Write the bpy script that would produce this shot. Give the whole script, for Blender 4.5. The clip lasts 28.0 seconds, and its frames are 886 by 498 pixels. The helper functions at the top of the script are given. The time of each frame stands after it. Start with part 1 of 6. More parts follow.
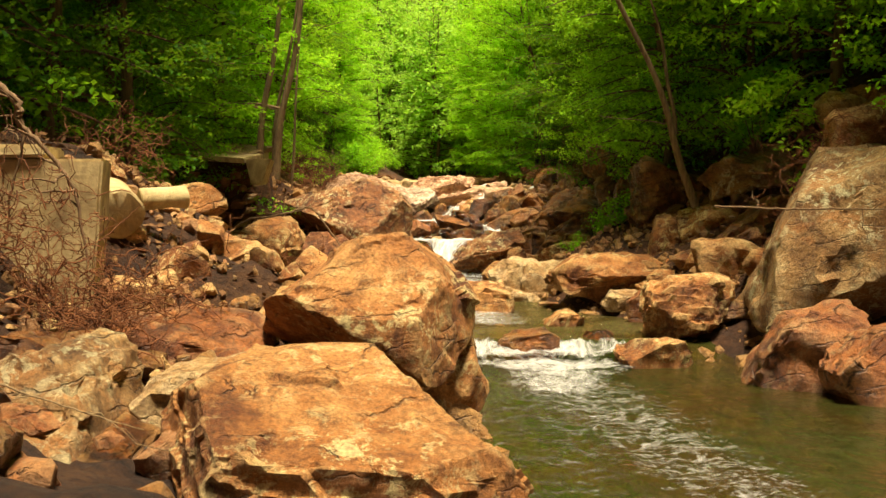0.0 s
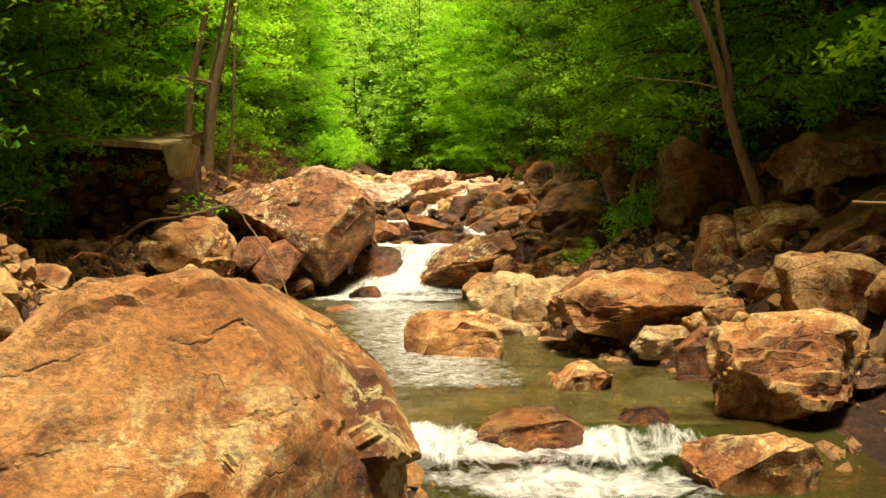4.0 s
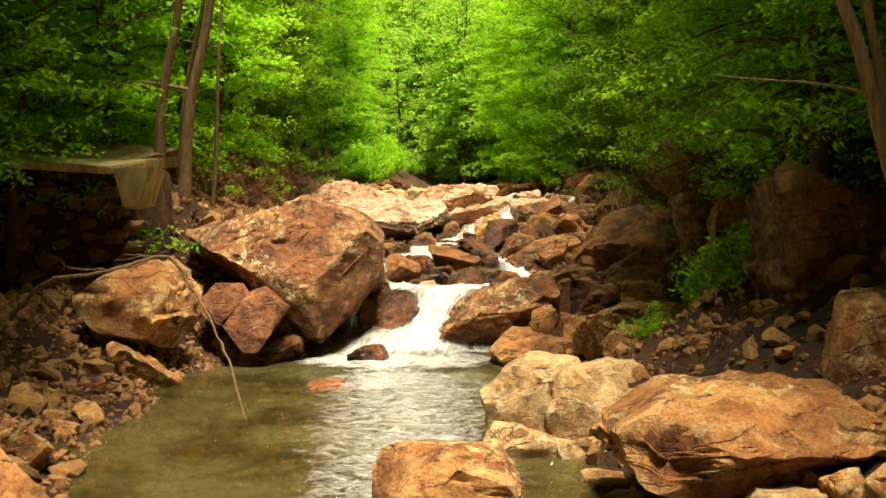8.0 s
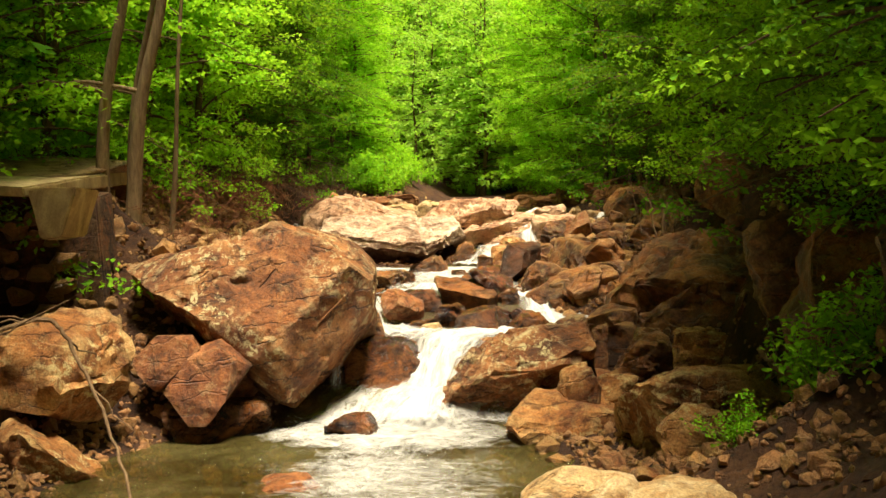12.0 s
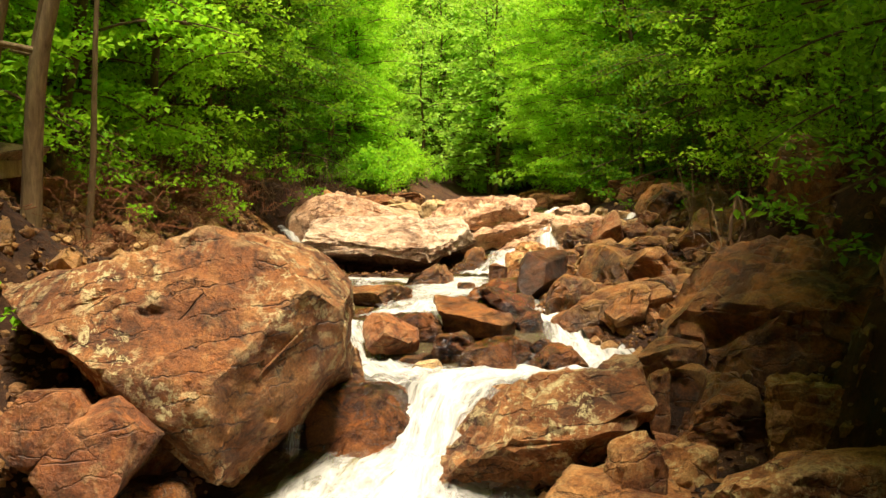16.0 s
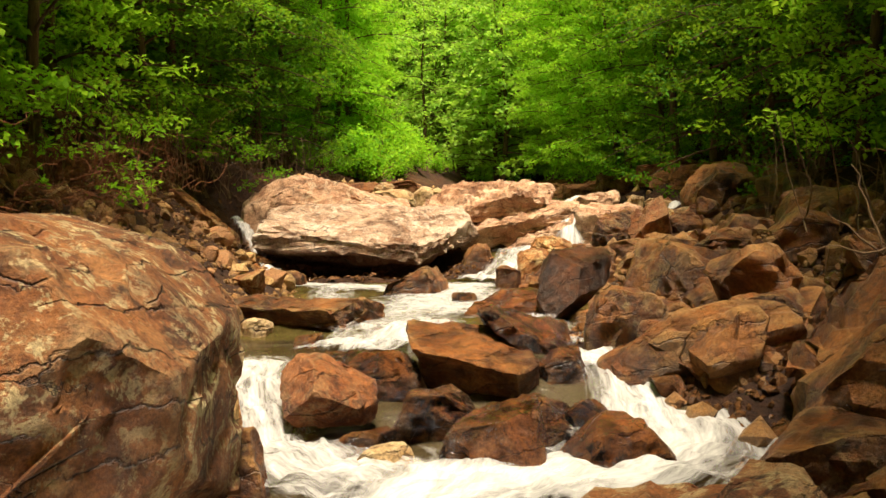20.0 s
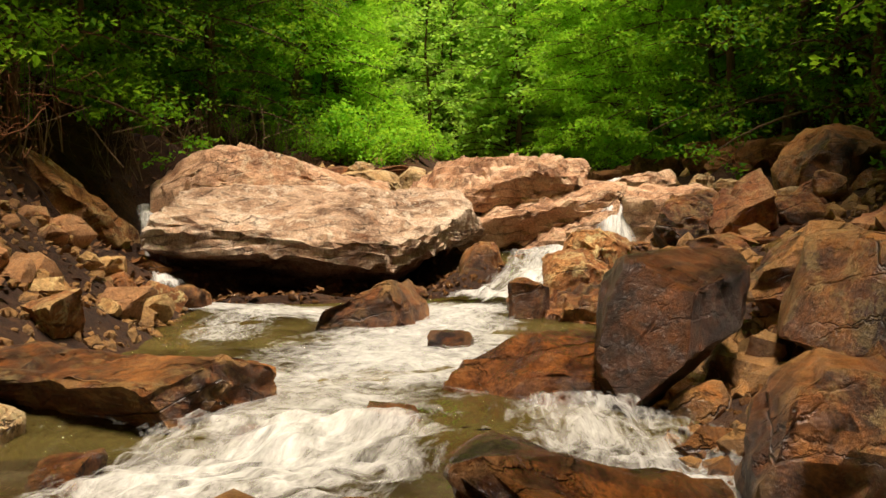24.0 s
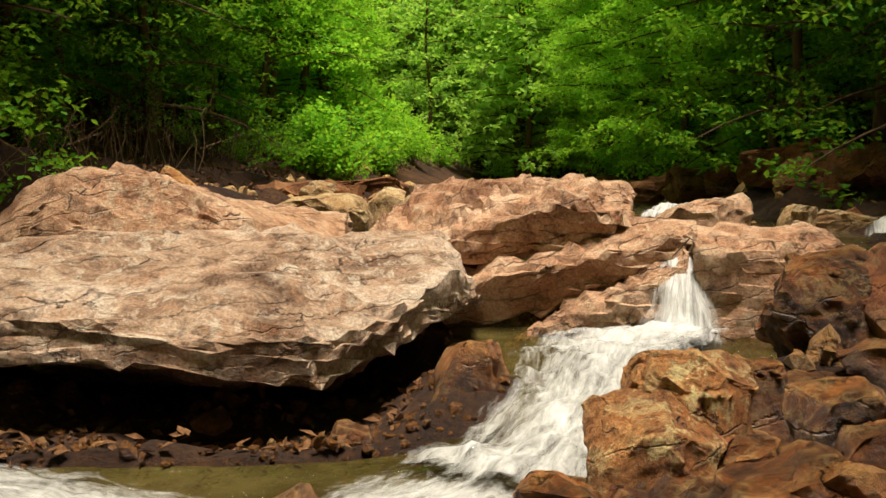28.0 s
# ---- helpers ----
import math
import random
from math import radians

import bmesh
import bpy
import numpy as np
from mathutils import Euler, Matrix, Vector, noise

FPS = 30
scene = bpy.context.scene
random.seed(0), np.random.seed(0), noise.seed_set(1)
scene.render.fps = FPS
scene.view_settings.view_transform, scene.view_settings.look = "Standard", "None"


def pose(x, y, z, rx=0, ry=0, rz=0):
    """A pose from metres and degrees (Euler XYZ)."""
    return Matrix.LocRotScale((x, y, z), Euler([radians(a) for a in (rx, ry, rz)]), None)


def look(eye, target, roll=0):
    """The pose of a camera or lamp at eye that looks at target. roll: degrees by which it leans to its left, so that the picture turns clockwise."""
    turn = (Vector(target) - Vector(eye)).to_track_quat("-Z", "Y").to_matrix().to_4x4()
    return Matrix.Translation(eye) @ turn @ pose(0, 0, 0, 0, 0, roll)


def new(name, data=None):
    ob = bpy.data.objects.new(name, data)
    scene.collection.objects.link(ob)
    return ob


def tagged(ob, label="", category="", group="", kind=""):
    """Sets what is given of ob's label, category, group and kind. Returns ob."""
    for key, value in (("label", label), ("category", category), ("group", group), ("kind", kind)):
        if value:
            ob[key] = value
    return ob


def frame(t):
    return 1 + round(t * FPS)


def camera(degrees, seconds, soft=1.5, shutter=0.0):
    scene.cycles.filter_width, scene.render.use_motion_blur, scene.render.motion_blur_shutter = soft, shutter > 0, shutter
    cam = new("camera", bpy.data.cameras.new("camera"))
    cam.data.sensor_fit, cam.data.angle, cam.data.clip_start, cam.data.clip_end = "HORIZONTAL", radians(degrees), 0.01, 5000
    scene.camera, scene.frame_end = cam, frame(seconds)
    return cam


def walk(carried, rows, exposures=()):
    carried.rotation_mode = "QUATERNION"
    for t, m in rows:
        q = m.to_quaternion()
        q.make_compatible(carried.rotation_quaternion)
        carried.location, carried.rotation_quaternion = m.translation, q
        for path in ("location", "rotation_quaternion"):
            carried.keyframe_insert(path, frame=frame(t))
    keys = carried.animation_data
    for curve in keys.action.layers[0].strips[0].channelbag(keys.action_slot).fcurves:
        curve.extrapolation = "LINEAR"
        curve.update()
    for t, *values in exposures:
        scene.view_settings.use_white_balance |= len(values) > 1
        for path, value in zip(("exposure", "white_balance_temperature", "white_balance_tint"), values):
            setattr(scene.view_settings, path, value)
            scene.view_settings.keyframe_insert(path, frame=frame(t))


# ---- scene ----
cam = camera(46.7, 28.0)
METRES, EYE, TILT, LEAN, TURN = 36.0, 2.736, 4.8, -2.6, 0.0
ROWS = [
    (0.0, 0.0, 0.0, 0.0, -0.33, -6.45, 2.94),
    (0.5, 0.001, 0.0182, -0.0021, -0.43, -6.46, 2.92),
    (1.0, 0.0019, 0.0376, -0.0043, -0.54, -6.47, 2.93),
    (1.5, 0.0029, 0.058, -0.0067, -0.64, -6.47, 2.94),
    (2.0, 0.0039, 0.0792, -0.0091, -0.73, -6.5, 2.93),
    (2.5, 0.005, 0.1006, -0.0114, -0.83, -6.52, 2.93),
    (3.0, 0.0063, 0.1222, -0.0129, -1.02, -6.54, 2.89),
    (3.5, 0.0081, 0.1412, -0.0131, -1.29, -6.55, 2.85),
    (5.5, 0.0174, 0.2071, -0.0089, 0.34, -6.51, 3.02),
    (6.0, 0.0202, 0.2246, -0.0083, 0.63, -6.49, 3.05),
    (6.5, 0.0229, 0.2421, -0.0078, 0.85, -6.44, 3.09),
    (7.0, 0.0253, 0.2591, -0.0074, 1.15, -6.39, 3.16),
    (7.5, 0.0272, 0.2752, -0.0069, 1.55, -6.32, 3.27),
    (8.0, 0.0286, 0.2904, -0.0063, 2.0, -6.26, 3.35),
    (8.5, 0.0296, 0.3051, -0.0056, 2.46, -6.18, 3.43),
    (9.0, 0.0305, 0.3193, -0.005, 2.87, -6.11, 3.51),
    (9.5, 0.0311, 0.333, -0.0045, 3.23, -6.03, 3.54),
    (10.0, 0.0314, 0.3461, -0.0042, 3.49, -5.95, 3.58),
    (10.5, 0.0315, 0.3589, -0.004, 3.42, -5.89, 3.59),
    (11.0, 0.0313, 0.3713, -0.0045, 3.22, -5.83, 3.58),
    (11.5, 0.0314, 0.3837, -0.005, 3.14, -5.8, 3.58),
    (12.0, 0.0314, 0.3963, -0.0055, 3.15, -5.77, 3.58),
    (12.5, 0.0313, 0.4094, -0.0059, 3.2, -5.74, 3.57),
    (14.5, 0.0301, 0.4651, -0.0093, 3.52, -5.72, 3.54),
    (15.0, 0.0295, 0.4802, -0.0104, 3.58, -5.72, 3.53),
    (15.5, 0.0289, 0.4961, -0.0115, 3.64, -5.74, 3.52),
    (16.0, 0.0284, 0.5126, -0.0128, 3.8, -5.75, 3.52),
    (16.5, 0.0278, 0.5298, -0.0142, 3.95, -5.77, 3.51),
    (17.0, 0.0271, 0.5477, -0.0159, 3.97, -5.79, 3.49),
    (17.5, 0.0265, 0.5663, -0.0179, 4.0, -5.8, 3.48),
    (18.0, 0.026, 0.5857, -0.02, 4.03, -5.83, 3.46),
    (18.5, 0.0255, 0.6058, -0.0223, 4.07, -5.84, 3.46),
    (19.0, 0.0249, 0.6264, -0.0244, 4.1, -5.86, 3.45),
    (19.5, 0.0244, 0.6471, -0.0267, 4.14, -5.88, 3.47),
    (20.0, 0.024, 0.6689, -0.0289, 4.19, -5.9, 3.47),
    (20.5, 0.0238, 0.6919, -0.0313, 4.25, -5.91, 3.48),
    (21.0, 0.0234, 0.7154, -0.0336, 4.33, -5.9, 3.48),
    (21.5, 0.023, 0.7387, -0.0357, 4.42, -5.92, 3.47),
    (23.5, 0.0201, 0.828, -0.045, 4.79, -5.91, 3.6),
    (24.0, 0.0192, 0.8475, -0.0472, 4.88, -5.91, 3.61),
    (24.5, 0.0184, 0.8664, -0.0494, 4.99, -5.92, 3.65),
    (25.0, 0.0176, 0.8854, -0.0513, 5.09, -5.93, 3.66),
    (25.5, 0.0169, 0.9039, -0.052, 5.21, -5.94, 3.63),
    (26.0, 0.0164, 0.9227, -0.0509, 5.3, -5.94, 3.65),
    (26.5, 0.0162, 0.9411, -0.0481, 5.37, -5.95, 3.68),
    (27.0, 0.0161, 0.9592, -0.0465, 5.39, -5.95, 3.7),
    (27.5, 0.0162, 0.9768, -0.0445, 5.39, -5.97, 3.74),
    (28.0, 0.0165, 0.9942, -0.042, 5.38, -6.0, 3.79),
]

EXPOSURES = [(0.0, 0.84, 7100, 9), (6.0, 0.94, 6800, 9), (12.0, 0.95, 6800, 9), (18.0, 0.85, 6700, 13), (24.0, 0.36, 6550, 18), (28.0, 0.27, 6100, 14)]
walk(cam, [(t, pose(0, 0, EYE, TILT, LEAN, TURN) @ pose(METRES * x, METRES * y, METRES * z, 90 + pitch, roll, yaw)) for t, x, y, z, yaw, pitch, roll in ROWS], EXPOSURES)

# ---- light ----
SUN_EL, SUN_AZ = 77.0, 158.0          # degrees; azimuth clockwise from +y
world = bpy.data.worlds.new("world")
scene.world = world
world.use_nodes = True
wn = world.node_tree
sky = wn.nodes.new("ShaderNodeTexSky")
sky.sky_type, sky.sun_disc = "NISHITA", False
sky.sun_elevation, sky.sun_rotation = radians(SUN_EL), radians(SUN_AZ)
sky.air_density, sky.dust_density, sky.ozone_density = 0.3, 0.3, 0.5
wn.links.new(sky.outputs[0], wn.nodes["Background"].inputs[0])
wn.nodes["Background"].inputs[1].default_value = 0.009
sun = new("sun", bpy.data.lights.new("sun", "SUN"))
sun.data.energy, sun.data.angle, sun.data.color = 6.2, radians(16), (1.0, 0.88, 0.68)
a, e = radians(SUN_AZ), radians(SUN_EL)
sun.matrix_world = look((0, 0, 60), (-math.sin(a) * math.cos(e) * 50, -math.cos(a) * math.cos(e) * 50, 60 - math.sin(e) * 50))

# ---- materials ----
def ramp(nt, fac, stops):
    r = nt.nodes.new("ShaderNodeValToRGB")
    while len(r.color_ramp.elements) < len(stops):
        r.color_ramp.elements.new(0.5)
    for el, (pos, col) in zip(r.color_ramp.elements, stops):
        el.position, el.color = pos, (*col, 1)
    nt.links.new(fac, r.inputs[0])
    return r.outputs[0]


def noise_tex(nt, vec, scale, detail=6, rough=0.6, distort=0.0):
    n = nt.nodes.new("ShaderNodeTexNoise")
    n.inputs["Scale"].default_value, n.inputs["Detail"].default_value = scale, detail
    n.inputs["Roughness"].default_value, n.inputs["Distortion"].default_value = rough, distort
    nt.links.new(vec, n.inputs["Vector"])
    return n.outputs[0]


def mix_col(nt, fac, a, b, mode="MIX"):
    m = nt.nodes.new("ShaderNodeMix")
    m.data_type, m.blend_type = "RGBA", mode
    for sock, v in ((m.inputs[0], fac), (m.inputs[6], a), (m.inputs[7], b)):
        if isinstance(v, (int, float)):
            sock.default_value = v
        elif isinstance(v, tuple):
            sock.default_value = (*v, 1)
        else:
            nt.links.new(v, sock)
    return m.outputs[2]


def maths(nt, op, a, b=0.0):
    m = nt.nodes.new("ShaderNodeMath")
    m.operation = op
    for sock, v in ((m.inputs[0], a), (m.inputs[1], b)):
        if isinstance(v, (int, float)):
            sock.default_value = v
        else:
            nt.links.new(v, sock)
    return m.outputs[0]


def material(name):
    mat = bpy.data.materials.new(name)
    mat.use_nodes = True
    nt = mat.node_tree
    return mat, nt, nt.nodes["Principled BSDF"], nt.nodes["Material Output"]


def bump(nt, height, strength, dist, bsdf):
    b = nt.nodes.new("ShaderNodeBump")
    b.inputs["Strength"].default_value, b.inputs["Distance"].default_value = strength, dist
    nt.links.new(height, b.inputs["Height"])
    nt.links.new(b.outputs[0], bsdf.inputs["Normal"])
    return b


def rock_material(name, dark, mid, light, patch, patch_amount=0.5, rough=0.8, red=0.35, beds=0.7, fine=4.6):
    """Stained, bedded stone: iron staining, lichen patches, fine grain and short dark cracks."""
    mat, nt, bsdf, out = material(name)
    geo = nt.nodes.new("ShaderNodeNewGeometry")
    info = nt.nodes.new("ShaderNodeObjectInfo")
    shift = nt.nodes.new("ShaderNodeVectorMath")
    shift.operation = "ADD"
    nt.links.new(geo.outputs["Position"], shift.inputs[0])
    nt.links.new(maths(nt, "MULTIPLY", info.outputs["Random"], 37.0), shift.inputs[1])
    vec = shift.outputs[0]
    base = ramp(nt, noise_tex(nt, vec, 1.1, 6, 0.68, 0.7), [(0.34, dark), (0.49, mid), (0.63, light)])
    stain = ramp(nt, noise_tex(nt, vec, 1.9, 7, 0.7, 1.5), [(0.5, (0, 0, 0)), (0.6, (1, 1, 1))])
    base = mix_col(nt, maths(nt, "MULTIPLY", stain, red), base, (0.4, 0.13, 0.025))
    # random dark mottling that raises the contrast of the stone
    dark_mottle = ramp(nt, noise_tex(nt, vec, 3.3, 8, 0.75, 0.8), [(0.36, (1, 1, 1)), (0.5, (0, 0, 0))])
    base = mix_col(nt, maths(nt, "MULTIPLY", dark_mottle, 0.8), base, tuple(v * 0.5 for v in dark))
    lich = ramp(nt, noise_tex(nt, vec, 6.5, 9, 0.78, 0.4), [(0.52, (0, 0, 0)), (0.56, (1, 1, 1))])
    zone = ramp(nt, noise_tex(nt, vec, 0.9, 3, 0.6), [(0.42, (0, 0, 0)), (0.6, (1, 1, 1))])
    base = mix_col(nt, maths(nt, "MULTIPLY", maths(nt, "MULTIPLY", lich, zone), patch_amount), base, patch)
    # convex edges paled: wear plus edge highlights put into the colour
    worn_edge_light = ramp(nt, maths(nt, "ADD", geo.outputs["Pointiness"], maths(nt, "MULTIPLY", maths(nt, "SUBTRACT", noise_tex(nt, vec, 12.0, 5, 0.7), 0.5), 0.12)), [(0.52, (0, 0, 0)), (0.57, (1, 1, 1))])
    base = mix_col(nt, maths(nt, "MULTIPLY", worn_edge_light, 0.55), base, tuple(min(1.0, 0.5 * (p + q) * 1.1) for p, q in zip(patch, light)))
    grain = noise_tex(nt, vec, 38.0, 5, 0.75)
    base = mix_col(nt, 0.8, base, ramp(nt, grain, [(0.32, (0.22, 0.22, 0.22)), (0.68, (0.82, 0.82, 0.82))]), "OVERLAY")
    st = nt.nodes.new("ShaderNodeMapping")
    st.inputs["Scale"].default_value, st.inputs["Rotation"].default_value = (0.8, 0.8, 1.9), (0.3, 0.45, 0.2)
    nt.links.new(vec, st.inputs[0])
    wob = nt.nodes.new("ShaderNodeVectorMath")
    wob.operation = "ADD"
    nt.links.new(st.outputs[0], wob.inputs[0])
    nt.links.new(maths(nt, "MULTIPLY", noise_tex(nt, vec, 4.0, 5), 0.5), wob.inputs[1])
    vor = nt.nodes.new("ShaderNodeTexVoronoi")
    vor.feature = "DISTANCE_TO_EDGE"
    vor.inputs["Scale"].default_value = 1.6
    nt.links.new(wob.outputs[0], vor.inputs["Vector"])
    line = ramp(nt, vor.outputs["Distance"], [(0.0, (1, 1, 1)), (0.02, (0, 0, 0))])
    some = ramp(nt, noise_tex(nt, vec, 1.7, 4, 0.6), [(0.52, (0, 0, 0)), (0.6, (1, 1, 1))])
    crack = maths(nt, "MULTIPLY", line, some)
    # bedding seams: thin dirty joints along the tilted layers
    sep = nt.nodes.new("ShaderNodeSeparateXYZ")
    nt.links.new(st.outputs[0], sep.inputs[0])
    along = maths(nt, "ADD", maths(nt, "MULTIPLY", sep.outputs[2], fine), maths(nt, "MULTIPLY", noise_tex(nt, vec, 1.6, 6, 0.62), 3.4))
    seam = ramp(nt, maths(nt, "PINGPONG", along, 1.0), [(0.0, (1, 1, 1)), (0.09, (0, 0, 0))])
    where = ramp(nt, noise_tex(nt, vec, 2.3, 5, 0.65), [(0.44, (0, 0, 0)), (0.54, (1, 1, 1))])
    crack = maths(nt, "MAXIMUM", crack, maths(nt, "MULTIPLY", maths(nt, "MULTIPLY", seam, where), beds))
    base = mix_col(nt, maths(nt, "MULTIPLY", crack, 0.85), base, tuple(v * 0.3 for v in dark))
    nt.links.new(base, bsdf.inputs["Base Color"])
    nt.links.new(maths(nt, "ADD", maths(nt, "MULTIPLY", dark_mottle, 0.1), rough - 0.05), bsdf.inputs["Roughness"])
    h = maths(nt, "ADD", noise_tex(nt, vec, 7.0, 10, 0.74), maths(nt, "MULTIPLY", noise_tex(nt, wob.outputs[0], 3.0, 5, 0.6), 0.5))
    h = maths(nt, "SUBTRACT", h, maths(nt, "MULTIPLY", crack, 0.6))
    bump(nt, h, 1.0, 0.075, bsdf)
    return mat


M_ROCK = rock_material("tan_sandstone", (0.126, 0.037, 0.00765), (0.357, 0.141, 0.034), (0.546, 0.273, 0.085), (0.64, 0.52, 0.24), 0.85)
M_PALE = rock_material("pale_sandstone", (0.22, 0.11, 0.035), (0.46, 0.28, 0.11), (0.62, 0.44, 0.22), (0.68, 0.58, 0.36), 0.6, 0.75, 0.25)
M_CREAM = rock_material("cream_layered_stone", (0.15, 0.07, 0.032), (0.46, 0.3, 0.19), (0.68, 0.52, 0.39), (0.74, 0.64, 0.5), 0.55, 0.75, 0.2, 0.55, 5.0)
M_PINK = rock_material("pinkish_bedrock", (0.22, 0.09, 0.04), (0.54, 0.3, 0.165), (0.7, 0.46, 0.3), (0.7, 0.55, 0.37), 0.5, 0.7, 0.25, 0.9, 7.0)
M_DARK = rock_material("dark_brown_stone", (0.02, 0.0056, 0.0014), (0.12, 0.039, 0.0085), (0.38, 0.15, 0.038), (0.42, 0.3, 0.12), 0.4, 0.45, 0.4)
# Wet stone; its dark colour also stands in for shade on some gravel.
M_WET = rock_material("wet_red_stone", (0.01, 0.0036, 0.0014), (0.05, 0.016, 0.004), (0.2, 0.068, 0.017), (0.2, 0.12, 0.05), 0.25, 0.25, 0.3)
# Darker and smoother version of the stone above, for the tall block alone.
M_BLOCK = rock_material("dark_smooth_stone", (0.008, 0.003, 0.0012), (0.03, 0.0105, 0.003), (0.13, 0.042, 0.01), (0.2, 0.08, 0.02), 0.2, 0.35, 0.25, 0.3)
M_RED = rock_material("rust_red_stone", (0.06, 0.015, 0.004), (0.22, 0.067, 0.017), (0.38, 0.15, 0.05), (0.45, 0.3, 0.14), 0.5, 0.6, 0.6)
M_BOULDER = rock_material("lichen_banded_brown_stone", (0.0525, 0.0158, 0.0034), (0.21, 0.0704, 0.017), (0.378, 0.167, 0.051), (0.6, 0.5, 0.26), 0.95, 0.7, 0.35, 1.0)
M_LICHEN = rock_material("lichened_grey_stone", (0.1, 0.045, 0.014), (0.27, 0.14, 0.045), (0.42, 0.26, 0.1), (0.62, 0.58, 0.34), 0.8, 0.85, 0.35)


def earth_material():
    mat, nt, bsdf, out = material("leaf_littered_earth")
    pos = nt.nodes.new("ShaderNodeNewGeometry").outputs["Position"]
    base = ramp(nt, noise_tex(nt, pos, 0.8, 8, 0.75, 0.6), [(0.34, (0.03, 0.01, 0.003)), (0.5, (0.09, 0.034, 0.009)), (0.66, (0.2, 0.09, 0.03))])
    fine = noise_tex(nt, pos, 14.0, 8, 0.8, 0.4)
    nt.links.new(mix_col(nt, 0.9, base, ramp(nt, fine, [(0.36, (0.25, 0.21, 0.17)), (0.5, (0.7, 0.63, 0.55)), (0.64, (1.0, 0.92, 0.8))]), "MULTIPLY"), bsdf.inputs["Base Color"])
    bsdf.inputs["Roughness"].default_value = 0.95
    bump(nt, maths(nt, "ADD", fine, noise_tex(nt, pos, 4.0, 8, 0.75)), 1.0, 0.12, bsdf)
    return mat


def leaf_material(name, a, b, c, through_light=0.33):
    mat, nt, bsdf, out = material(name)
    geo = nt.nodes.new("ShaderNodeNewGeometry")
    info = nt.nodes.new("ShaderNodeObjectInfo")
    mixed = maths(nt, "ADD", maths(nt, "MULTIPLY", geo.outputs["Random Per Island"], 0.6), maths(nt, "MULTIPLY", info.outputs["Random"], 0.4))
    col = ramp(nt, mixed, [(0.15, a), (0.5, b), (0.85, c)])
    nt.links.new(col, bsdf.inputs["Base Color"])
    bsdf.inputs["Roughness"].default_value = 0.6
    bsdf.inputs["Specular IOR Level"].default_value = 0.12
    tr = nt.nodes.new("ShaderNodeBsdfTranslucent")
    nt.links.new(mix_col(nt, 0.5, col, (0.5, 0.75, 0.03)), tr.inputs[0])
    mx = nt.nodes.new("ShaderNodeMixShader")
    mx.inputs[0].default_value = through_light
    nt.links.new(bsdf.outputs[0], mx.inputs[1])
    nt.links.new(tr.outputs[0], mx.inputs[2])
    nt.links.new(mx.outputs[0], out.inputs[0])
    return mat


def bark_material(name, a, b):
    mat, nt, bsdf, out = material(name)
    pos = nt.nodes.new("ShaderNodeNewGeometry").outputs["Position"]
    mp = nt.nodes.new("ShaderNodeMapping")
    mp.inputs["Scale"].default_value = (1, 1, 0.16)
    nt.links.new(pos, mp.inputs[0])
    n = noise_tex(nt, mp.outputs[0], 22, 6, 0.7)
    nt.links.new(ramp(nt, n, [(0.3, a), (0.65, b)]), bsdf.inputs["Base Color"])
    bsdf.inputs["Roughness"].default_value = 0.9
    bump(nt, n, 0.8, 0.03, bsdf)
    return mat


def concrete_material():
    mat, nt, bsdf, out = material("weathered_concrete")
    pos = nt.nodes.new("ShaderNodeNewGeometry").outputs["Position"]
    mp = nt.nodes.new("ShaderNodeMapping")
    mp.inputs["Scale"].default_value = (1.5, 1.5, 0.5)
    nt.links.new(pos, mp.inputs[0])
    col = ramp(nt, noise_tex(nt, mp.outputs[0], 2.2, 7, 0.7, 0.8), [(0.3, (0.2, 0.13, 0.06)), (0.55, (0.5, 0.38, 0.18)), (0.75, (0.64, 0.52, 0.29))])
    fine = noise_tex(nt, pos, 30, 5, 0.7)
    nt.links.new(mix_col(nt, 0.4, col, ramp(nt, fine, [(0.3, (0.3, 0.3, 0.3)), (0.7, (0.7, 0.7, 0.7))]), "OVERLAY"), bsdf.inputs["Base Color"])
    bsdf.inputs["Roughness"].default_value = 0.85
    bump(nt, fine, 0.4, 0.02, bsdf)
    return mat


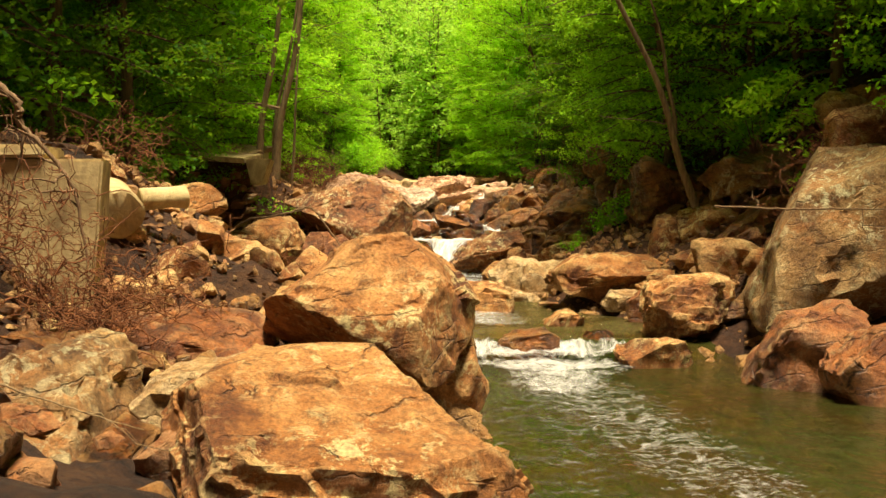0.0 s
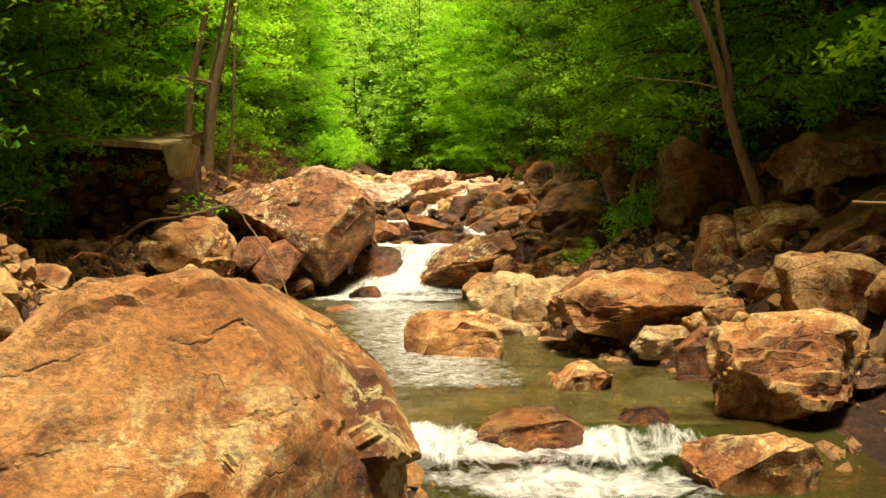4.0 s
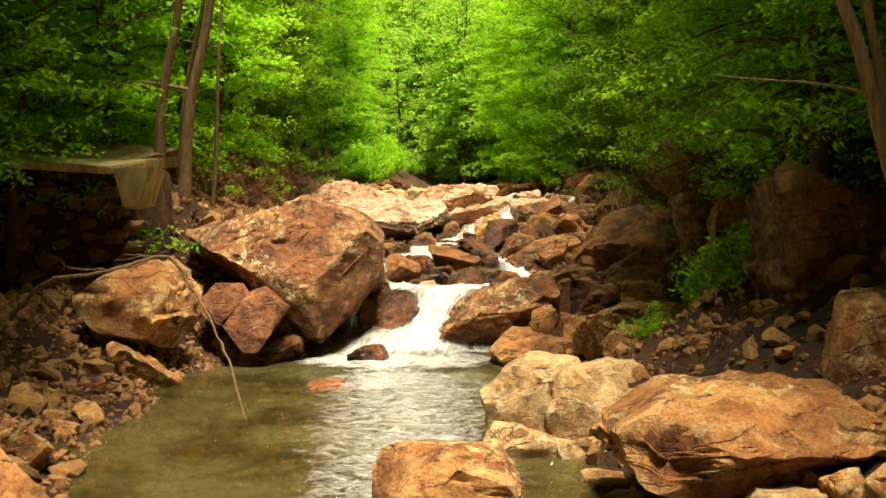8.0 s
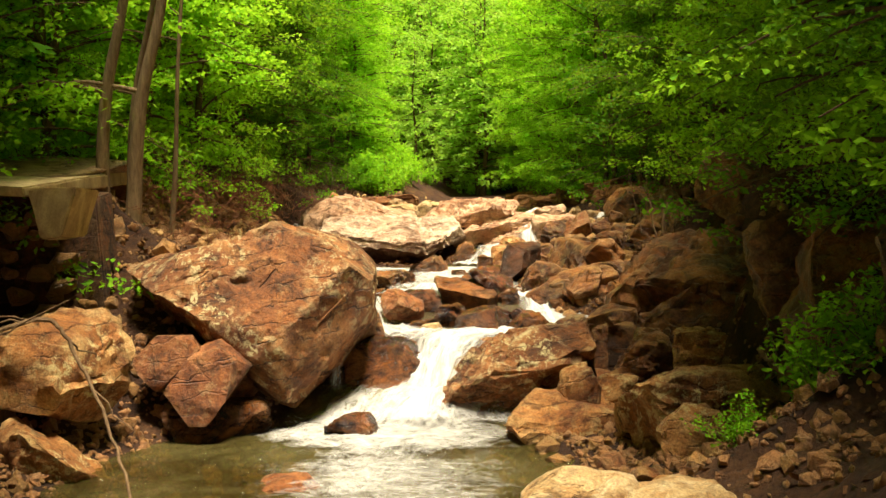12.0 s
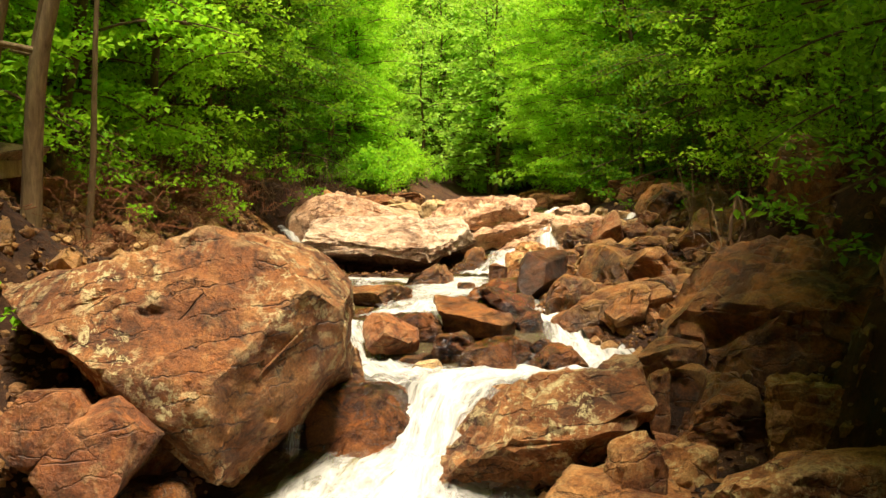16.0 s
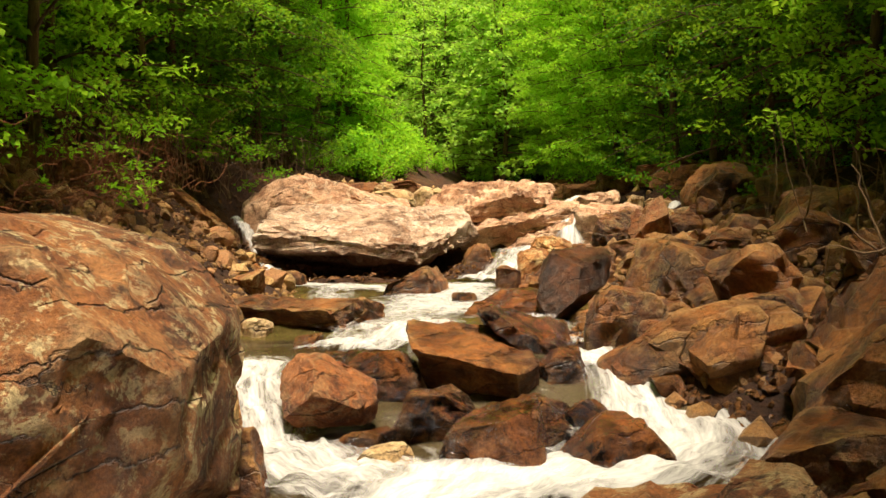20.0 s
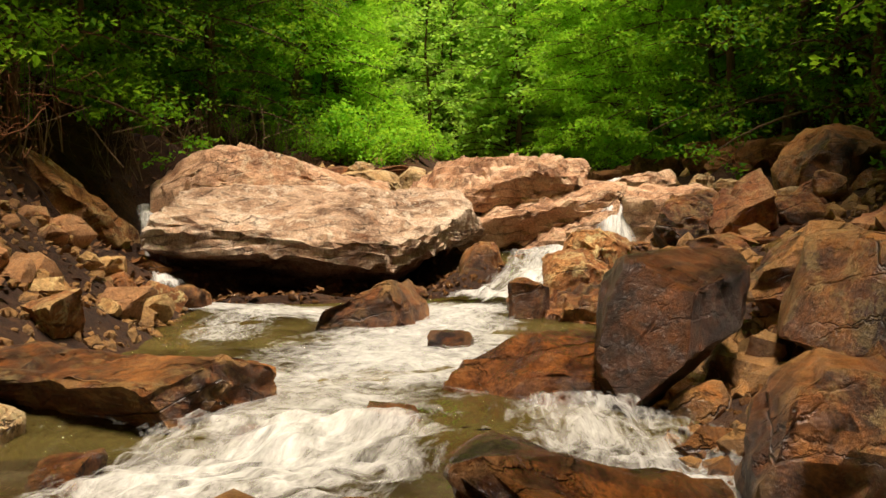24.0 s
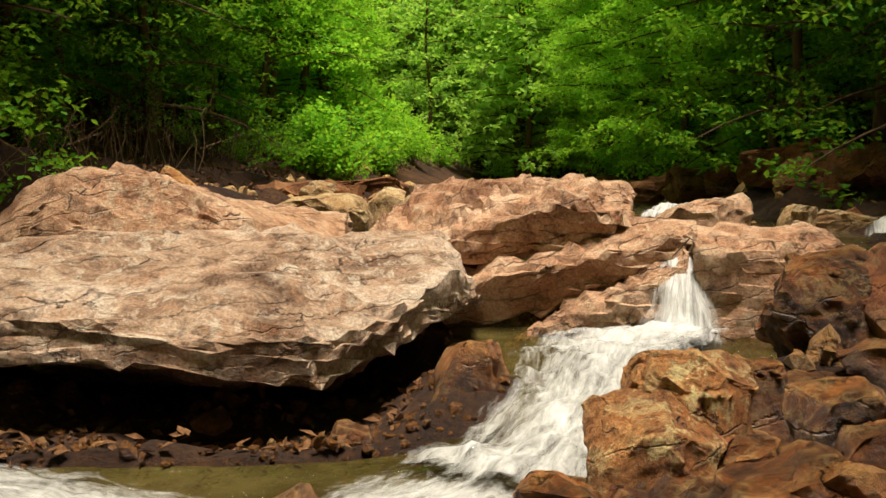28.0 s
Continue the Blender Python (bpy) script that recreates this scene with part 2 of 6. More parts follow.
def water_material(name, murk, tint, cover, ripple, dist, silt=None):
    """Clear stream water: the bed shows through a tint, some murk, and a sky gloss by Fresnel."""
    mat, nt, bsdf, out = material(name)
    nt.nodes.remove(bsdf)
    pos = nt.nodes.new("ShaderNodeNewGeometry").outputs["Position"]
    mp = nt.nodes.new("ShaderNodeMapping")
    mp.inputs["Scale"].default_value = (1.3, 0.7, 1)
    nt.links.new(pos, mp.inputs[0])
    h = noise_tex(nt, mp.outputs[0], ripple, 4, 0.6, 1.0)
    bp = nt.nodes.new("ShaderNodeBump")
    bp.inputs["Strength"].default_value, bp.inputs["Distance"].default_value = 0.6, dist
    nt.links.new(h, bp.inputs["Height"])
    clear = nt.nodes.new("ShaderNodeBsdfTransparent")
    clear.inputs[0].default_value = (*tint, 1)
    mud = nt.nodes.new("ShaderNodeBsdfDiffuse")
    nt.links.new(ramp(nt, noise_tex(nt, pos, 0.8, 4, 0.6, 0.5), [(0.38, silt or tuple(v * 0.55 for v in murk)), (0.6, murk)]), mud.inputs[0])
    m1 = nt.nodes.new("ShaderNodeMixShader")
    m1.inputs[0].default_value = cover
    nt.links.new(clear.outputs[0], m1.inputs[1])
    nt.links.new(mud.outputs[0], m1.inputs[2])
    gloss = nt.nodes.new("ShaderNodeBsdfGlossy")
    gloss.inputs["Roughness"].default_value = 0.06
    nt.links.new(bp.outputs[0], gloss.inputs["Normal"])
    fr = nt.nodes.new("ShaderNodeFresnel")
    fr.inputs[0].default_value = 1.33
    nt.links.new(bp.outputs[0], fr.inputs["Normal"])
    m2 = nt.nodes.new("ShaderNodeMixShader")
    nt.links.new(fr.outputs[0], m2.inputs[0])
    nt.links.new(m1.outputs[0], m2.inputs[1])
    nt.links.new(gloss.outputs[0], m2.inputs[2])
    nt.links.new(m2.outputs[0], out.inputs[0])
    return mat


def foam_material(name, low, high, scale):
    """White water: dense froth with streaky holes through which the dark water shows."""
    mat, nt, bsdf, out = material(name)
    uv = nt.nodes.new("ShaderNodeUVMap").outputs[0]
    mp = nt.nodes.new("ShaderNodeMapping")
    mp.inputs["Scale"].default_value = scale
    nt.links.new(uv, mp.inputs[0])
    pos = nt.nodes.new("ShaderNodeNewGeometry").outputs["Position"]
    fine = nt.nodes.new("ShaderNodeMapping")
    fine.inputs["Scale"].default_value = tuple(3.0 * v for v in scale)
    nt.links.new(uv, fine.inputs[0])
    streak = noise_tex(nt, mp.outputs[0], 1.0, 7, 0.68, 1.1)
    streak = maths(nt, "ADD", maths(nt, "MULTIPLY", streak, 0.65), maths(nt, "MULTIPLY", noise_tex(nt, fine.outputs[0], 1.0, 6, 0.7, 0.6), 0.35))
    # froth thins out towards the rim of the sheet
    sep = nt.nodes.new("ShaderNodeSeparateXYZ")
    nt.links.new(nt.nodes.new("ShaderNodeUVMap").outputs[0], sep.inputs[0])
    side = maths(nt, "MULTIPLY", maths(nt, "MULTIPLY", sep.outputs[0], maths(nt, "SUBTRACT", 1.0, sep.outputs[0])), 4.0)
    ends = nt.nodes.new("ShaderNodeAttribute")
    ends.attribute_name = "rim"
    side = maths(nt, "MULTIPLY", side, ends.outputs["Fac"])
    body = maths(nt, "ADD", streak, maths(nt, "MULTIPLY", maths(nt, "SUBTRACT", side, 0.62), 0.42))
    mask = ramp(nt, body, [(low, (0, 0, 0)), (high, (1, 1, 1))])
    bsdf.inputs["Base Color"].default_value = (0.66, 0.655, 0.63, 1)
    bsdf.inputs["Roughness"].default_value = 0.6
    bump(nt, maths(nt, "ADD", maths(nt, "MULTIPLY", streak, 2.0), noise_tex(nt, pos, 9, 6, 0.7)), 0.6, 0.035, bsdf)
    clear = nt.nodes.new("ShaderNodeBsdfTransparent")
    mx = nt.nodes.new("ShaderNodeMixShader")
    nt.links.new(mask, mx.inputs[0])
    nt.links.new(clear.outputs[0], mx.inputs[1])
    nt.links.new(bsdf.outputs[0], mx.inputs[2])
    nt.links.new(mx.outputs[0], out.inputs[0])
    return mat


M_EARTH = earth_material()
# One leaf in plain, lit and shaded versions: sun and shade put into the colour.
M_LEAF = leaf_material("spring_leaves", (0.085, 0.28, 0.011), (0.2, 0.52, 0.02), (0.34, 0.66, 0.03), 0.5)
M_LEAF_LIT = leaf_material("lit_spring_leaves", (0.19, 0.52, 0.02), (0.34, 0.74, 0.034), (0.5, 0.82, 0.06), 0.55)
# Far leaves paled: the haze of distance is put into their colour.
M_LEAF_FAR = leaf_material("haze_paled_leaves", (0.2, 0.42, 0.05), (0.34, 0.62, 0.09), (0.5, 0.75, 0.14), 0.5)
M_LEAF_SHADED = leaf_material("shaded_spring_leaves", (0.022, 0.1, 0.006), (0.06, 0.22, 0.01), (0.13, 0.36, 0.016), 0.4)
M_BARK = bark_material("brown_bark", (0.05, 0.028, 0.012), (0.17, 0.1, 0.045))
M_BARK_PALE = bark_material("pale_bark", (0.12, 0.075, 0.035), (0.32, 0.22, 0.11))
M_TWIG = bark_material("dead_wood", (0.08, 0.04, 0.018), (0.26, 0.16, 0.08))
M_CONCRETE = concrete_material()
# Rubble darkened in colour for the shade under the abutment slab.
M_RUBBLE_SHADED = rock_material("shade_darkened_rubble", (0.015, 0.006, 0.002), (0.06, 0.025, 0.009), (0.13, 0.06, 0.022), (0.2, 0.12, 0.05), 0.4, 0.9, 0.3)
# Middle pool murk brightened: it also stands in for missing sky reflection.
M_POOL = water_material("green_pool_water", (0.21, 0.18, 0.065), (0.64, 0.6, 0.3), 0.34, 7.0, 0.3, (0.08, 0.06, 0.016))
M_POOL_GREEN = water_material("deep_green_pool_water", (0.045, 0.062, 0.014), (0.45, 0.5, 0.18), 0.46, 4.0, 0.09, (0.075, 0.05, 0.012))
M_RUN = water_material("running_water", (0.2, 0.16, 0.09), (0.66, 0.55, 0.34), 0.4, 6.0, 0.12, (0.1, 0.07, 0.03))
M_RAPID = water_material("rapid_water", (0.21, 0.165, 0.05), (0.7, 0.58, 0.28), 0.36, 6.0, 0.5, (0.07, 0.05, 0.013))
M_FOAM = foam_material("white_water", 0.39, 0.7, (9.0, 1.3, 1))
# Sky glints on ripples, painted as white flecks with the froth shader.
M_GLINT = foam_material("painted_ripple_glints", 0.54, 0.95, (16.0, 7.0, 1))
M_GLINT_SPARSE = foam_material("sparse_painted_glints", 0.64, 0.98, (18.0, 8.0, 1))
M_FOAM_THIN = foam_material("thin_froth", 0.52, 0.9, (12.0, 3.4, 1))
M_FOAM_STEP = foam_material("broken_white_water", 0.46, 0.78, (10.0, 1.8, 1))
M_FOAM_FLAT = foam_material("spreading_froth", 0.44, 0.82, (10.0, 2.4, 1))


# ---- building tools ----
def hash3(ix, iy, iz, seed):
    h = (ix * 374761393 + iy * 668265263 + iz * 2147483647 + seed * 1274126177) & 0xFFFFFFFF
    h = ((h ^ (h >> 13)) * 1274126177) & 0xFFFFFFFF
    h = ((h ^ (h >> 16)) * 2246822519) & 0xFFFFFFFF
    return ((h ^ (h >> 15)) & 0xFFFF) / 65535.0


def vnoise(p, seed=0):
    """Smooth value noise, -1 to 1, at an array of points."""
    p = np.asarray(p, float) + 1000.0
    i = np.floor(p).astype(np.int64)
    f = p - i
    f = f * f * f * (f * (f * 6 - 15) + 10)
    out = 0
    for dx in (0, 1):
        for dy in (0, 1):
            for dz in (0, 1):
                w = (f[:, 0] if dx else 1 - f[:, 0]) * (f[:, 1] if dy else 1 - f[:, 1]) * (f[:, 2] if dz else 1 - f[:, 2])
                out = out + w * hash3(i[:, 0] + dx, i[:, 1] + dy, i[:, 2] + dz, seed)
    return out * 2 - 1


def fbm(p, octaves=4, seed=0, gain=0.5):
    p = np.asarray(p, float)
    total, amp = 0, 1.0
    for k in range(octaves):
        total = total + amp * vnoise(p * 2 ** k + 17.3 * k, seed + k)
        amp *= gain
    return total


def mesh_from(name, verts, faces, mat, smooth=True, uv=None, sharp=0):
    me = bpy.data.meshes.new(name)
    verts = np.asarray(verts, np.float32)
    faces = np.asarray(faces, np.int32)
    n, k = faces.shape
    me.vertices.add(len(verts))
    me.vertices.foreach_set("co", verts.ravel())
    me.loops.add(n * k)
    me.loops.foreach_set("vertex_index", faces.ravel())
    me.polygons.add(n)
    me.polygons.foreach_set("loop_start", np.arange(n, dtype=np.int32) * k)
    me.polygons.foreach_set("use_smooth", np.full(n, smooth))
    if uv is not None:
        layer = me.uv_layers.new(name="UVMap")
        layer.data.foreach_set("uv", np.asarray(uv, np.float32)[faces.ravel()].ravel())
    me.materials.append(mat)
    me.update(calc_edges=True)
    me.validate()
    if sharp:
        me.set_sharp_from_angle(angle=radians(sharp))
    return me


def part(name, me, parent, label=""):
    ob = new(name, me)
    ob.parent = parent
    return tagged(ob, label) if label else ob


SPHERES = {}


def sphere(level):
    if level not in SPHERES:
        bm = bmesh.new()
        bmesh.ops.create_icosphere(bm, subdivisions=level, radius=1.0)
        v = np.array([x.co[:] for x in bm.verts])
        f = np.array([[x.index for x in q.verts] for q in bm.faces])
        bm.free()
        SPHERES[level] = v, f
    return SPHERES[level]


# ---- the lie of the land ----
EDGE_Y = np.array([-30, 5, 10, 13, 16, 18, 20, 22, 24, 26, 27.5, 29, 31, 33, 36, 38, 41.8, 42.1, 43, 44.6, 46, 50, 60, 70, 120, 900.0])
EDGE_L = np.array([0.6, 0.5, 0.4, 0.1, -1.1, -2.3, -3.0, -3.2, -3.5, -3.7, -3.2, -1.5, -1.2, -2.3, -2.7, -2.7, -2.9, -0.1, 0.05, 0.0, -1.0, -3.2, -2.9, -2.5, -5, -5])
EDGE_R = np.array([6.5, 5.6, 4.6, 3.9, 3.3, 2.6, 1.9, 1.3, 1.3, 1.7, 1.6, 1.3, 2.4, 1.7, 1.4, 1.5, 1.4, 1.5, 1.8, 2.7, 3.6, 4.0, 3.5, 2.7, 1, 1])
LEVEL_Y = np.array([-30, 13.6, 14.1, 28.3, 29.2, 30.2, 31.6, 32.9, 35.2, 36.2, 42, 43.2, 46.0, 46.6, 60, 110, 900.0])
LEVEL_Z = np.array([0.86, 0.86, 1.07, 1.07, 1.5, 1.95, 1.98, 2.43, 2.45, 2.62, 2.75, 3.12, 3.15, 4.02, 4.6, 7.0, 7.0])


def level(y):
    return np.interp(y, LEVEL_Y, LEVEL_Z)


def land(x, y):
    """Height of the ground."""
    x, y = np.broadcast_arrays(np.asarray(x, float), np.asarray(y, float))
    l, r, w = np.interp(y, EDGE_Y, EDGE_L), np.interp(y, EDGE_Y, EDGE_R), level(y)
    p = np.stack([x.ravel(), y.ravel(), 0 * x.ravel()], 1)
    wob = vnoise(p * 0.6, 5).reshape(x.shape)
    d = np.maximum(l - x, x - r) + 0.35 * wob
    left = x < (l + r) / 2
    inside = np.clip(-d / 0.9, 0, 1)
    z = w - 0.38 * inside * (2 - inside)
    o = np.maximum(d, 0)
    beach = np.clip((y - 13.5) / 2, 0, 1) * np.clip((27 - y) / 2, 0, 1)
    near = np.clip((10.8 - y) / 1.6, 0, 1)
    hollow = np.clip((y - 22.5) / 1.2, 0, 1) * np.clip((37 - y) / 3, 0, 1)
    zl = np.where(o < 1.6, o * (0.55 - 0.4 * beach), (0.55 - 0.4 * beach) * 1.6 + np.minimum(o - 1.6, 3.0) * 0.6)
    zl = zl + np.clip(o - 4.6, 0, 5) * 0.12 + np.maximum(o - 9.6, 0) * 0.62
    bench = np.clip((y - 23.5) / 1.5, 0, 1) * np.clip((29.6 - y) / 0.6, 0, 1)
    zl = zl * (1 - bench) + bench * np.minimum(zl, 1.15 + np.maximum(o - 7.0, 0) * 0.3)
    shelf = np.clip((y - 41.2) / 0.5, 0, 1) * np.clip((48.5 - y) / 1.0, 0, 1)
    zl = zl * (1 - shelf) + shelf * (0.05 * np.minimum(o, 1) + np.maximum(o - 3.6, 0) * 0.5)
    zl = zl * (1 - 0.5 * np.clip((y - 44) / 3, 0, 1) * np.clip((75 - y) / 10, 0, 1) * np.clip((7 - o) / 2, 0, 1))
    zl = zl * (1 - 0.6 * near * np.clip((5.5 - o) / 2, 0, 1))
    gentle = np.clip((y - 33) / 3, 0, 1) * np.clip((52 - y) / 3, 0, 1)
    zr = o * (0.55 - 0.24 * gentle - (0.37 - 0.2 * gentle) * hollow * np.clip((3.4 - o) / 1.0, 0, 1)) + np.maximum(o - 3.0, 0) * (0.25 - 0.2 * gentle)
    zr = zr * (1 - 0.4 * np.clip((y - 44) / 3, 0, 1) * np.clip((75 - y) / 10, 0, 1) * np.clip((7 - o) / 2, 0, 1))
    far = np.clip((y - 75) / 60, 0, 1)
    z = z + np.where(left, zl, zr) + far * np.maximum(y - 95, 0) * 0.42 + np.clip(y - 62, 0, 30) * 0.02
    z = z + (0.10 * fbm(p * 1.1, 4, 3).reshape(x.shape)) * (0.35 + np.clip(o, 0, 1)) + 0.07 * fbm(p * 2.6, 2, 13).reshape(x.shape) * np.clip(o * 2, 0, 1)
    # hollow under the broad slab on the left
    z = z - shelf * np.clip((l - 0.2 - x) / 0.6, 0, 1) * np.clip((x + 6.2) / 0.8, 0, 1) * np.maximum(w - 2.72, 0)
    return np.minimum(z, 90 + 0.03 * np.abs(x) + 0.02 * y)


def spaced(dense, reach, step, grow):
    out, v, s = [], dense[1], step
    while v < reach[1]:
        v, s = v + s, s * grow
        out.append(v)
    back, v, s = [], dense[0], step
    while v > reach[0]:
        v, s = v - s, s * grow
        back.append(v)
    return np.array(back[::-1] + list(np.arange(dense[0], dense[1] + step / 2, step)) + out)


def grid_faces(nx, ny):
    i = np.arange((nx - 1) * (ny - 1))
    a = (i // (nx - 1)) * nx + i % (nx - 1)
    return np.stack([a, a + 1, a + nx + 1, a + nx], 1)


gx, gy = spaced((-9, 8), (-500, 500), 0.2, 1.12), spaced((2, 62), (-300, 900), 0.2, 1.1)
GX, GY = np.meshgrid(gx, gy)
GZ = land(GX, GY)
ground = new("ground", mesh_from("ground", np.stack([GX, GY, GZ], -1).reshape(-1, 3), grid_faces(len(gx), len(gy)), M_EARTH))
tagged(ground, "brown earth and gravel of a wooded stream valley", "ground", kind="structure")


def lz(x, y):
    return float(land(np.array([x]), np.array([y]))[0])


# ---- water ----
def ribbon(name, path, widths, mat, label, category, across=14, arch=0.0, rough=0.04, seed=0, kind="", step=0.08, soft_ends=False):
    """A sheet of water along a path of (x, y, z), with a width at each point; v runs along the flow in metres."""
    path, widths = np.array(path, float), np.array(widths, float)
    seg = np.r_[0, np.cumsum(np.linalg.norm(np.diff(path, axis=0), axis=1))]
    s = np.linspace(0, seg[-1], max(8, int(seg[-1] / step)))
    c = np.stack([np.interp(s, seg, path[:, k]) for k in range(3)], 1)
    for _ in range(3):
        c[1:-1] = (c[:-2] + 2 * c[1:-1] + c[2:]) / 4
    w = np.interp(s, seg, widths)
    t = np.gradient(c, axis=0)
    side = np.stack([t[:, 1], -t[:, 0], 0 * t[:, 0]], 1)
    side /= np.maximum(np.linalg.norm(side, axis=1), 1e-6)[:, None]
    u = np.linspace(0, 1, across)
    v = c[:, None] + side[:, None] * ((u - 0.5)[None, :, None] * w[:, None, None])
    fade = np.clip(np.minimum(s, s[-1] - s) / 0.35, 0, 1)
    v[..., 2] += arch * (1 - (2 * u - 1) ** 2)[None] * fade[:, None]
    flat = v.reshape(-1, 3)
    flat[:, 2] += rough * fbm(flat * [3.6, 2.6, 2.6], 5, seed, 0.62) * np.repeat(fade, across)
    uv = np.stack(np.broadcast_arrays(u[None, :], s[:, None]), -1).reshape(-1, 2)
    me = mesh_from(name, flat, grid_faces(across, len(s)), mat, True, uv)
    rim = me.attributes.new("rim", "FLOAT", "POINT")
    e = np.clip(np.minimum(s, s[-1] - s) / (0.6 if soft_ends else 0.4), 0, 1)
    rim.data.foreach_set("value", np.repeat(e, across).astype(np.float32))
    ob = tagged(new(name, me), label, category, kind=kind)
    return ob


def water_sheet(name, y0, y1, mat, label, step=0.15, rise=0.0, rough=0.012, margin=0.9):
    ys = np.arange(y0, y1 + step / 2, step)
    us = np.linspace(0, 1, 60)
    l, r = np.interp(ys, EDGE_Y, EDGE_L) - margin, np.interp(ys, EDGE_Y, EDGE_R) + 0.9
    X = l[:, None] + (r - l)[:, None] * us[None]
    Y = np.broadcast_to(ys[:, None], X.shape)
    p = np.stack([X, Y, 0 * X], -1).reshape(-1, 3)
    Z = level(Y) + rise + rough * fbm(p * [2.5, 1.6, 1], 4, 9).reshape(X.shape)
    ob = new(name, mesh_from(name, np.stack([X, Y, Z], -1).reshape(-1, 3), grid_faces(60, len(ys)), mat, True))
    return tagged(ob, label, "water", kind="structure")


water_sheet("water_lower_pool", -12.0, 14.2, M_POOL_GREEN, "clear green pool with small ripples", rough=0.008)
water_sheet("water_middle_pool", 14.1, 29.2, M_POOL, "clear brownish pool below the small waterfall", rough=0.01)
water_sheet("water_step_pool", 29.6, 35.4, M_RUN, "fast water between fallen rocks", rough=0.03)
water_sheet("water_upper_pool", 35.3, 42.1, M_RAPID, "swift shallow pool with broken ripples", rough=0.03)
water_sheet("water_ledge_basin", 42.0, 46.5, M_RAPID, "foaming basin below the bedrock ledge", rough=0.04, margin=0.15)
water_sheet("water_above_ledge", 46.4, 75.0, M_RUN, "shallow stream above the bedrock ledge", rough=0.02)

def fall(path, widths, mat, label, seed):
    return ribbon("waterfall", path, widths, mat, label, "waterfall", 34, 0.06, 0.06, seed, step=0.06)


def froth(path, widths, mat, seed):
    """Froth and painted ripple glints afloat: they lie a little over the level of the stream."""
    xs, ys = np.array([p[0] for p in path]), np.array([p[1] for p in path])
    q = np.linspace(ys[0], ys[-1], max(3, int(abs(ys[-1] - ys[0]) / 0.2)))
    order = np.argsort(ys)
    widths = np.interp(q, ys[order], np.array(widths, float)[order])
    path = np.stack([np.interp(q, ys[order], xs[order]), q, level(q) + 0.035], 1)
    return ribbon("foam", path, widths, mat, "white froth and painted ripple glints on the stream", "foam", 30, 0.0, 0.025, seed, "stuff", 0.12, True)


fall([(0.7, 31.2, 2.12), (0.5, 30.7, 2.1), (0.2, 30.1, 2.04), (0.05, 29.6, 1.8), (-0.1, 29.0, 1.4), (-0.25, 28.4, 1.16), (-0.3, 27.9, 1.1)], [2.4, 2.2, 1.7, 1.25, 1.25, 1.9, 2.6], M_FOAM, "white chute of water between two boulders", 40)
fall([(-1.2, 30.2, 2.1), (-1.32, 29.5, 2.0), (-1.4, 29.2, 1.75), (-1.44, 29.0, 1.1)], [0.4, 0.32, 0.3, 0.36], M_FOAM_THIN, "thin veil of water beside a wet boulder", 41)
fall([(-1.7, 33.4, 2.49), (-1.55, 32.8, 2.48), (-1.4, 32.2, 2.4), (-1.15, 31.5, 2.12), (-0.6, 31.0, 2.06), (0.2, 30.6, 2.06)], [1.6, 1.5, 1.4, 1.4, 1.6, 1.3], M_FOAM_STEP, "white cascade past a tilted red rock", 42)
fall([(1.3, 34.2, 2.5), (1.5, 33.6, 2.49), (1.7, 33.0, 2.45), (1.9, 32.4, 2.25), (1.9, 31.7, 2.1), (1.4, 31.0, 2.06), (0.6, 30.6, 2.05)], [0.7, 0.7, 0.9, 1.4, 2.0, 1.9, 1.4], M_FOAM, "white cascade spilling over dark stones", 43)
fall([(-0.4, 36.1, 2.64), (-0.45, 35.7, 2.58), (-0.55, 35.3, 2.51), (-0.75, 34.8, 2.5), (-1.0, 33.8, 2.49)], [2.2, 2.3, 2.3, 2.1, 1.5], M_FOAM_STEP, "low white step across the stream", 44)
fall([(0.85, 36.4, 2.68), (0.95, 35.9, 2.62), (1.1, 35.3, 2.52), (1.25, 34.2, 2.49)], [1.3, 1.5, 1.6, 1.4], M_FOAM_THIN, "low white step across the stream", 45)
fall([(1.3, 45.2, 3.24), (1.1, 44.2, 3.24), (0.92, 43.3, 3.24), (0.78, 42.6, 3.1), (0.5, 42.0, 2.83), (0.1, 41.2, 2.77)], [2.0, 1.8, 1.6, 1.5, 1.8, 2.4], M_FOAM_STEP, "white run below the bedrock ledge", 46)
fall([(1.89, 46.28, 3.9), (1.82, 45.71, 3.8), (1.78, 45.45, 3.61), (1.74, 45.19, 3.19), (1.51, 44.71, 3.12)], [0.55, 0.58, 0.62, 0.95, 1.5], M_FOAM, "narrow waterfall over the bedrock ledge", 47)
fall([(-5.6, 46.5, 4.0), (-4.95, 45.0, 3.75), (-4.5, 44.0, 3.45), (-4.1, 43.1, 3.1), (-3.6, 42.2, 2.82)], [0.3, 0.32, 0.32, 0.35, 0.6], M_FOAM, "small side waterfall in the rubble", 49)
fall([(4.3, 47.6, 4.2), (4.1, 47.0, 4.05), (3.9, 46.4, 3.6)], [0.5, 0.5, 0.5], M_FOAM, "small fall behind the dark boulder", 50)
fall([(-1.2, 50.0, 4.36), (-1.1, 48.8, 4.22), (-1.0, 48.0, 4.1)], [0.9, 0.8, 0.6], M_FOAM, "white spill between bedrock slabs", 51)
fall([(2.6, 51.5, 4.46), (2.2, 50.4, 4.38), (1.9, 49.4, 4.25)], [0.7, 0.5, 0.6], M_FOAM, "white spill beside a pale boulder", 52)
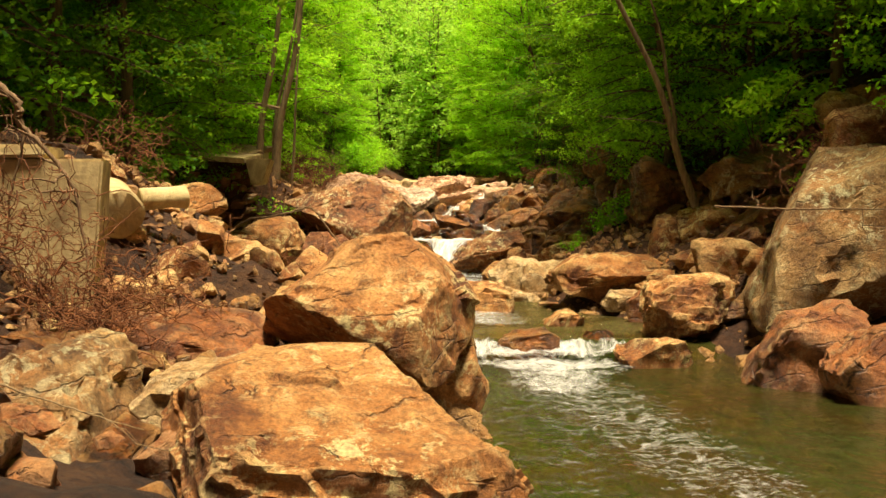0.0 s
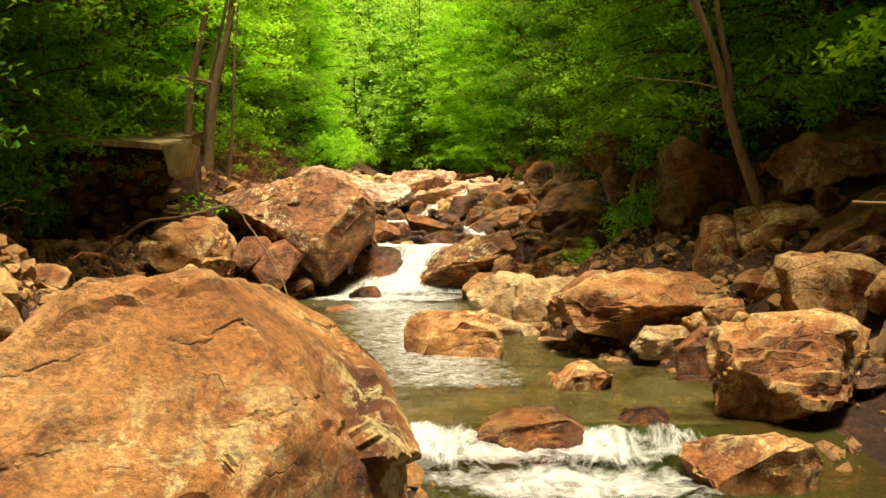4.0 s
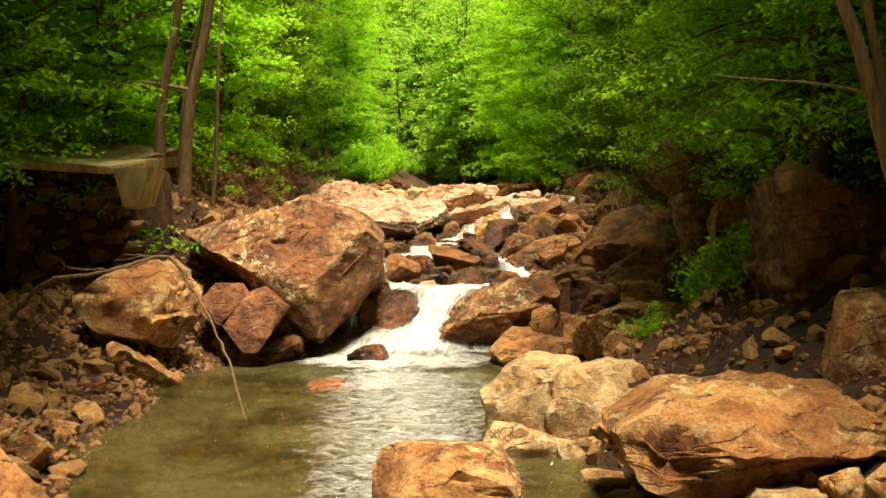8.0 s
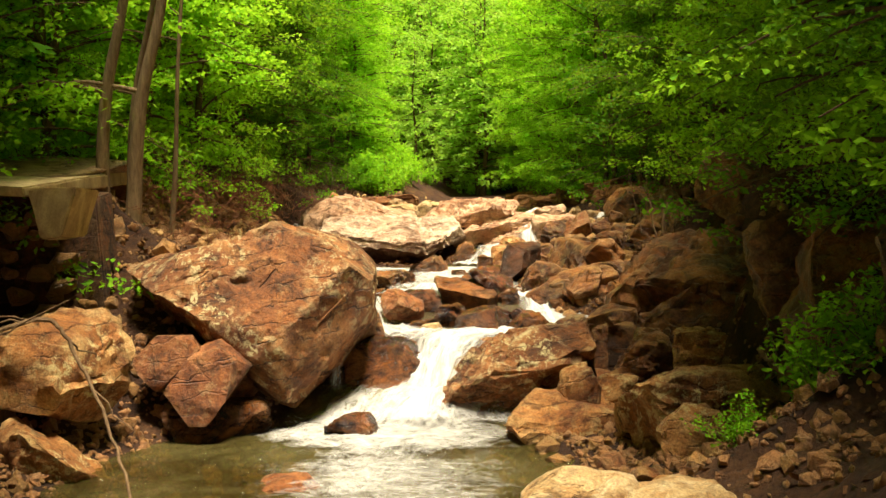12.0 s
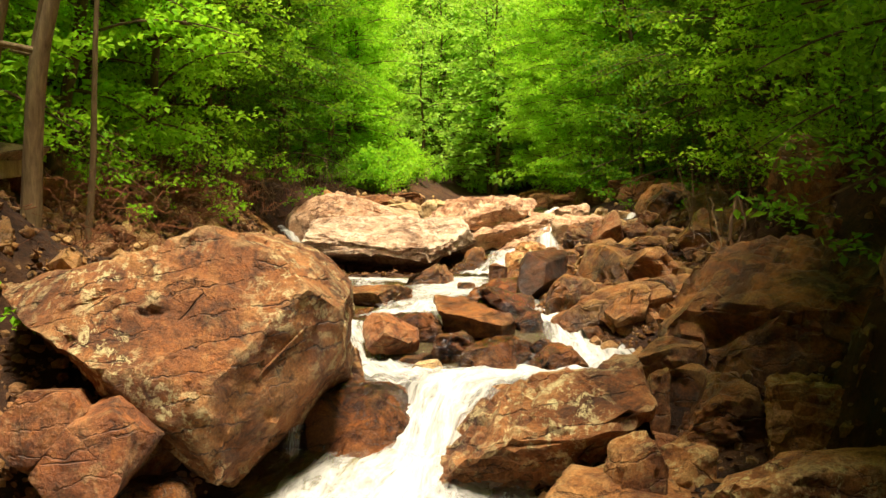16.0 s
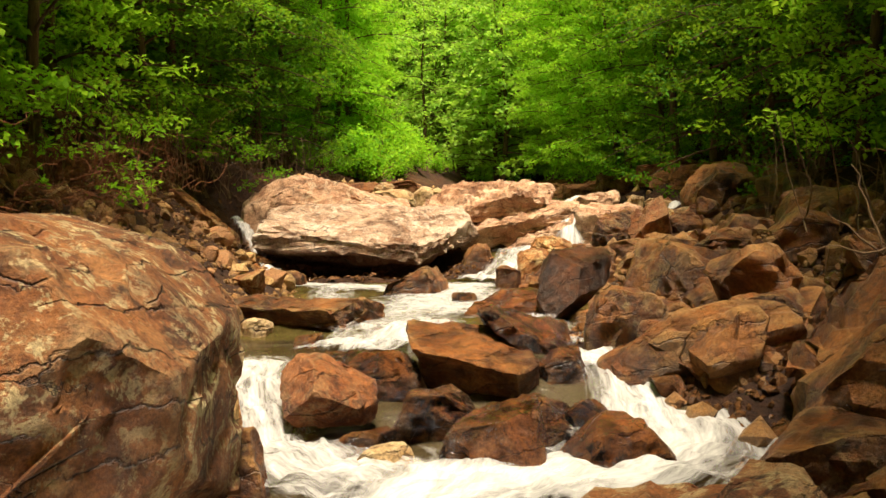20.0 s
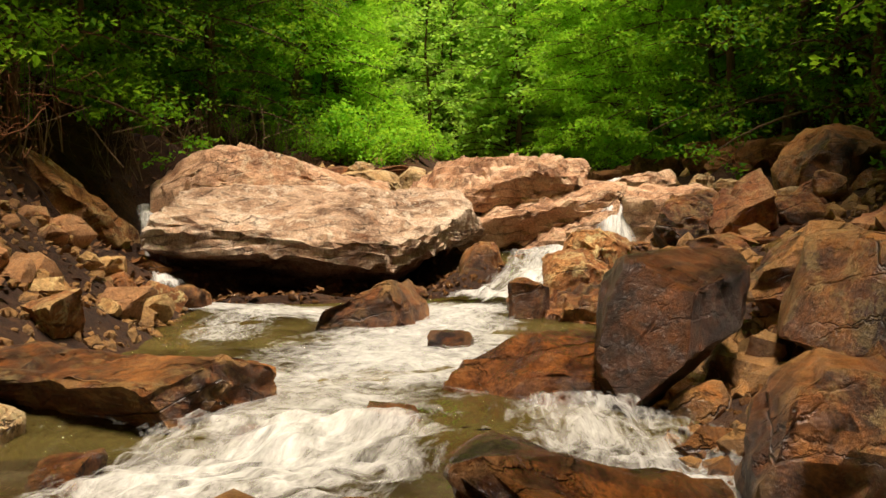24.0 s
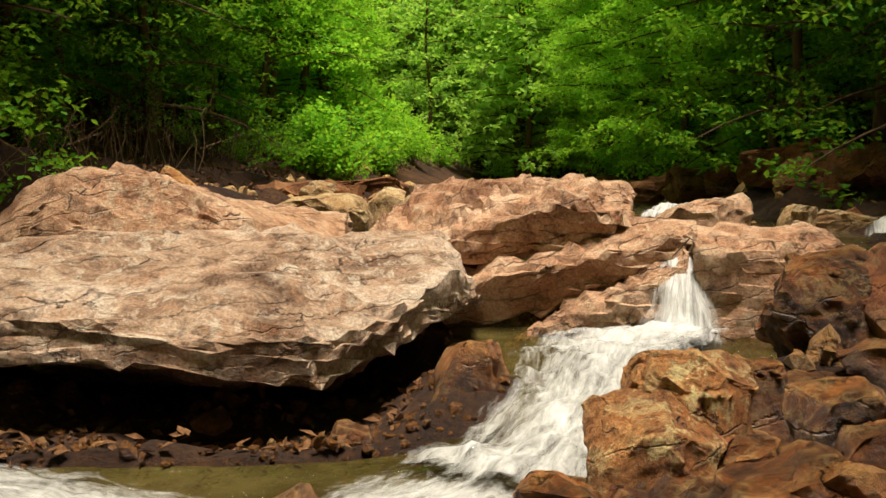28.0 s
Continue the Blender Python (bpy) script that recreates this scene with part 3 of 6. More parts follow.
froth([(-0.2, 29.6, 1.15), (-0.35, 28.5, 1.12), (-0.4, 27.4, 1.1), (-0.4, 26.3, 1.09)], [3.0, 4.4, 4.8, 3.4], M_FOAM_FLAT, 80)
# painted ripple glints on the middle and the lower pool
froth([(-0.3, 26.6, 0), (-0.1, 24.0, 0), (0.2, 21.0, 0), (0.4, 18.0, 0), (0.7, 15.4, 0)], [4.6, 4.2, 3.6, 3.0, 2.4], M_GLINT, 98)
froth([(1.4, 12.0, 0), (1.6, 10.0, 0), (1.9, 8.0, 0), (2.2, 6.0, 0)], [3.0, 3.2, 2.8, 2.0], M_GLINT_SPARSE, 99)
froth([(-0.4, 27.3, 1.095), (-0.5, 26.2, 1.092), (-0.5, 24.0, 1.09)], [2.6, 2.4, 1.6], M_FOAM_THIN, 81)
for x, w, mat in ((0.4, 1.0, M_FOAM_STEP), (1.75, 0.9, M_FOAM_STEP), (2.35, 0.7, M_FOAM_THIN), (1.2, 2.9, M_FOAM_THIN)):
    fall([(x, 14.3, 1.06), (x, 14.05, 1.05), (x - 0.02, 13.85, 1.0), (x - 0.04, 13.6, 0.92), (x - 0.05, 13.1, 0.885)], [w * 0.9, w, w * 1.1, w * 1.3, w * 1.6], mat, "low spill of white water between the rocks of the riffle", 60 + int(10 * x))
froth([(1.45, 13.75, 1.02), (1.45, 13.3, 0.89), (1.4, 12.7, 0.88), (1.3, 12.2, 0.88)], [3.2, 3.1, 2.8, 2.2], M_FOAM_FLAT, 82)
froth([(1.6, 13.0, 0.885), (1.4, 12.0, 0.885), (1.1, 10.4, 0.885)], [2.4, 2.0, 1.2], M_FOAM_THIN, 83)
froth([(0.6, 32.0, 2.13), (0.5, 31.1, 2.08), (0.3, 30.2, 2.06)], [3.4, 3.3, 2.2], M_FOAM_FLAT, 84)
froth([(-2.0, 34.4, 2.47), (-1.8, 33.6, 2.47), (-1.6, 32.9, 2.47)], [1.6, 1.6, 1.3], M_FOAM_THIN, 85)
froth([(0.1, 42.0, 2.8), (-0.3, 40.8, 2.77), (-0.5, 39.6, 2.75)], [1.3, 1.5, 1.4], M_FOAM_FLAT, 86)
froth([(-0.4, 40.6, 2.75), (-0.6, 38.6, 2.71), (-0.7, 36.6, 2.66), (-0.6, 35.4, 2.5)], [2.0, 2.6, 3.2, 3.2], M_FOAM_THIN, 87)
froth([(-2.3, 41.6, 2.77), (-2.2, 40.0, 2.74), (-1.8, 38.0, 2.7)], [0.8, 1.2, 1.2], M_FOAM_THIN, 88)
fall([(1.95, 45.3, 3.3), (1.7, 45.0, 3.26), (1.3, 44.6, 3.2), (0.9, 44.1, 3.18)], [0.9, 1.3, 1.5, 1.2], M_FOAM, "boiling white water at the foot of the fall", 53)
froth([(1.95, 46.2, 3.24), (1.5, 45.4, 3.23), (0.9, 44.4, 3.22)], [1.1, 1.5, 1.5], M_FOAM_FLAT, 89)

froth([(0.3, 41.9, 0), (-0.2, 40.4, 0), (-0.2, 38.8, 0), (-0.1, 37.4, 0), (0.0, 36.3, 0)], [1.2, 1.8, 2.6, 2.8, 2.8], M_FOAM_FLAT, 97)
froth([(-0.8, 29.4, 1.14), (-1.1, 28.6, 1.12), (-1.3, 27.6, 1.105), (-1.2, 26.8, 1.1)], [1.4, 2.2, 2.4, 1.8], M_FOAM_FLAT, 95)
froth([(-3.6, 41.9, 2.79), (-2.4, 41.2, 2.77), (-1.2, 40.5, 2.76), (-0.4, 39.6, 2.74)], [1.0, 1.3, 1.5, 1.4], M_FOAM_FLAT, 96)

# ---- boulders ----
def boulder_mesh(w, d, h, cuts, seed, lvl=4, rough=1.0, bed=1.0, planes=(), terrace=0.0):
    """A broken block of stone: a box cut by flat faces (angle in the upright plane, distance), then split, chipped and weathered."""
    rng = np.random.default_rng(seed)
    v, f = sphere(lvl)
    u = v / (np.abs(v) ** 8.0).sum(1)[:, None] ** 0.125
    p = u * [w / 2 * 1.15, d / 2, h / 2 * 1.15]

    def cut(p, n, o):
        n = np.array(n) / np.linalg.norm(n)
        over = np.maximum(p @ n - o, 0)
        return p - over[:, None] * n

    for ang, off in cuts:
        c, s = math.cos(radians(ang)), math.sin(radians(ang))
        ny = rng.uniform(-0.4, 0.25)
        p = cut(p, (c, ny, s), (off + abs(ny) * d * 0.12) / math.hypot(1, ny))
    for n, o in planes:
        p = cut(p, n, o)
    if cuts:   # broken front and back faces
        for _ in range(4 if not planes else 0):
            n = np.array([rng.uniform(-0.9, 0.9), -1.0, rng.uniform(-0.5, 0.9)])
            n /= np.linalg.norm(n)
            p = cut(p, n, (np.abs(n) * [w, d, h]).sum() / 2 * rng.uniform(0.6, 0.78))
    else:
        for _ in range(8):
            n = rng.normal(size=3)
            n /= np.linalg.norm(n)
            p = cut(p, n, (np.abs(n) * [w, d, h]).sum() / 2 * rng.uniform(0.44, 0.7))
    m = (w + d + h) / 3
    nrm = u / np.linalg.norm(u, axis=1)[:, None]
    fn = np.cross(p[f[:, 1]] - p[f[:, 0]], p[f[:, 2]] - p[f[:, 0]])
    vn = np.zeros_like(p)
    for k in range(3):
        np.add.at(vn, f[:, k], fn)
    vn /= np.maximum(np.linalg.norm(vn, axis=1), 1e-9)[:, None]
    nrm = 0.75 * vn + 0.25 * nrm
    tilt = np.array([rng.uniform(-0.5, 0.5), rng.uniform(-0.4, 0.4), 1.0])
    layer = p @ (tilt / np.linalg.norm(tilt)) / m
    q = p / m
    warp = 0.10 * np.stack([fbm(q * 3.1, 3, seed + 31), fbm(q * 3.1 + 9, 3, seed + 32), fbm(q * 3.1 + 21, 3, seed + 33)], 1)
    # split faces: each cell of the surface stands a little proud or sunk
    k = 70 if lvl > 4 else (40 if lvl > 3 else 14)
    seeds = q[rng.integers(0, len(q), k)]
    sc = np.array([1.0, 1.0, 1.7])
    cell = np.argmin((((q + warp)[:, None] - seeds[None]) * sc) ** 2 @ np.ones(3), axis=1)
    lean = rng.normal(0, 0.085, (k, 3))
    chips = rng.normal(0, 0.012, k)[cell] + ((q - seeds[cell]) * lean[cell]).sum(1)
    # bedding: every layer juts out towards its top and is set back or forward by chance
    wave = layer * m / min(0.16, 0.1 * m) * rng.uniform(0.8, 1.2) + 1.1 * fbm(p * 0.9, 3, seed + 8)
    band, saw = np.floor(wave), wave - np.floor(wave)
    shown = np.clip(vnoise(q * 1.7, seed + 5) * 1.6 + 0.5, 0, 1)
    strata = (0.028 * (saw ** 2 - 0.33) + 0.03 * (hash3(band.astype(np.int64) + 500, 3, 7, seed) - 0.5)) * shown * min(1.0, max(0.35, m / 1.5))
    r = np.abs(fbm(q * 1.9 + warp * 2, 3, seed + 77))
    split = np.maximum(0, 1 - r * 16) * np.clip(vnoise(q * 1.4, seed + 15) * 2 + 0.5, 0, 1)
    disp = 0.03 * fbm(q * 1.8, 3, seed) + 0.02 * fbm(q * 7.0, 4, seed + 60, 0.62) + chips + bed * strata - 0.03 * split
    p = p + nrm * (disp * min(m, 1.6) * rough)[:, None]
    if terrace:   # thin beds weathered back in steps
        axis = np.array([0.07, -0.1, 1.0]) / np.linalg.norm([0.07, -0.1, 1.0])
        c = p @ axis + terrace * (1.1 * fbm(p * [0.8, 1.1, 1.0], 4, seed + 90, 0.55))
        step, part_way = np.floor(c / terrace), c / terrace - np.floor(c / terrace)
        s = np.clip((part_way - 0.72) / 0.28, 0, 1)
        strength = np.clip(0.75 + 0.5 * vnoise(p * 0.9, seed + 91), 0.2, 1.0)
        p = p + axis * (((step + s * s * (3 - 2 * s)) * terrace + 0.3 * terrace - c) * strength)[:, None]
    return p, f


def boulder(c, w, h, cuts=(), mat=None, label="", depth=0.0, seed=1, lvl=4, rough=1.0, rz=0.0, bed=1.0, rest=True, planes=(), terrace=0.0, name="boulder", group="boulders of the stream", tilt=(0, 0)):
    depth = depth or 0.85 * w
    p, f = boulder_mesh(w, depth, h, cuts, seed, lvl, rough, bed, planes, terrace)
    if rest and h < 1.5:
        gap = c[2] + p[:, 2].min() - (lz(c[0], c[1]) - 0.12)
        if gap > 0:
            low = np.clip((-p[:, 2] - 0.1 * h) / (0.4 * h), 0, 1)
            p[:, 2] -= low * gap
    ob = new(name, mesh_from(name, p, f, mat or M_ROCK, sharp=32))
    ob.matrix_world = pose(*c, *tilt, rz)
    return tagged(ob, label or "tan sandstone boulder with iron stains", "rock", group)


boulder((-0.62, 5.76, 1.24), 2.17, 1.29, [(169,1.12),(118,0.89),(89,0.63),(80,0.62),(42,0.71),(0,1.08),(-90,0.64),(-167,0.99)], M_ROCK, "large flat-topped pale orange slab with chipped edges", 1.6, 100, 6, 0.55, planes=[((-0.88, -0.42, 0.22), 0.86), ((0.1, -0.35, 0.93), 0.56), ((0.55, -0.8, 0.25), 0.95)])
boulder((-0.67, 8.96, 1.96), 1.85, 1.26, [(141,0.59),(124,0.5),(97,0.58),(53,0.72),(34,0.74),(-7,0.92),(-47,0.79),(-98,0.56),(-108,0.58),(-140,0.83)], M_ROCK, "massive blocky tan boulder with lichen spots and cracks", 1.5, 101, 6, 0.5, bed=0.2, rest=False, planes=[((0.04, -0.68, 0.73), 0.5), ((-0.5, -0.45, -0.74), 0.46), ((0.86, -0.5, 0.05), 0.78)])
boulder((0.1, 9.16, 1.27), 0.58, 0.79, [(124,0.24),(16,0.26),(-32,0.28),(-120,0.29),(-166,0.26)], M_ROCK, "broken tan rock wedged under the massive boulder", 0.0, 102, 4)
boulder((-2.26, 9.1, 1.64), 1.38, 0.51, [(103,0.32),(80,0.2),(57,0.31),(-23,0.67),(-96,0.19),(-135,0.37)], M_RED, "reddish brown slab behind the big boulders", 0.0, 103, 4)
boulder((-2.8, 7.47, 1.28), 1.20, 1.28, [(101,0.62),(67,0.6),(-24,0.38),(-29,0.37),(-81,0.53),(180,0.6)], M_DARK, "dark brown broken rock on the bank", 0.0, 104, 4)
boulder((5.36, 13.49, 2.44), 2.45, 2.45, [(172,1.07),(153,0.81),(119,0.98),(92,1.19),(0,1.23),(-84,1.13),(-121,1.49)], M_LICHEN, "tall leaning boulder with pale lichen crust", 2.4, 105, 5, 0.8, bed=1.4, rest=False, planes=[((-0.45, -0.85, 0.25), 1.0), ((0.1, -0.7, -0.7), 1.15), ((-0.75, -0.35, 0.55), 1.15)])
boulder((5.85, 19.5, 3.55), 2.0, 0.98, [(126,0.45),(92,0.4),(19,0.77),(-78,0.33),(-128,0.6)], M_LICHEN, "overhanging ledge rock with plants on top", 0.0, 106, 4, terrace=0.1, rest=False)
boulder((3.48, 14.5, 1.43), 1.26, 0.92, [(162,0.6),(106,0.41),(95,0.41),(21,0.67),(-31,0.41),(-76,0.34),(-135,0.65),(-175,0.63)], M_ROCK, "blocky layered tan boulder at the water's edge", 0.0, 107, 5, terrace=0.1, planes=[((-0.3, -0.85, 0.43), 0.45), ((-0.6, -0.7, -0.4), 0.5), ((0.7, -0.7, 0.1), 0.55)])
boulder((4.1, 11.46, 1.28), 1.27, 0.95, [(145,0.36),(104,0.38),(59,0.57),(-36,0.34),(-85,0.42),(-162,0.69)], M_RED, "rust red angular rock at the pool", 0.0, 108, 4)
boulder((4.4, 10.46, 1.27), 0.88, 0.78, [(134,0.23),(101,0.3),(0,0.44),(-93,0.37),(-137,0.39)], M_RED, "rust red angular rock at the pool", 0.0, 109, 4)
boulder((1.17, 13.91, 1.04), 0.85, 0.39, [(135,0.29),(97,0.17),(60,0.27),(-11,0.4),(-85,0.16),(-157,0.39)], M_DARK, "low wet rock in the riffle", 0.0, 110, 4)
boulder((2.18, 14.24, 1.01), 0.39, 0.29, [(116,0.13),(68,0.14),(-7,0.19),(-85,0.14),(-158,0.16)], M_WET, "small dark wet rock in the riffle", 0.0, 111, 4)
boulder((2.72, 13.02, 0.99), 0.88, 0.37, [(122,0.23),(92,0.18),(45,0.33),(-15,0.42),(-88,0.18),(-141,0.35)], M_ROCK, "rounded orange-tan rock in the riffle", 0.0, 112, 4)
boulder((0.72, 18.62, 1.33), 1.15, 0.47, [(139,0.36),(101,0.22),(79,0.24),(30,0.46),(-19,0.57),(-90,0.24),(-127,0.44)], M_ROCK, "rounded tan rock standing in the pool", 0.0, 113, 4)
boulder((3.14, 17.59, 1.31), 0.76, 0.34, [(148,0.3),(93,0.16),(41,0.28),(-45,0.28),(-92,0.16),(-141,0.33)], M_PALE, "smooth oval pale rock on the shore", 0.0, 114, 4)
boulder((3.24, 18.59, 1.63), 2.48, 0.89, [(126,0.84),(90,0.45),(87,0.45),(31,1.04),(-45,0.91),(-88,0.44),(-108,0.51),(-160,1.12)], M_ROCK, "long flat tan slab on the shore", 1.9, 115, 5, 0.8, bed=1.4, planes=[((0, -0.45, 0.9), 0.5), ((0.05, -0.8, -0.6), 0.6), ((-0.5, -0.8, 0.2), 0.95)])
jointed = new("boulder", None)
jointed.location = (1.8, 21.4, 1.0)
tagged(jointed, "pale blocky jointed rock at the pool's edge", "rock", "boulders of the stream")
for k, (x, y, z, w, d, h, lean) in enumerate(((-0.42, -0.1, 0.42, 0.62, 1.0, 1.0, -8), (0.1, -0.25, 0.38, 0.5, 0.9, 0.86, -14), (0.5, -0.2, 0.34, 0.48, 0.9, 0.74, -10), (0.85, -0.05, 0.32, 0.5, 0.9, 0.6, 6),
                                              (-0.2, 0.55, 0.4, 0.8, 0.8, 0.9, 5), (0.55, 0.55, 0.45, 0.8, 0.8, 0.8, -6), (-0.35, -0.55, 0.05, 0.8, 0.6, 0.6, 10), (0.35, -0.6, 0.0, 0.8, 0.6, 0.6, -4))):
    p, f = boulder_mesh(w, d, h, [(90, h * 0.46), (130, w * 0.62), (50, w * 0.62)], 360 + k, 4, 0.9, 1.2, planes=[((0.1 * (k % 3 - 1), -0.7, 0.7), 0.3 * (d + h) / 1.2)])
    part("block", mesh_from("block", p, f, M_PALE, sharp=32), jointed).matrix_basis = pose(x, y, z, 0, lean, 3 * (k % 4) - 4)
boulder((1.97, 27.76, 1.16), 1.72, 0.76, [(150,0.74),(96,0.38),(78,0.37),(13,0.79),(-83,0.31),(-142,0.69)], M_ROCK, "squared rusty brown block at the pool's edge", 0.0, 117, 4)
boulder((3.38, 26.43, 1.8), 1.67, 0.63, [(115,0.34),(95,0.28),(55,0.51),(-31,0.7),(-85,0.25),(-157,0.77)], M_ROCK, "angular tan rock with rusty stains", 0.0, 118, 4)
boulder((2.97, 24.81, 1.62), 0.69, 0.69, [(135,0.29),(76,0.32),(12,0.3),(-73,0.26),(-164,0.31)], M_ROCK, "angular tan rock with rusty stains", 0.0, 119, 4)
boulder((1.2, 29.02, 1.65), 2.27, 1.56, [(166,0.94),(148,0.73),(111,0.5),(102,0.56),(24,1.23),(-34,0.68),(-63,0.33),(-60,0.33),(-103,0.92)], M_BOULDER, "long brown boulder beside the chute", 1.8, 120, 5, bed=1.6, planes=[((-0.1, -0.6, 0.8), 0.55), ((0, -0.8, -0.6), 0.5), ((-0.52, -0.2, 0.83), 0.42), ((0.45, -0.6, -0.66), 0.5)])
boulder((-2.62, 29.06, 2.55), 3.51, 2.65, [(103,1.13),(108,1.21),(105,1.2),(73,1.35),(46,1.62),(-1,1.74),(-39,1.36),(-36,1.4),(-106,1.06),(-133,0.68),(-124,0.63),(-166,1.52)], M_BOULDER, "huge tilted brown boulder above the pool", 2.8, 121, 6, 0.7, bed=0.9, rest=False, planes=[((0.1, -0.8, 0.6), 1.12), ((-0.5, -0.62, -0.6), 1.0), ((0.75, -0.66, -0.1), 1.5), ((-0.35, -0.6, 0.72), 1.3)])
boulder((-0.73, 29.67, 1.6), 1.26, 0.94, [(140,0.62),(93,0.46),(53,0.49),(-32,0.46),(-87,0.44),(-171,0.59)], M_WET, "wet rounded boulder under the chute", 0.0, 122, 5, 0.45, bed=0.3, planes=[((-0.2, -0.8, 0.56), 0.4), ((0.4, -0.8, 0.45), 0.42)])
boulder((-4.44, 26.27, 2.16), 1.46, 1.26, [(124,0.56),(65,0.54),(27,0.62),(-36,0.64),(-101,0.55),(-143,0.47)], M_ROCK, "angular tan rock with rusty stains", 0.0, 123, 4, bed=1.8, rest=False)
boulder((-3.35, 27.65, 2.09), 0.8, 0.72, [(137,0.31),(90,0.31),(35,0.38),(-45,0.17),(-140,0.36)], M_RED, "squared reddish block under the huge boulder, split from its neighbour", 0.7, 124, 5, 0.3, bed=0.2, rest=False, planes=[((-0.1, -1.0, 0.3), 0.3)])
boulder((-2.83, 27.4, 1.77), 1.05, 1.05, [(145,0.37),(108,0.44),(50,0.55),(0,0.45),(-38,0.31),(-90,0.46),(-143,0.45)], M_RED, "squared reddish block under the huge boulder, split from its neighbour", 0.8, 224, 5, 0.3, bed=0.2, rest=False, planes=[((0.1, -1.0, 0.3), 0.34)])
boulder((-3.0, 27.75, 1.2), 1.5, 0.55, (), M_WET, "dark wet rock under the squared blocks", 1.0, 225, 4)
boulder((-3.06, 28.21, 1.66), 1.10, 1.10, [(152,0.41),(111,0.41),(28,0.52),(-34,0.42),(-84,0.53),(-135,0.5)], M_RED, "reddish angular rock under the huge boulder", 0.0, 125, 4)
boulder((-4.06, 25.44, 1.26), 1.09, 0.79, [(121,0.53),(57,0.12),(-24,0.58),(-100,0.31),(-144,0.27)], M_ROCK, "angular tan rock with rusty stains", 0.0, 126, 4)
boulder((-4.81, 23.15, 0.97), 0.82, 0.68, [(122,0.35),(67,0.27),(17,0.34),(-66,0.35),(-98,0.32),(180,0.41)], M_ROCK, "angular tan rock with rusty stains", 0.0, 127, 4)
boulder((-0.99, 27.71, 1.2), 0.61, 0.22, [(124,0.14),(90,0.11),(39,0.22),(-70,0.14),(-101,0.09)], M_WET, "small wet rock in the froth", 0.0, 128, 4)
boulder((-1.19, 25.0, 1.04), 0.70, 0.18, [(116,0.15),(87,0.08),(61,0.15),(-76,0.11),(-100,0.07)], M_RED, "flat red rock awash in the pool", 0.0, 129, 4)
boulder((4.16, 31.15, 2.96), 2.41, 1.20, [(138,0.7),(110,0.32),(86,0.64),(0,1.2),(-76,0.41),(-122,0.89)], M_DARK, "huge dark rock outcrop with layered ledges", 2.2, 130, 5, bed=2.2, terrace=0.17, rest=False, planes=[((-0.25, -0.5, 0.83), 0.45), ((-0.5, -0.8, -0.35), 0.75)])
boulder((-0.74, 31.87, 2.49), 0.71, 0.51, [(146,0.34),(85,0.23),(61,0.18),(34,0.24),(-11,0.37),(-90,0.25),(-148,0.26)], M_RED, "tilted rust red rock in the cascade", 0.0, 131, 5, 0.6, rest=False, planes=[((0.55, -0.55, 0.63), 0.2), ((-0.65, -0.6, 0.45), 0.2), ((0.1, -0.8, -0.6), 0.24)])
boulder((-0.55, 32.89, 2.43), 0.88, 0.46, [(117,0.28),(92,0.22),(45,0.37),(-8,0.42),(-81,0.22),(-129,0.21)], M_WET, "dark wet rock in the cascade", 0.0, 132, 5, 0.8, rest=False)
boulder((-0.14, 31.15, 2.1), 0.37, 0.24, [(139,0.14),(96,0.11),(30,0.14),(-63,0.12),(-122,0.09)], M_PALE, "small rounded pale stone in the cascade", 0.0, 133, 4)
boulder((0.61, 31.31, 2.26), 0.72, 0.46, [(143,0.22),(102,0.16),(13,0.34),(-52,0.24),(-93,0.22),(-149,0.36)], M_WET, "ribbed wet bedrock under the cascade", 0.0, 134, 4)
boulder((1.46, 31.41, 2.14), 0.67, 0.42, [(132,0.22),(94,0.2),(37,0.26),(-46,0.24),(-101,0.18),(-153,0.3)], M_WET, "dark wet rock in the cascade", 0.0, 135, 4)
boulder((2.0, 31.96, 2.04), 0.30, 0.24, [(130,0.11),(58,0.09),(-25,0.13),(-99,0.11),(-158,0.13)], M_WET, "small dark wet rock in the cascade", 0.0, 136, 4)
boulder((1.3, 32.11, 2.28), 0.30, 0.22, [(122,0.09),(50,0.09),(-45,0.11),(-121,0.07)], M_WET, "small dark wet rock in the cascade", 0.0, 137, 4)
boulder((1.8, 34.4, 2.79), 0.73, 0.68, [(163,0.32),(131,0.32),(83,0.32),(34,0.36),(-31,0.26),(-87,0.32),(-178,0.37)], M_DARK, "dark brown angular rock beside the stream", 0.0, 138, 4)
boulder((2.44, 33.54, 2.53), 1.03, 0.60, [(149,0.48),(96,0.3),(63,0.24),(49,0.27),(-50,0.4),(-90,0.3),(-149,0.4)], M_DARK, "dark brown angular rock beside the stream", 0.0, 139, 5, 1.2)
boulder((1.42, 36.41, 2.99), 0.88, 0.93, [(171,0.4),(155,0.43),(95,0.46),(70,0.46),(0,0.44),(-44,0.24),(-86,0.44),(-157,0.48)], M_BLOCK, "tall dark angular block with a red cut face", 1.0, 140, 5, 0.4, rest=False, planes=[((-0.5, -0.82, 0.28), 0.33), ((0.78, -0.62, 0.05), 0.28), ((0.62, -0.3, -0.72), 0.2), ((0.2, -0.35, 0.91), 0.38)])
boulder((0.8, 33.31, 2.81), 0.74, 0.43, [(117,0.31),(79,0.16),(55,0.1),(-24,0.39),(-99,0.16),(-121,0.13),(-150,0.24)], M_WET, "dark wet rock beside the wedge-shaped block", 0.0, 141, 4, rest=False)
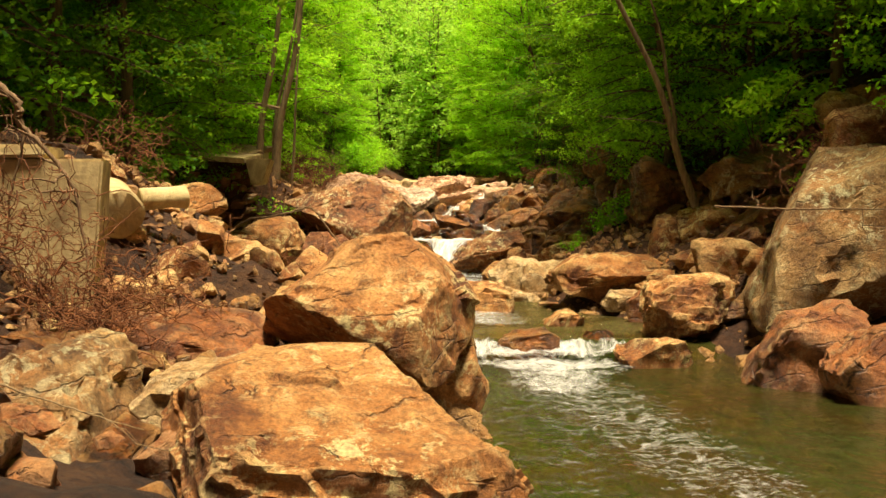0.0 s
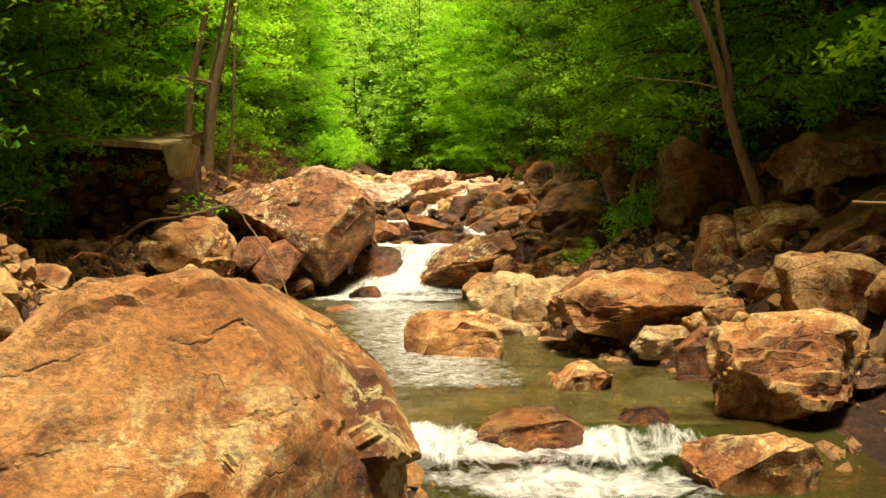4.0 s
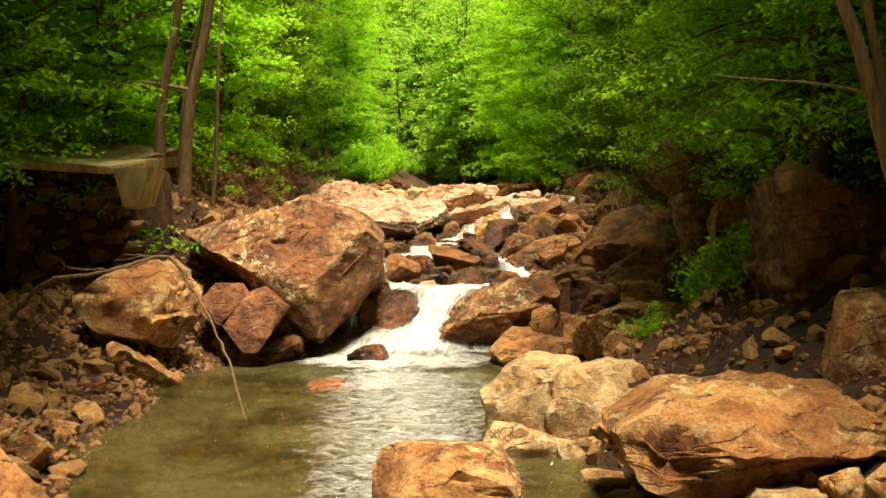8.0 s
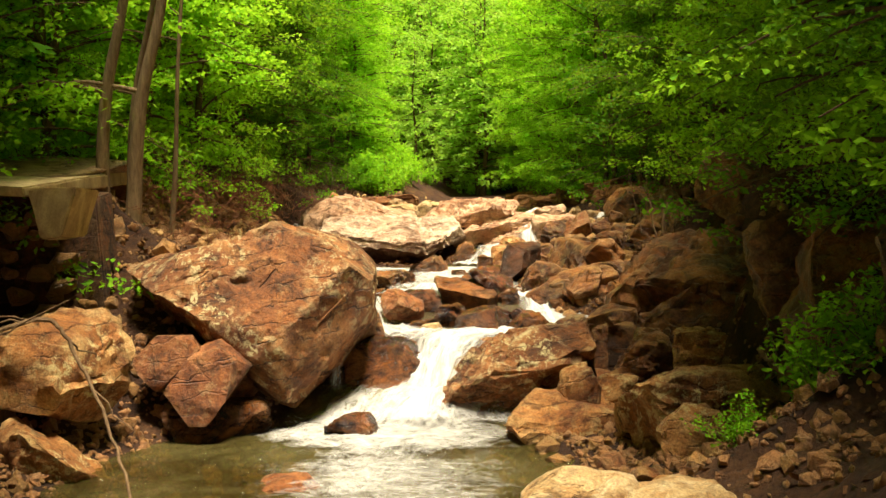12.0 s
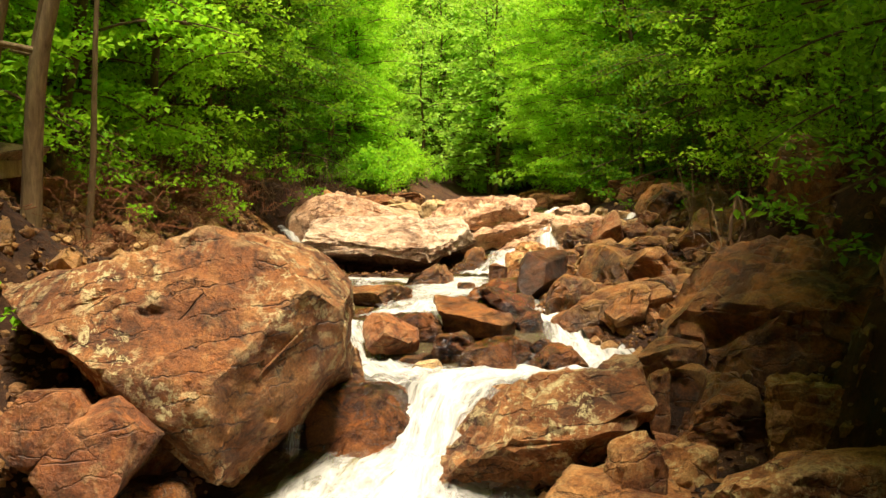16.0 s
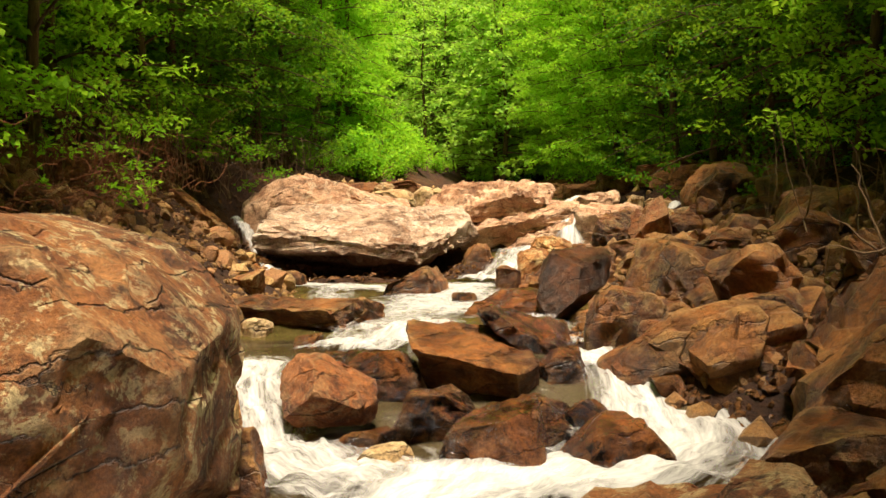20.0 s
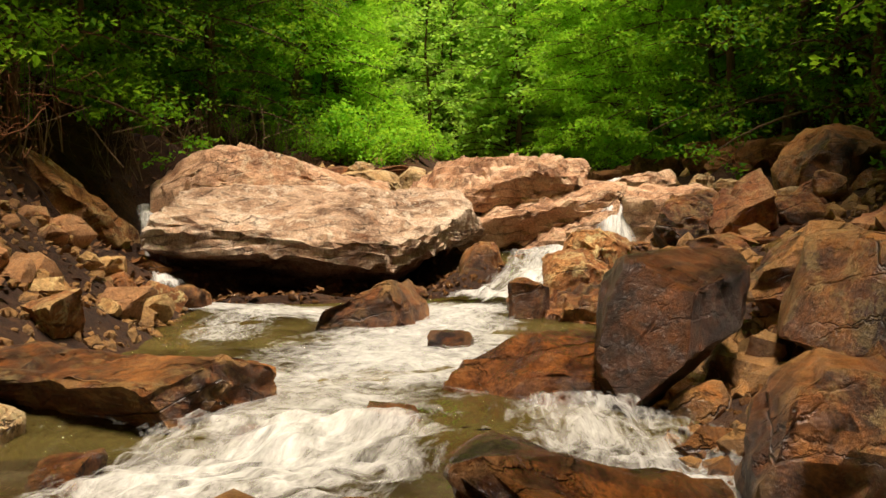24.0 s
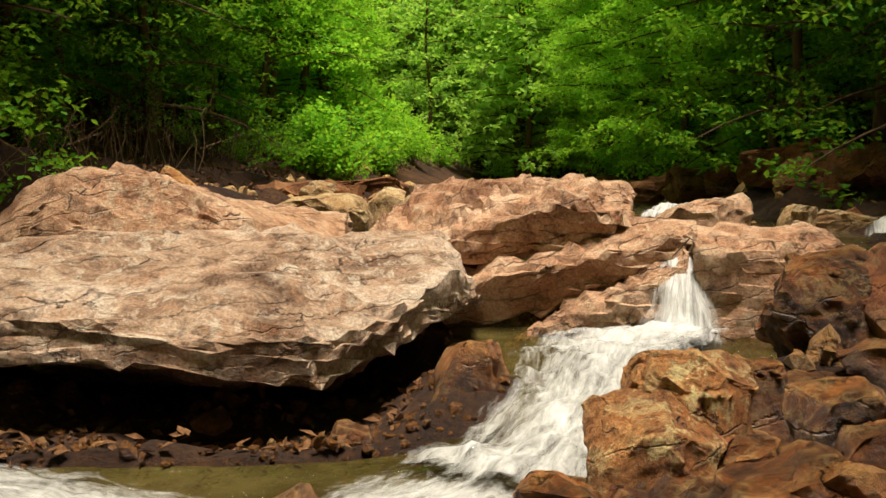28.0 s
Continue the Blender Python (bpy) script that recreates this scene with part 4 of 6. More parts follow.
boulder((3.19, 35.22, 2.81), 1.23, 0.73, [(150,0.45),(100,0.31),(38,0.45),(-45,0.47),(-87,0.34),(-129,0.52)], M_DARK, "dark brown angular rock beside the stream", 0.0, 142, 4)
boulder((2.94, 33.65, 3.29), 0.76, 0.46, [(139,0.27),(98,0.21),(40,0.27),(-64,0.19),(-122,0.22)], M_DARK, "dark brown angular rock beside the stream", 0.0, 143, 4)
boulder((3.26, 36.81, 3.43), 0.74, 0.41, [(124,0.22),(87,0.2),(23,0.32),(-68,0.19),(-122,0.18)], M_DARK, "dark brown angular rock beside the stream", 0.0, 144, 4)
boulder((4.07, 36.37, 3.6), 0.67, 0.59, [(132,0.26),(73,0.27),(0,0.34),(-73,0.25),(-148,0.26)], M_DARK, "dark brown angular rock beside the stream", 0.0, 145, 4)
boulder((-0.89, 39.89, 2.91), 0.96, 0.38, [(115,0.06),(36,0.32),(-68,0.29),(-92,0.18)], M_DARK, "dark brown angular rock beside the stream", 0.0, 146, 4)
boulder((-5.68, 44.11, 4.04), 1.51, 1.24, [(147,0.82),(51,0.12),(18,0.52),(-90,0.62),(-126,0.34),(180,0.76)], M_ROCK, "long tilted tan slab on the bank", 0.0, 147, 4)
boulder((-3.53, 46.73, 4.24), 3.59, 1.04, [(143,1.3),(109,0.72),(85,0.46),(77,0.44),(56,0.84),(-15,1.78),(-89,0.49),(180,1.79)], M_PINK, "smooth pinkish domed bedrock", 3.4, 148, 6, 0.9, bed=1.2)
boulder((0.03, 47.2, 4.17), 2.64, 0.92, [(113,0.32),(95,0.38),(56,0.93),(-54,0.6),(-76,0.38),(-95,0.48),(-124,0.91)], M_PINK, "layered pinkish bedrock ledge", 2.2, 149, 6, bed=1.5, terrace=0.13, rest=False, planes=[((-0.25, -0.35, 0.9), 0.42), ((0, -0.95, -0.3), 0.95)])
boulder((0.63, 46.65, 3.73), 2.54, 0.95, [(111,0.41),(84,0.48),(-19,1.09),(-67,0.39),(-86,0.39),(-157,1.19)], M_PINK, "lower layer of the bedrock ledge", 1.7, 150, 5, bed=1.5, terrace=0.12, rest=False, planes=[((-0.2, -0.4, 0.9), 0.4), ((0, -0.93, -0.36), 0.72)])
boulder((0.99, 46.17, 3.49), 1.67, 0.96, [(130,0.17),(117,0.05),(-11,0.73),(-70,0.48),(-90,0.48)], M_PINK, "sloping pinkish bedrock under the ledge", 1.3, 151, 5, terrace=0.1, planes=[((-0.3, -0.6, 0.74), 0.34)])
boulder((2.66, 46.04, 3.57), 1.32, 1.06, [(92,0.52),(66,0.63),(-35,0.31),(-71,0.32),(-160,0.7),(-179,0.65)], M_PINK, "smooth pinkish bedrock beside the narrow waterfall", 1.4, 152, 5, 0.6, terrace=0.1)
boulder((2.64, 43.58, 3.57), 1.02, 0.83, [(158,0.42),(103,0.39),(67,0.4),(27,0.44),(-48,0.37),(-104,0.38),(-148,0.5)], M_DARK, "dark angular boulder below the ledge", 0.0, 153, 5)
boulder((2.45, 48.94, 4.29), 1.22, 0.46, [(121,0.24),(99,0.16),(36,0.5),(-19,0.57),(-91,0.22),(-130,0.46)], M_PINK, "smooth pale boulder above the ledge", 0.0, 154, 4)
boulder((1.31, 41.34, 3.36), 0.63, 0.34, [(157,0.28),(92,0.17),(59,0.18),(-14,0.3),(-95,0.15),(-98,0.15),(-171,0.31)], M_ROCK, "angular tan rock with rusty stains", 0.0, 155, 5)
boulder((1.08, 41.08, 3.07), 0.69, 0.48, [(150,0.3),(101,0.23),(57,0.23),(-28,0.28),(-83,0.2),(-168,0.34)], M_ROCK, "angular tan rock with rusty stains", 0.0, 156, 5)
boulder((-0.02, 43.1, 3.05), 0.5, 0.8, [(153,0.23),(95,0.32),(15,0.23),(-22,0.19),(-90,0.33),(-174,0.22)], M_DARK, "dark brown angular rock beside the stream", 0.0, 157, 4)
boulder((3.55, 44.55, 3.65), 1.61, 0.79, [(118,0.12),(97,0.3),(23,0.8),(-60,0.28),(-79,0.27),(-117,0.62)], M_PALE, "long pale slanting slab", 0.0, 158, 4)
boulder((2.86, 42.48, 3.25), 0.94, 0.48, [(103,0.23),(67,0.24),(-14,0.44),(-84,0.22),(-143,0.3)], M_DARK, "dark brown angular rock beside the stream", 0.0, 159, 4)
boulder((0.54, 40.85, 2.81), 0.36, 0.32, [(146,0.17),(84,0.15),(10,0.17),(-76,0.12),(-169,0.17)], M_DARK, "dark brown angular rock beside the stream", 0.0, 160, 4)
boulder((0.8, 40.67, 2.74), 0.44, 0.28, [(144,0.16),(67,0.1),(0,0.22),(-90,0.14),(-166,0.22)], M_DARK, "dark brown angular rock beside the stream", 0.0, 161, 4)
boulder((1.36, 41.13, 2.99), 0.65, 0.24, [(130,0.2),(87,0.11),(-14,0.29),(-90,0.12),(-153,0.3)], M_DARK, "dark brown angular rock beside the stream", 0.0, 162, 4)
boulder((1.49, 40.88, 2.97), 0.23, 0.21, [(139,0.09),(69,0.08),(14,0.09),(-90,0.1),(180,0.12)], M_DARK, "dark brown angular rock beside the stream", 0.0, 163, 4)
boulder((2.1, 41.45, 3.18), 0.48, 0.36, [(153,0.19),(103,0.15),(44,0.22),(-22,0.2),(-84,0.17),(-143,0.23)], M_DARK, "dark brown angular rock beside the stream", 0.0, 164, 4)
boulder((1.78, 41.93, 3.33), 0.26, 0.17, [(135,0.11),(90,0.08),(14,0.12),(-81,0.07),(-146,0.1)], M_DARK, "dark brown angular rock beside the stream", 0.0, 165, 4)
boulder((0.57, 40.39, 3.03), 0.37, 0.14, [(129,0.13),(85,0.06),(62,0.07),(-73,0.08),(-94,0.07),(-171,0.18)], M_DARK, "dark brown angular rock beside the stream", 0.0, 166, 4)
boulder((2.84, 38.94, 2.4), 0.61, 0.45, [(130,0.29),(61,0.11),(-10,0.31),(-105,0.15),(-169,0.28)], M_DARK, "dark brown angular rock beside the stream", 0.0, 167, 4)
boulder((4.84, 45.7, 4.49), 1.23, 0.85, [(139,0.34),(77,0.4),(0,0.62),(-94,0.38),(-135,0.57)], M_DARK, "dark brown angular rock beside the stream", 0.0, 168, 4)
boulder((-4.23, 43.12, 3.1), 0.71, 0.32, [(107,0.16),(66,0.14),(-13,0.35),(-94,0.13),(-158,0.31)], M_DARK, "dark brown angular rock beside the stream", 0.0, 169, 4)
boulder((-3.11, 41.41, 2.83), 0.46, 0.30, [(129,0.17),(79,0.13),(8,0.21),(-84,0.13),(-155,0.19)], M_DARK, "dark brown angular rock beside the stream", 0.0, 170, 4)
boulder((-3.59, 40.87, 2.91), 0.40, 0.44, [(107,0.22),(34,0.1),(-45,0.22),(-121,0.14),(-177,0.19)], M_DARK, "dark brown angular rock beside the stream", 0.0, 171, 4)
boulder((-4.12, 40.32, 2.87), 0.55, 0.47, [(117,0.24),(43,0.11),(-51,0.27),(-90,0.24),(180,0.27)], M_DARK, "dark brown angular rock beside the stream", 0.0, 172, 4)
boulder((-3.34, 41.09, 2.76), 0.30, 0.26, [(124,0.12),(47,0.08),(-37,0.14),(-92,0.13),(-167,0.14)], M_DARK, "dark brown angular rock beside the stream", 0.0, 173, 4)
boulder((-5.31, 43.23, 3.1), 0.36, 0.23, [(126,0.1),(64,0.1),(-31,0.14),(-90,0.11),(-162,0.17)], M_DARK, "dark brown angular rock beside the stream", 0.0, 174, 4)
boulder((-2.68, 49.58, 4.43), 1.35, 0.40, [(111,0.19),(92,0.19),(48,0.42),(-60,0.38),(-92,0.18),(-127,0.44)], M_PALE, "pale weathered rock on the far bar", 0.0, 175, 4)
boulder((-2.77, 50.56, 4.75), 0.45, 0.25, [(133,0.11),(59,0.1),(-51,0.16),(-100,0.1)], M_PALE, "pale weathered rock on the far bar", 0.0, 176, 4, rest=False)
boulder((-1.63, 53.45, 4.53), 1.13, 0.51, [(122,0.23),(80,0.25),(8,0.53),(-86,0.22),(-139,0.48)], M_PALE, "pale weathered rock on the far bar", 0.0, 177, 4)
boulder((4.8, 58.4, 4.8), 0.91, 0.43, [(130,0.22),(77,0.19),(0,0.46),(-98,0.15)], M_PALE, "pale weathered rock on the far bar", 0.0, 178, 4)
boulder((8.81, 69.21, 6.32), 1.07, 0.71, [(135,0.25),(81,0.35),(0,0.53),(-99,0.26)], M_PALE, "pale weathered rock on the far bar", 0.0, 179, 4)
boulder((3.35, 47.63, 4.25), 0.41, 0.27, [(146,0.14),(84,0.13),(-7,0.19),(-90,0.14),(-159,0.21)], M_PALE, "pale weathered rock on the far bar", 0.0, 180, 4)
boulder((4.02, 48.2, 4.21), 0.73, 0.25, [(123,0.23),(82,0.09),(-11,0.35),(-91,0.12),(-157,0.32)], M_PALE, "pale weathered rock on the far bar", 0.0, 181, 4)
boulder((-1.68, 15.9, 1.68), 1.5, 0.42, [(90, 0.2), (-90, 0.2), (0, 0.72), (180, 0.72)], M_ROCK, "long squared sandstone slab tilted on the shore", 0.6, 182, 5, 0.5, -22, rest=False, planes=[((0, -0.5, 0.86), 0.26), ((0, -0.9, -0.4), 0.28)], tilt=(14, 34))
boulder((-2.2, 15.7, 1.25), 1.1, 0.8, (), M_RED, "rust red broken rock under the tilted slab", 0.9, 282, 4)
boulder((-0.98, 16.4, 1.26), 0.79, 0.86, [(147,0.35),(63,0.32),(36,0.26),(-4,0.4),(-90,0.43),(-161,0.36)], M_PALE, "rounded pale rock at the pool's edge", 0.0, 183, 4)
boulder((-3.24, 17.18, 1.65), 0.76, 0.84, [(120,0.4),(61,0.33),(7,0.35),(-63,0.36),(-90,0.42),(180,0.38)], M_ROCK, "angular tan rock with rusty stains", 0.0, 184, 4)
boulder((4.71, 18.61, 1.96), 0.69, 0.61, [(148,0.28),(73,0.25),(4,0.33),(-83,0.28),(-145,0.29)], M_ROCK, "angular tan rock with rusty stains", 0.0, 185, 4)
boulder((3.71, 17.87, 1.14), 0.54, 0.32, [(143,0.18),(90,0.16),(-11,0.23),(-82,0.14),(-135,0.23)], M_ROCK, "angular tan rock with rusty stains", 0.0, 186, 4)
boulder((4.13, 18.29, 1.48), 0.53, 0.38, [(142,0.17),(85,0.18),(-7,0.24),(-74,0.13),(-146,0.26)], M_ROCK, "angular tan rock with rusty stains", 0.0, 187, 4)
boulder((4.45, 19.12, 2.37), 0.42, 0.79, [(165,0.16),(84,0.38),(0,0.21),(-75,0.35),(-157,0.27)], M_ROCK, "angular tan rock with rusty stains", 0.0, 188, 4)
boulder((5.23, 19.64, 2.38), 0.79, 0.73, [(145,0.33),(93,0.34),(0,0.4),(-90,0.36),(-166,0.38)], M_ROCK, "angular tan rock with rusty stains", 0.0, 189, 4)
boulder((3.95, 20.3, 1.96), 0.87, 0.27, [(108,0.14),(90,0.13),(-7,0.42),(-90,0.13),(-153,0.39)], M_ROCK, "angular tan rock with rusty stains", 0.0, 190, 4)
boulder((4.49, 17.5, 1.43), 0.57, 0.75, [(165,0.21),(97,0.34),(0,0.28),(-87,0.36),(-158,0.36)], M_ROCK, "angular tan rock with rusty stains", 0.0, 191, 4)
boulder((3.67, 15.68, 1.25), 0.82, 0.46, [(124,0.17),(99,0.16),(0,0.41),(-90,0.23),(-173,0.41)], M_ROCK, "angular tan rock with rusty stains", 0.0, 192, 4)
boulder((1.9, 16.05, 1.17), 0.62, 0.24, [(126,0.1),(101,0.09),(54,0.19),(-49,0.19),(-93,0.11)], M_ROCK, "angular tan rock with rusty stains", 0.0, 193, 4)
boulder((4.14, 17.68, 1.27), 0.40, 0.50, [(151,0.09),(72,0.25),(-8,0.17),(-73,0.21),(-135,0.26)], M_ROCK, "angular tan rock with rusty stains", 0.0, 194, 4)
boulder((2.05, 27.77, 1.7), 0.50, 0.50, [(163,0.19),(116,0.17),(29,0.22),(-11,0.25),(-90,0.25),(-153,0.31)], M_ROCK, "upright tan rock by the chute", 0.0, 195, 4)
boulder((2.44, 29.4, 2.1), 0.28, 0.49, [(166,0.11),(108,0.19),(-4,0.12),(-90,0.24),(-153,0.17)], M_DARK, "dark brown angular rock beside the stream", 0.0, 196, 4)
boulder((-1.06, 30.58, 2.2), 0.46, 0.50, [(163,0.18),(90,0.25),(14,0.17),(-84,0.24),(-135,0.26)], M_DARK, "dark brown angular rock beside the stream", 0.0, 197, 4)
boulder((2.66, 37.87, 3.24), 1.09, 0.64, [(135,0.33),(81,0.29),(14,0.49),(-78,0.28),(-122,0.35)], M_DARK, "dark brown angular rock beside the stream", 0.0, 198, 4)
boulder((3.65, 37.94, 3.46), 0.89, 0.79, [(141,0.29),(79,0.38),(0,0.45),(-74,0.31),(-146,0.43)], M_DARK, "dark brown angular rock beside the stream", 0.0, 199, 4)
boulder((2.91, 33.25, 2.82), 0.79, 0.67, [(153,0.34),(101,0.3),(48,0.35),(-18,0.34),(-96,0.31),(-149,0.36)], M_DARK, "dark brown angular rock beside the stream", 0.0, 200, 4)
boulder((2.71, 30.72, 2.24), 0.86, 0.54, [(139,0.27),(107,0.22),(76,0.3),(0,0.43),(-87,0.25),(-158,0.43)], M_DARK, "dark jagged outcrop beside the cascade", 0.0, 201, 4)
boulder((3.31, 31.88, 2.61), 0.54, 0.46, [(141,0.17),(103,0.17),(0,0.27),(-90,0.23),(-153,0.27)], M_DARK, "dark brown angular rock beside the stream", 0.0, 202, 4)
boulder((-5.94, 44.17, 3.12), 0.67, 0.45, [(127,0.2),(59,0.17),(-34,0.28),(-90,0.22),(-162,0.32)], M_DARK, "dark brown angular rock beside the stream", 0.0, 203, 4)
boulder((1.7, 40.36, 3.05), 0.69, 0.35, [(111,0.15),(63,0.18),(-45,0.23),(-90,0.17),(-166,0.33)], M_DARK, "dark brown angular rock beside the stream", 0.0, 204, 4)
boulder((4.15, 44.6, 3.01), 0.75, 0.39, [(108,0.2),(67,0.16),(-34,0.3),(-97,0.17),(-171,0.36)], M_DARK, "dark brown angular rock beside the stream", 0.0, 205, 4)
boulder((4.11, 42.58, 2.89), 0.85, 0.64, [(120,0.31),(79,0.3),(0,0.42),(-90,0.32),(-150,0.32)], M_DARK, "dark brown angular rock beside the stream", 0.0, 206, 4)
boulder((-0.76, 42.46, 2.78), 0.32, 0.26, [(150,0.14),(84,0.12),(17,0.13),(-75,0.11),(-139,0.12)], M_DARK, "dark brown angular rock beside the stream", 0.0, 207, 4)
boulder((2.18, 43.36, 2.84), 0.29, 0.22, [(117,0.11),(69,0.1),(-14,0.13),(-90,0.11),(-166,0.13)], M_DARK, "dark brown angular rock beside the stream", 0.0, 208, 4)
boulder((2.17, 41.76, 3.13), 0.42, 0.35, [(149,0.17),(98,0.16),(37,0.19),(-23,0.17),(-90,0.18),(-158,0.2)], M_DARK, "dark brown angular rock beside the stream", 0.0, 209, 4)
boulder((2.07, 40.84, 3.1), 0.42, 0.38, [(147,0.13),(105,0.13),(0,0.21),(-90,0.19),(-159,0.22)], M_DARK, "dark brown angular rock beside the stream", 0.0, 210, 4)
boulder((2.18, 42.36, 3.2), 0.42, 0.14, [(122,0.1),(83,0.06),(-39,0.14),(-86,0.06),(-127,0.14)], M_DARK, "dark brown angular rock beside the stream", 0.0, 211, 4)
boulder((1.16, 33.03, 2.52), 0.41, 0.29, [(128,0.14),(84,0.14),(20,0.15),(-85,0.13),(-163,0.19)], M_WET, "dark wet rock under the cascade", 0.0, 212, 4, rest=False)
boulder((-2.28, 35.68, 2.6), 0.35, 0.18, [(130,0.12),(90,0.09),(34,0.14),(-31,0.16),(-90,0.09),(-162,0.16)], M_PALE, "small pale stone at the water", 0.0, 213, 4)
boulder((-3.52, 35.27, 2.9), 1.21, 0.67, [(115,0.39),(73,0.26),(54,0.3),(9,0.57),(-64,0.45),(-92,0.32),(180,0.61)], M_DARK, "dark rounded boulder at the water", 0.0, 214, 4)
boulder((-1.55, 31.41, 2.55), 0.58, 0.43, [(104,0.22),(84,0.2),(18,0.23),(-22,0.32),(-90,0.21),(180,0.29)], M_ROCK, "upright ribbed rock beside the cascade", 0.0, 215, 4)
boulder((2.26, 35.48, 2.52), 1.03, 0.77, [(122,0.38),(106,0.35),(85,0.39),(53,0.46),(0,0.51),(-90,0.39),(-177,0.51)], M_DARK, "jagged brown outcrop beside the stream", 0.0, 216, 5, bed=1.5)
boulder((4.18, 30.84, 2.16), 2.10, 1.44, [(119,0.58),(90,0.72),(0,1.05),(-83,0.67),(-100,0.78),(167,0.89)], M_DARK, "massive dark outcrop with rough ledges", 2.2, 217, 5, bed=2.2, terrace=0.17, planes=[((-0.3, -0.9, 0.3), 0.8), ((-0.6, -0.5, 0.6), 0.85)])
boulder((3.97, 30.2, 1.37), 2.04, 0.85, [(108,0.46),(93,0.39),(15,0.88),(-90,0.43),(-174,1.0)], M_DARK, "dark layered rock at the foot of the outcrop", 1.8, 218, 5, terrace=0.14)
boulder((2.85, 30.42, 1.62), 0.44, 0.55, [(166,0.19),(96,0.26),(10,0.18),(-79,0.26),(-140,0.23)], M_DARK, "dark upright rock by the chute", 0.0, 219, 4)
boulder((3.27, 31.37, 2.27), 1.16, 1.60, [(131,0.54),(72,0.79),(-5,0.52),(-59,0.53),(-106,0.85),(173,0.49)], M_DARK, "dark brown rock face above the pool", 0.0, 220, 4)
boulder((-1.83, 50.64, 4.54), 0.62, 0.41, [(131,0.14),(67,0.2),(-23,0.25),(-104,0.16)], M_PALE, "pale weathered rock on the far bar", 0.0, 221, 4)
boulder((-2.26, 44.7, 3.6), 4.6, 1.3, [(84, 0.5), (98, 0.6), (50, 1.42), (20, 2.05), (-20, 1.95), (-60, 1.1), (-95, 0.6), (160, 2.0), (185, 1.95)], M_CREAM, 'broad pale layered slab overhanging the stream', 3.8, 78, 6, 1.0, bed=0.8, terrace=0.1, rest=False, planes=[((0.12, -0.3, 0.95), 0.45), ((0.05, -0.6, -0.8), 1.5), ((0.93, -0.36, 0.0), 1.85), ((0.75, -0.66, 0.0), 1.92), ((0.45, -0.89, 0.05), 1.9), ((0.6, -0.4, 0.7), 1.35), ((0.3, -0.75, 0.6), 1.56)])
# support rock added in the hollow; its dark colour stands in for shade
boulder((-2.6, 47.4, 2.95), 4.2, 1.3, (), M_DARK, 'support rock added under the broad slab, dark for the hollow shade', 2.2, 77, 4)
boulder((0.62, 36.7, 2.76), 1.0, 0.36, [(125, 0.22), (80, 0.15), (-90, 0.2)], M_WET, 'low dark wet rock in the stream', 0.7, 79, 4, planes=[((-0.3, -0.4, 0.86), 0.13)])
boulder((0.36, 32.85, 2.38), 1.15, 0.95, [(175, 0.55), (90, 0.47), (0, 0.55)], M_DARK, 'wedge-shaped block with a flat top and a black undercut face', 1.0, 81, 5, 0.6, rest=False, planes=[((0.15, -0.3, 0.94), 0.32), ((-0.22, -0.78, -0.58), 0.17), ((0.85, -0.45, -0.25), 0.5), ((-0.95, -0.1, -0.3), 0.37)])
boulder((-2.15, 8.80, 1.44), 1.3, 0.6, [(95, 0.26), (70, 0.3), (0, 0.6), (180, 0.6)], M_RED, 'smooth rust red slab among the boulders', 0.9, 89, 5, 0.7, planes=[((-0.1, -0.5, 0.86), 0.28)])
boulder((0.1, 32.15, 2.12), 0.9, 0.6, (), M_WET, 'black wet rock under the wedge-shaped block', 0.7, 86, 4, rest=False)
boulder((0.85, 32.0, 2.1), 0.8, 0.55, (), M_WET, 'ribbed wet bedrock under the cascade', 0.7, 87, 4, 1.3, bed=2.0, rest=False)
boulder((-0.35, 31.75, 2.02), 0.6, 0.4, (), M_WET, 'black wet rock in the cascade', 0.5, 88, 4, rest=False)
boulder((-2.05, 36.45, 2.6), 2.1, 0.62, [(90, 0.28), (-90, 0.3), (0, 1.0), (180, 1.0)], M_DARK, 'thick dark flat slab at the water', 0.95, 82, 5, 0.7, -24, rest=False, planes=[((0, -0.2, 0.98), 0.26), ((0, -0.84, -0.54), 0.26)])

boulder((-2.5, 6.2, 1.3), 1.15, 1.5, [(112, 0.62), (70, 0.6), (20, 0.5), (180, 0.55)], M_LICHEN, "grey-brown layered rock with a slanting top", 1.3, 283, 5, 0.8, bed=1.8, planes=[((0.15, -0.6, 0.78), 0.5)])
boulder((-1.55, 6.75, 1.55), 0.95, 0.6, [(100, 0.24), (60, 0.3), (150, 0.36)], M_PALE, "pale chipped rock behind the flat-topped slab", 0.7, 284, 4, 0.7)
boulder((3.68, 16.95, 1.74), 0.42, 0.26, (), M_ROCK, "long tilted tan stone on the shore", 0.32, 294, 4, rz=20, tilt=(0, -25))
boulder((3.22, 16.35, 1.42), 0.44, 0.36, (), M_RED, "broken red-brown stone on the shore", 0.36, 296, 4)
boulder((3.62, 16.3, 1.5), 0.3, 0.5, (), M_ROCK, "upright broken orange stone on the shore", 0.3, 297, 4, tilt=(0, 15))
boulder((3.5, 17.7, 1.55), 0.26, 0.22, (), M_ROCK, "small rounded tan stone on the shore", 0.24, 298, 4)
boulder((4.17, 21.3, 1.84), 0.92, 0.38, [(110,0.17),(80,0.15),(20,0.4),(160,0.42),(-90,0.2)], M_RED, "long flat rust red rock behind the broad slab", 0.6, 299, 4, 0.6)
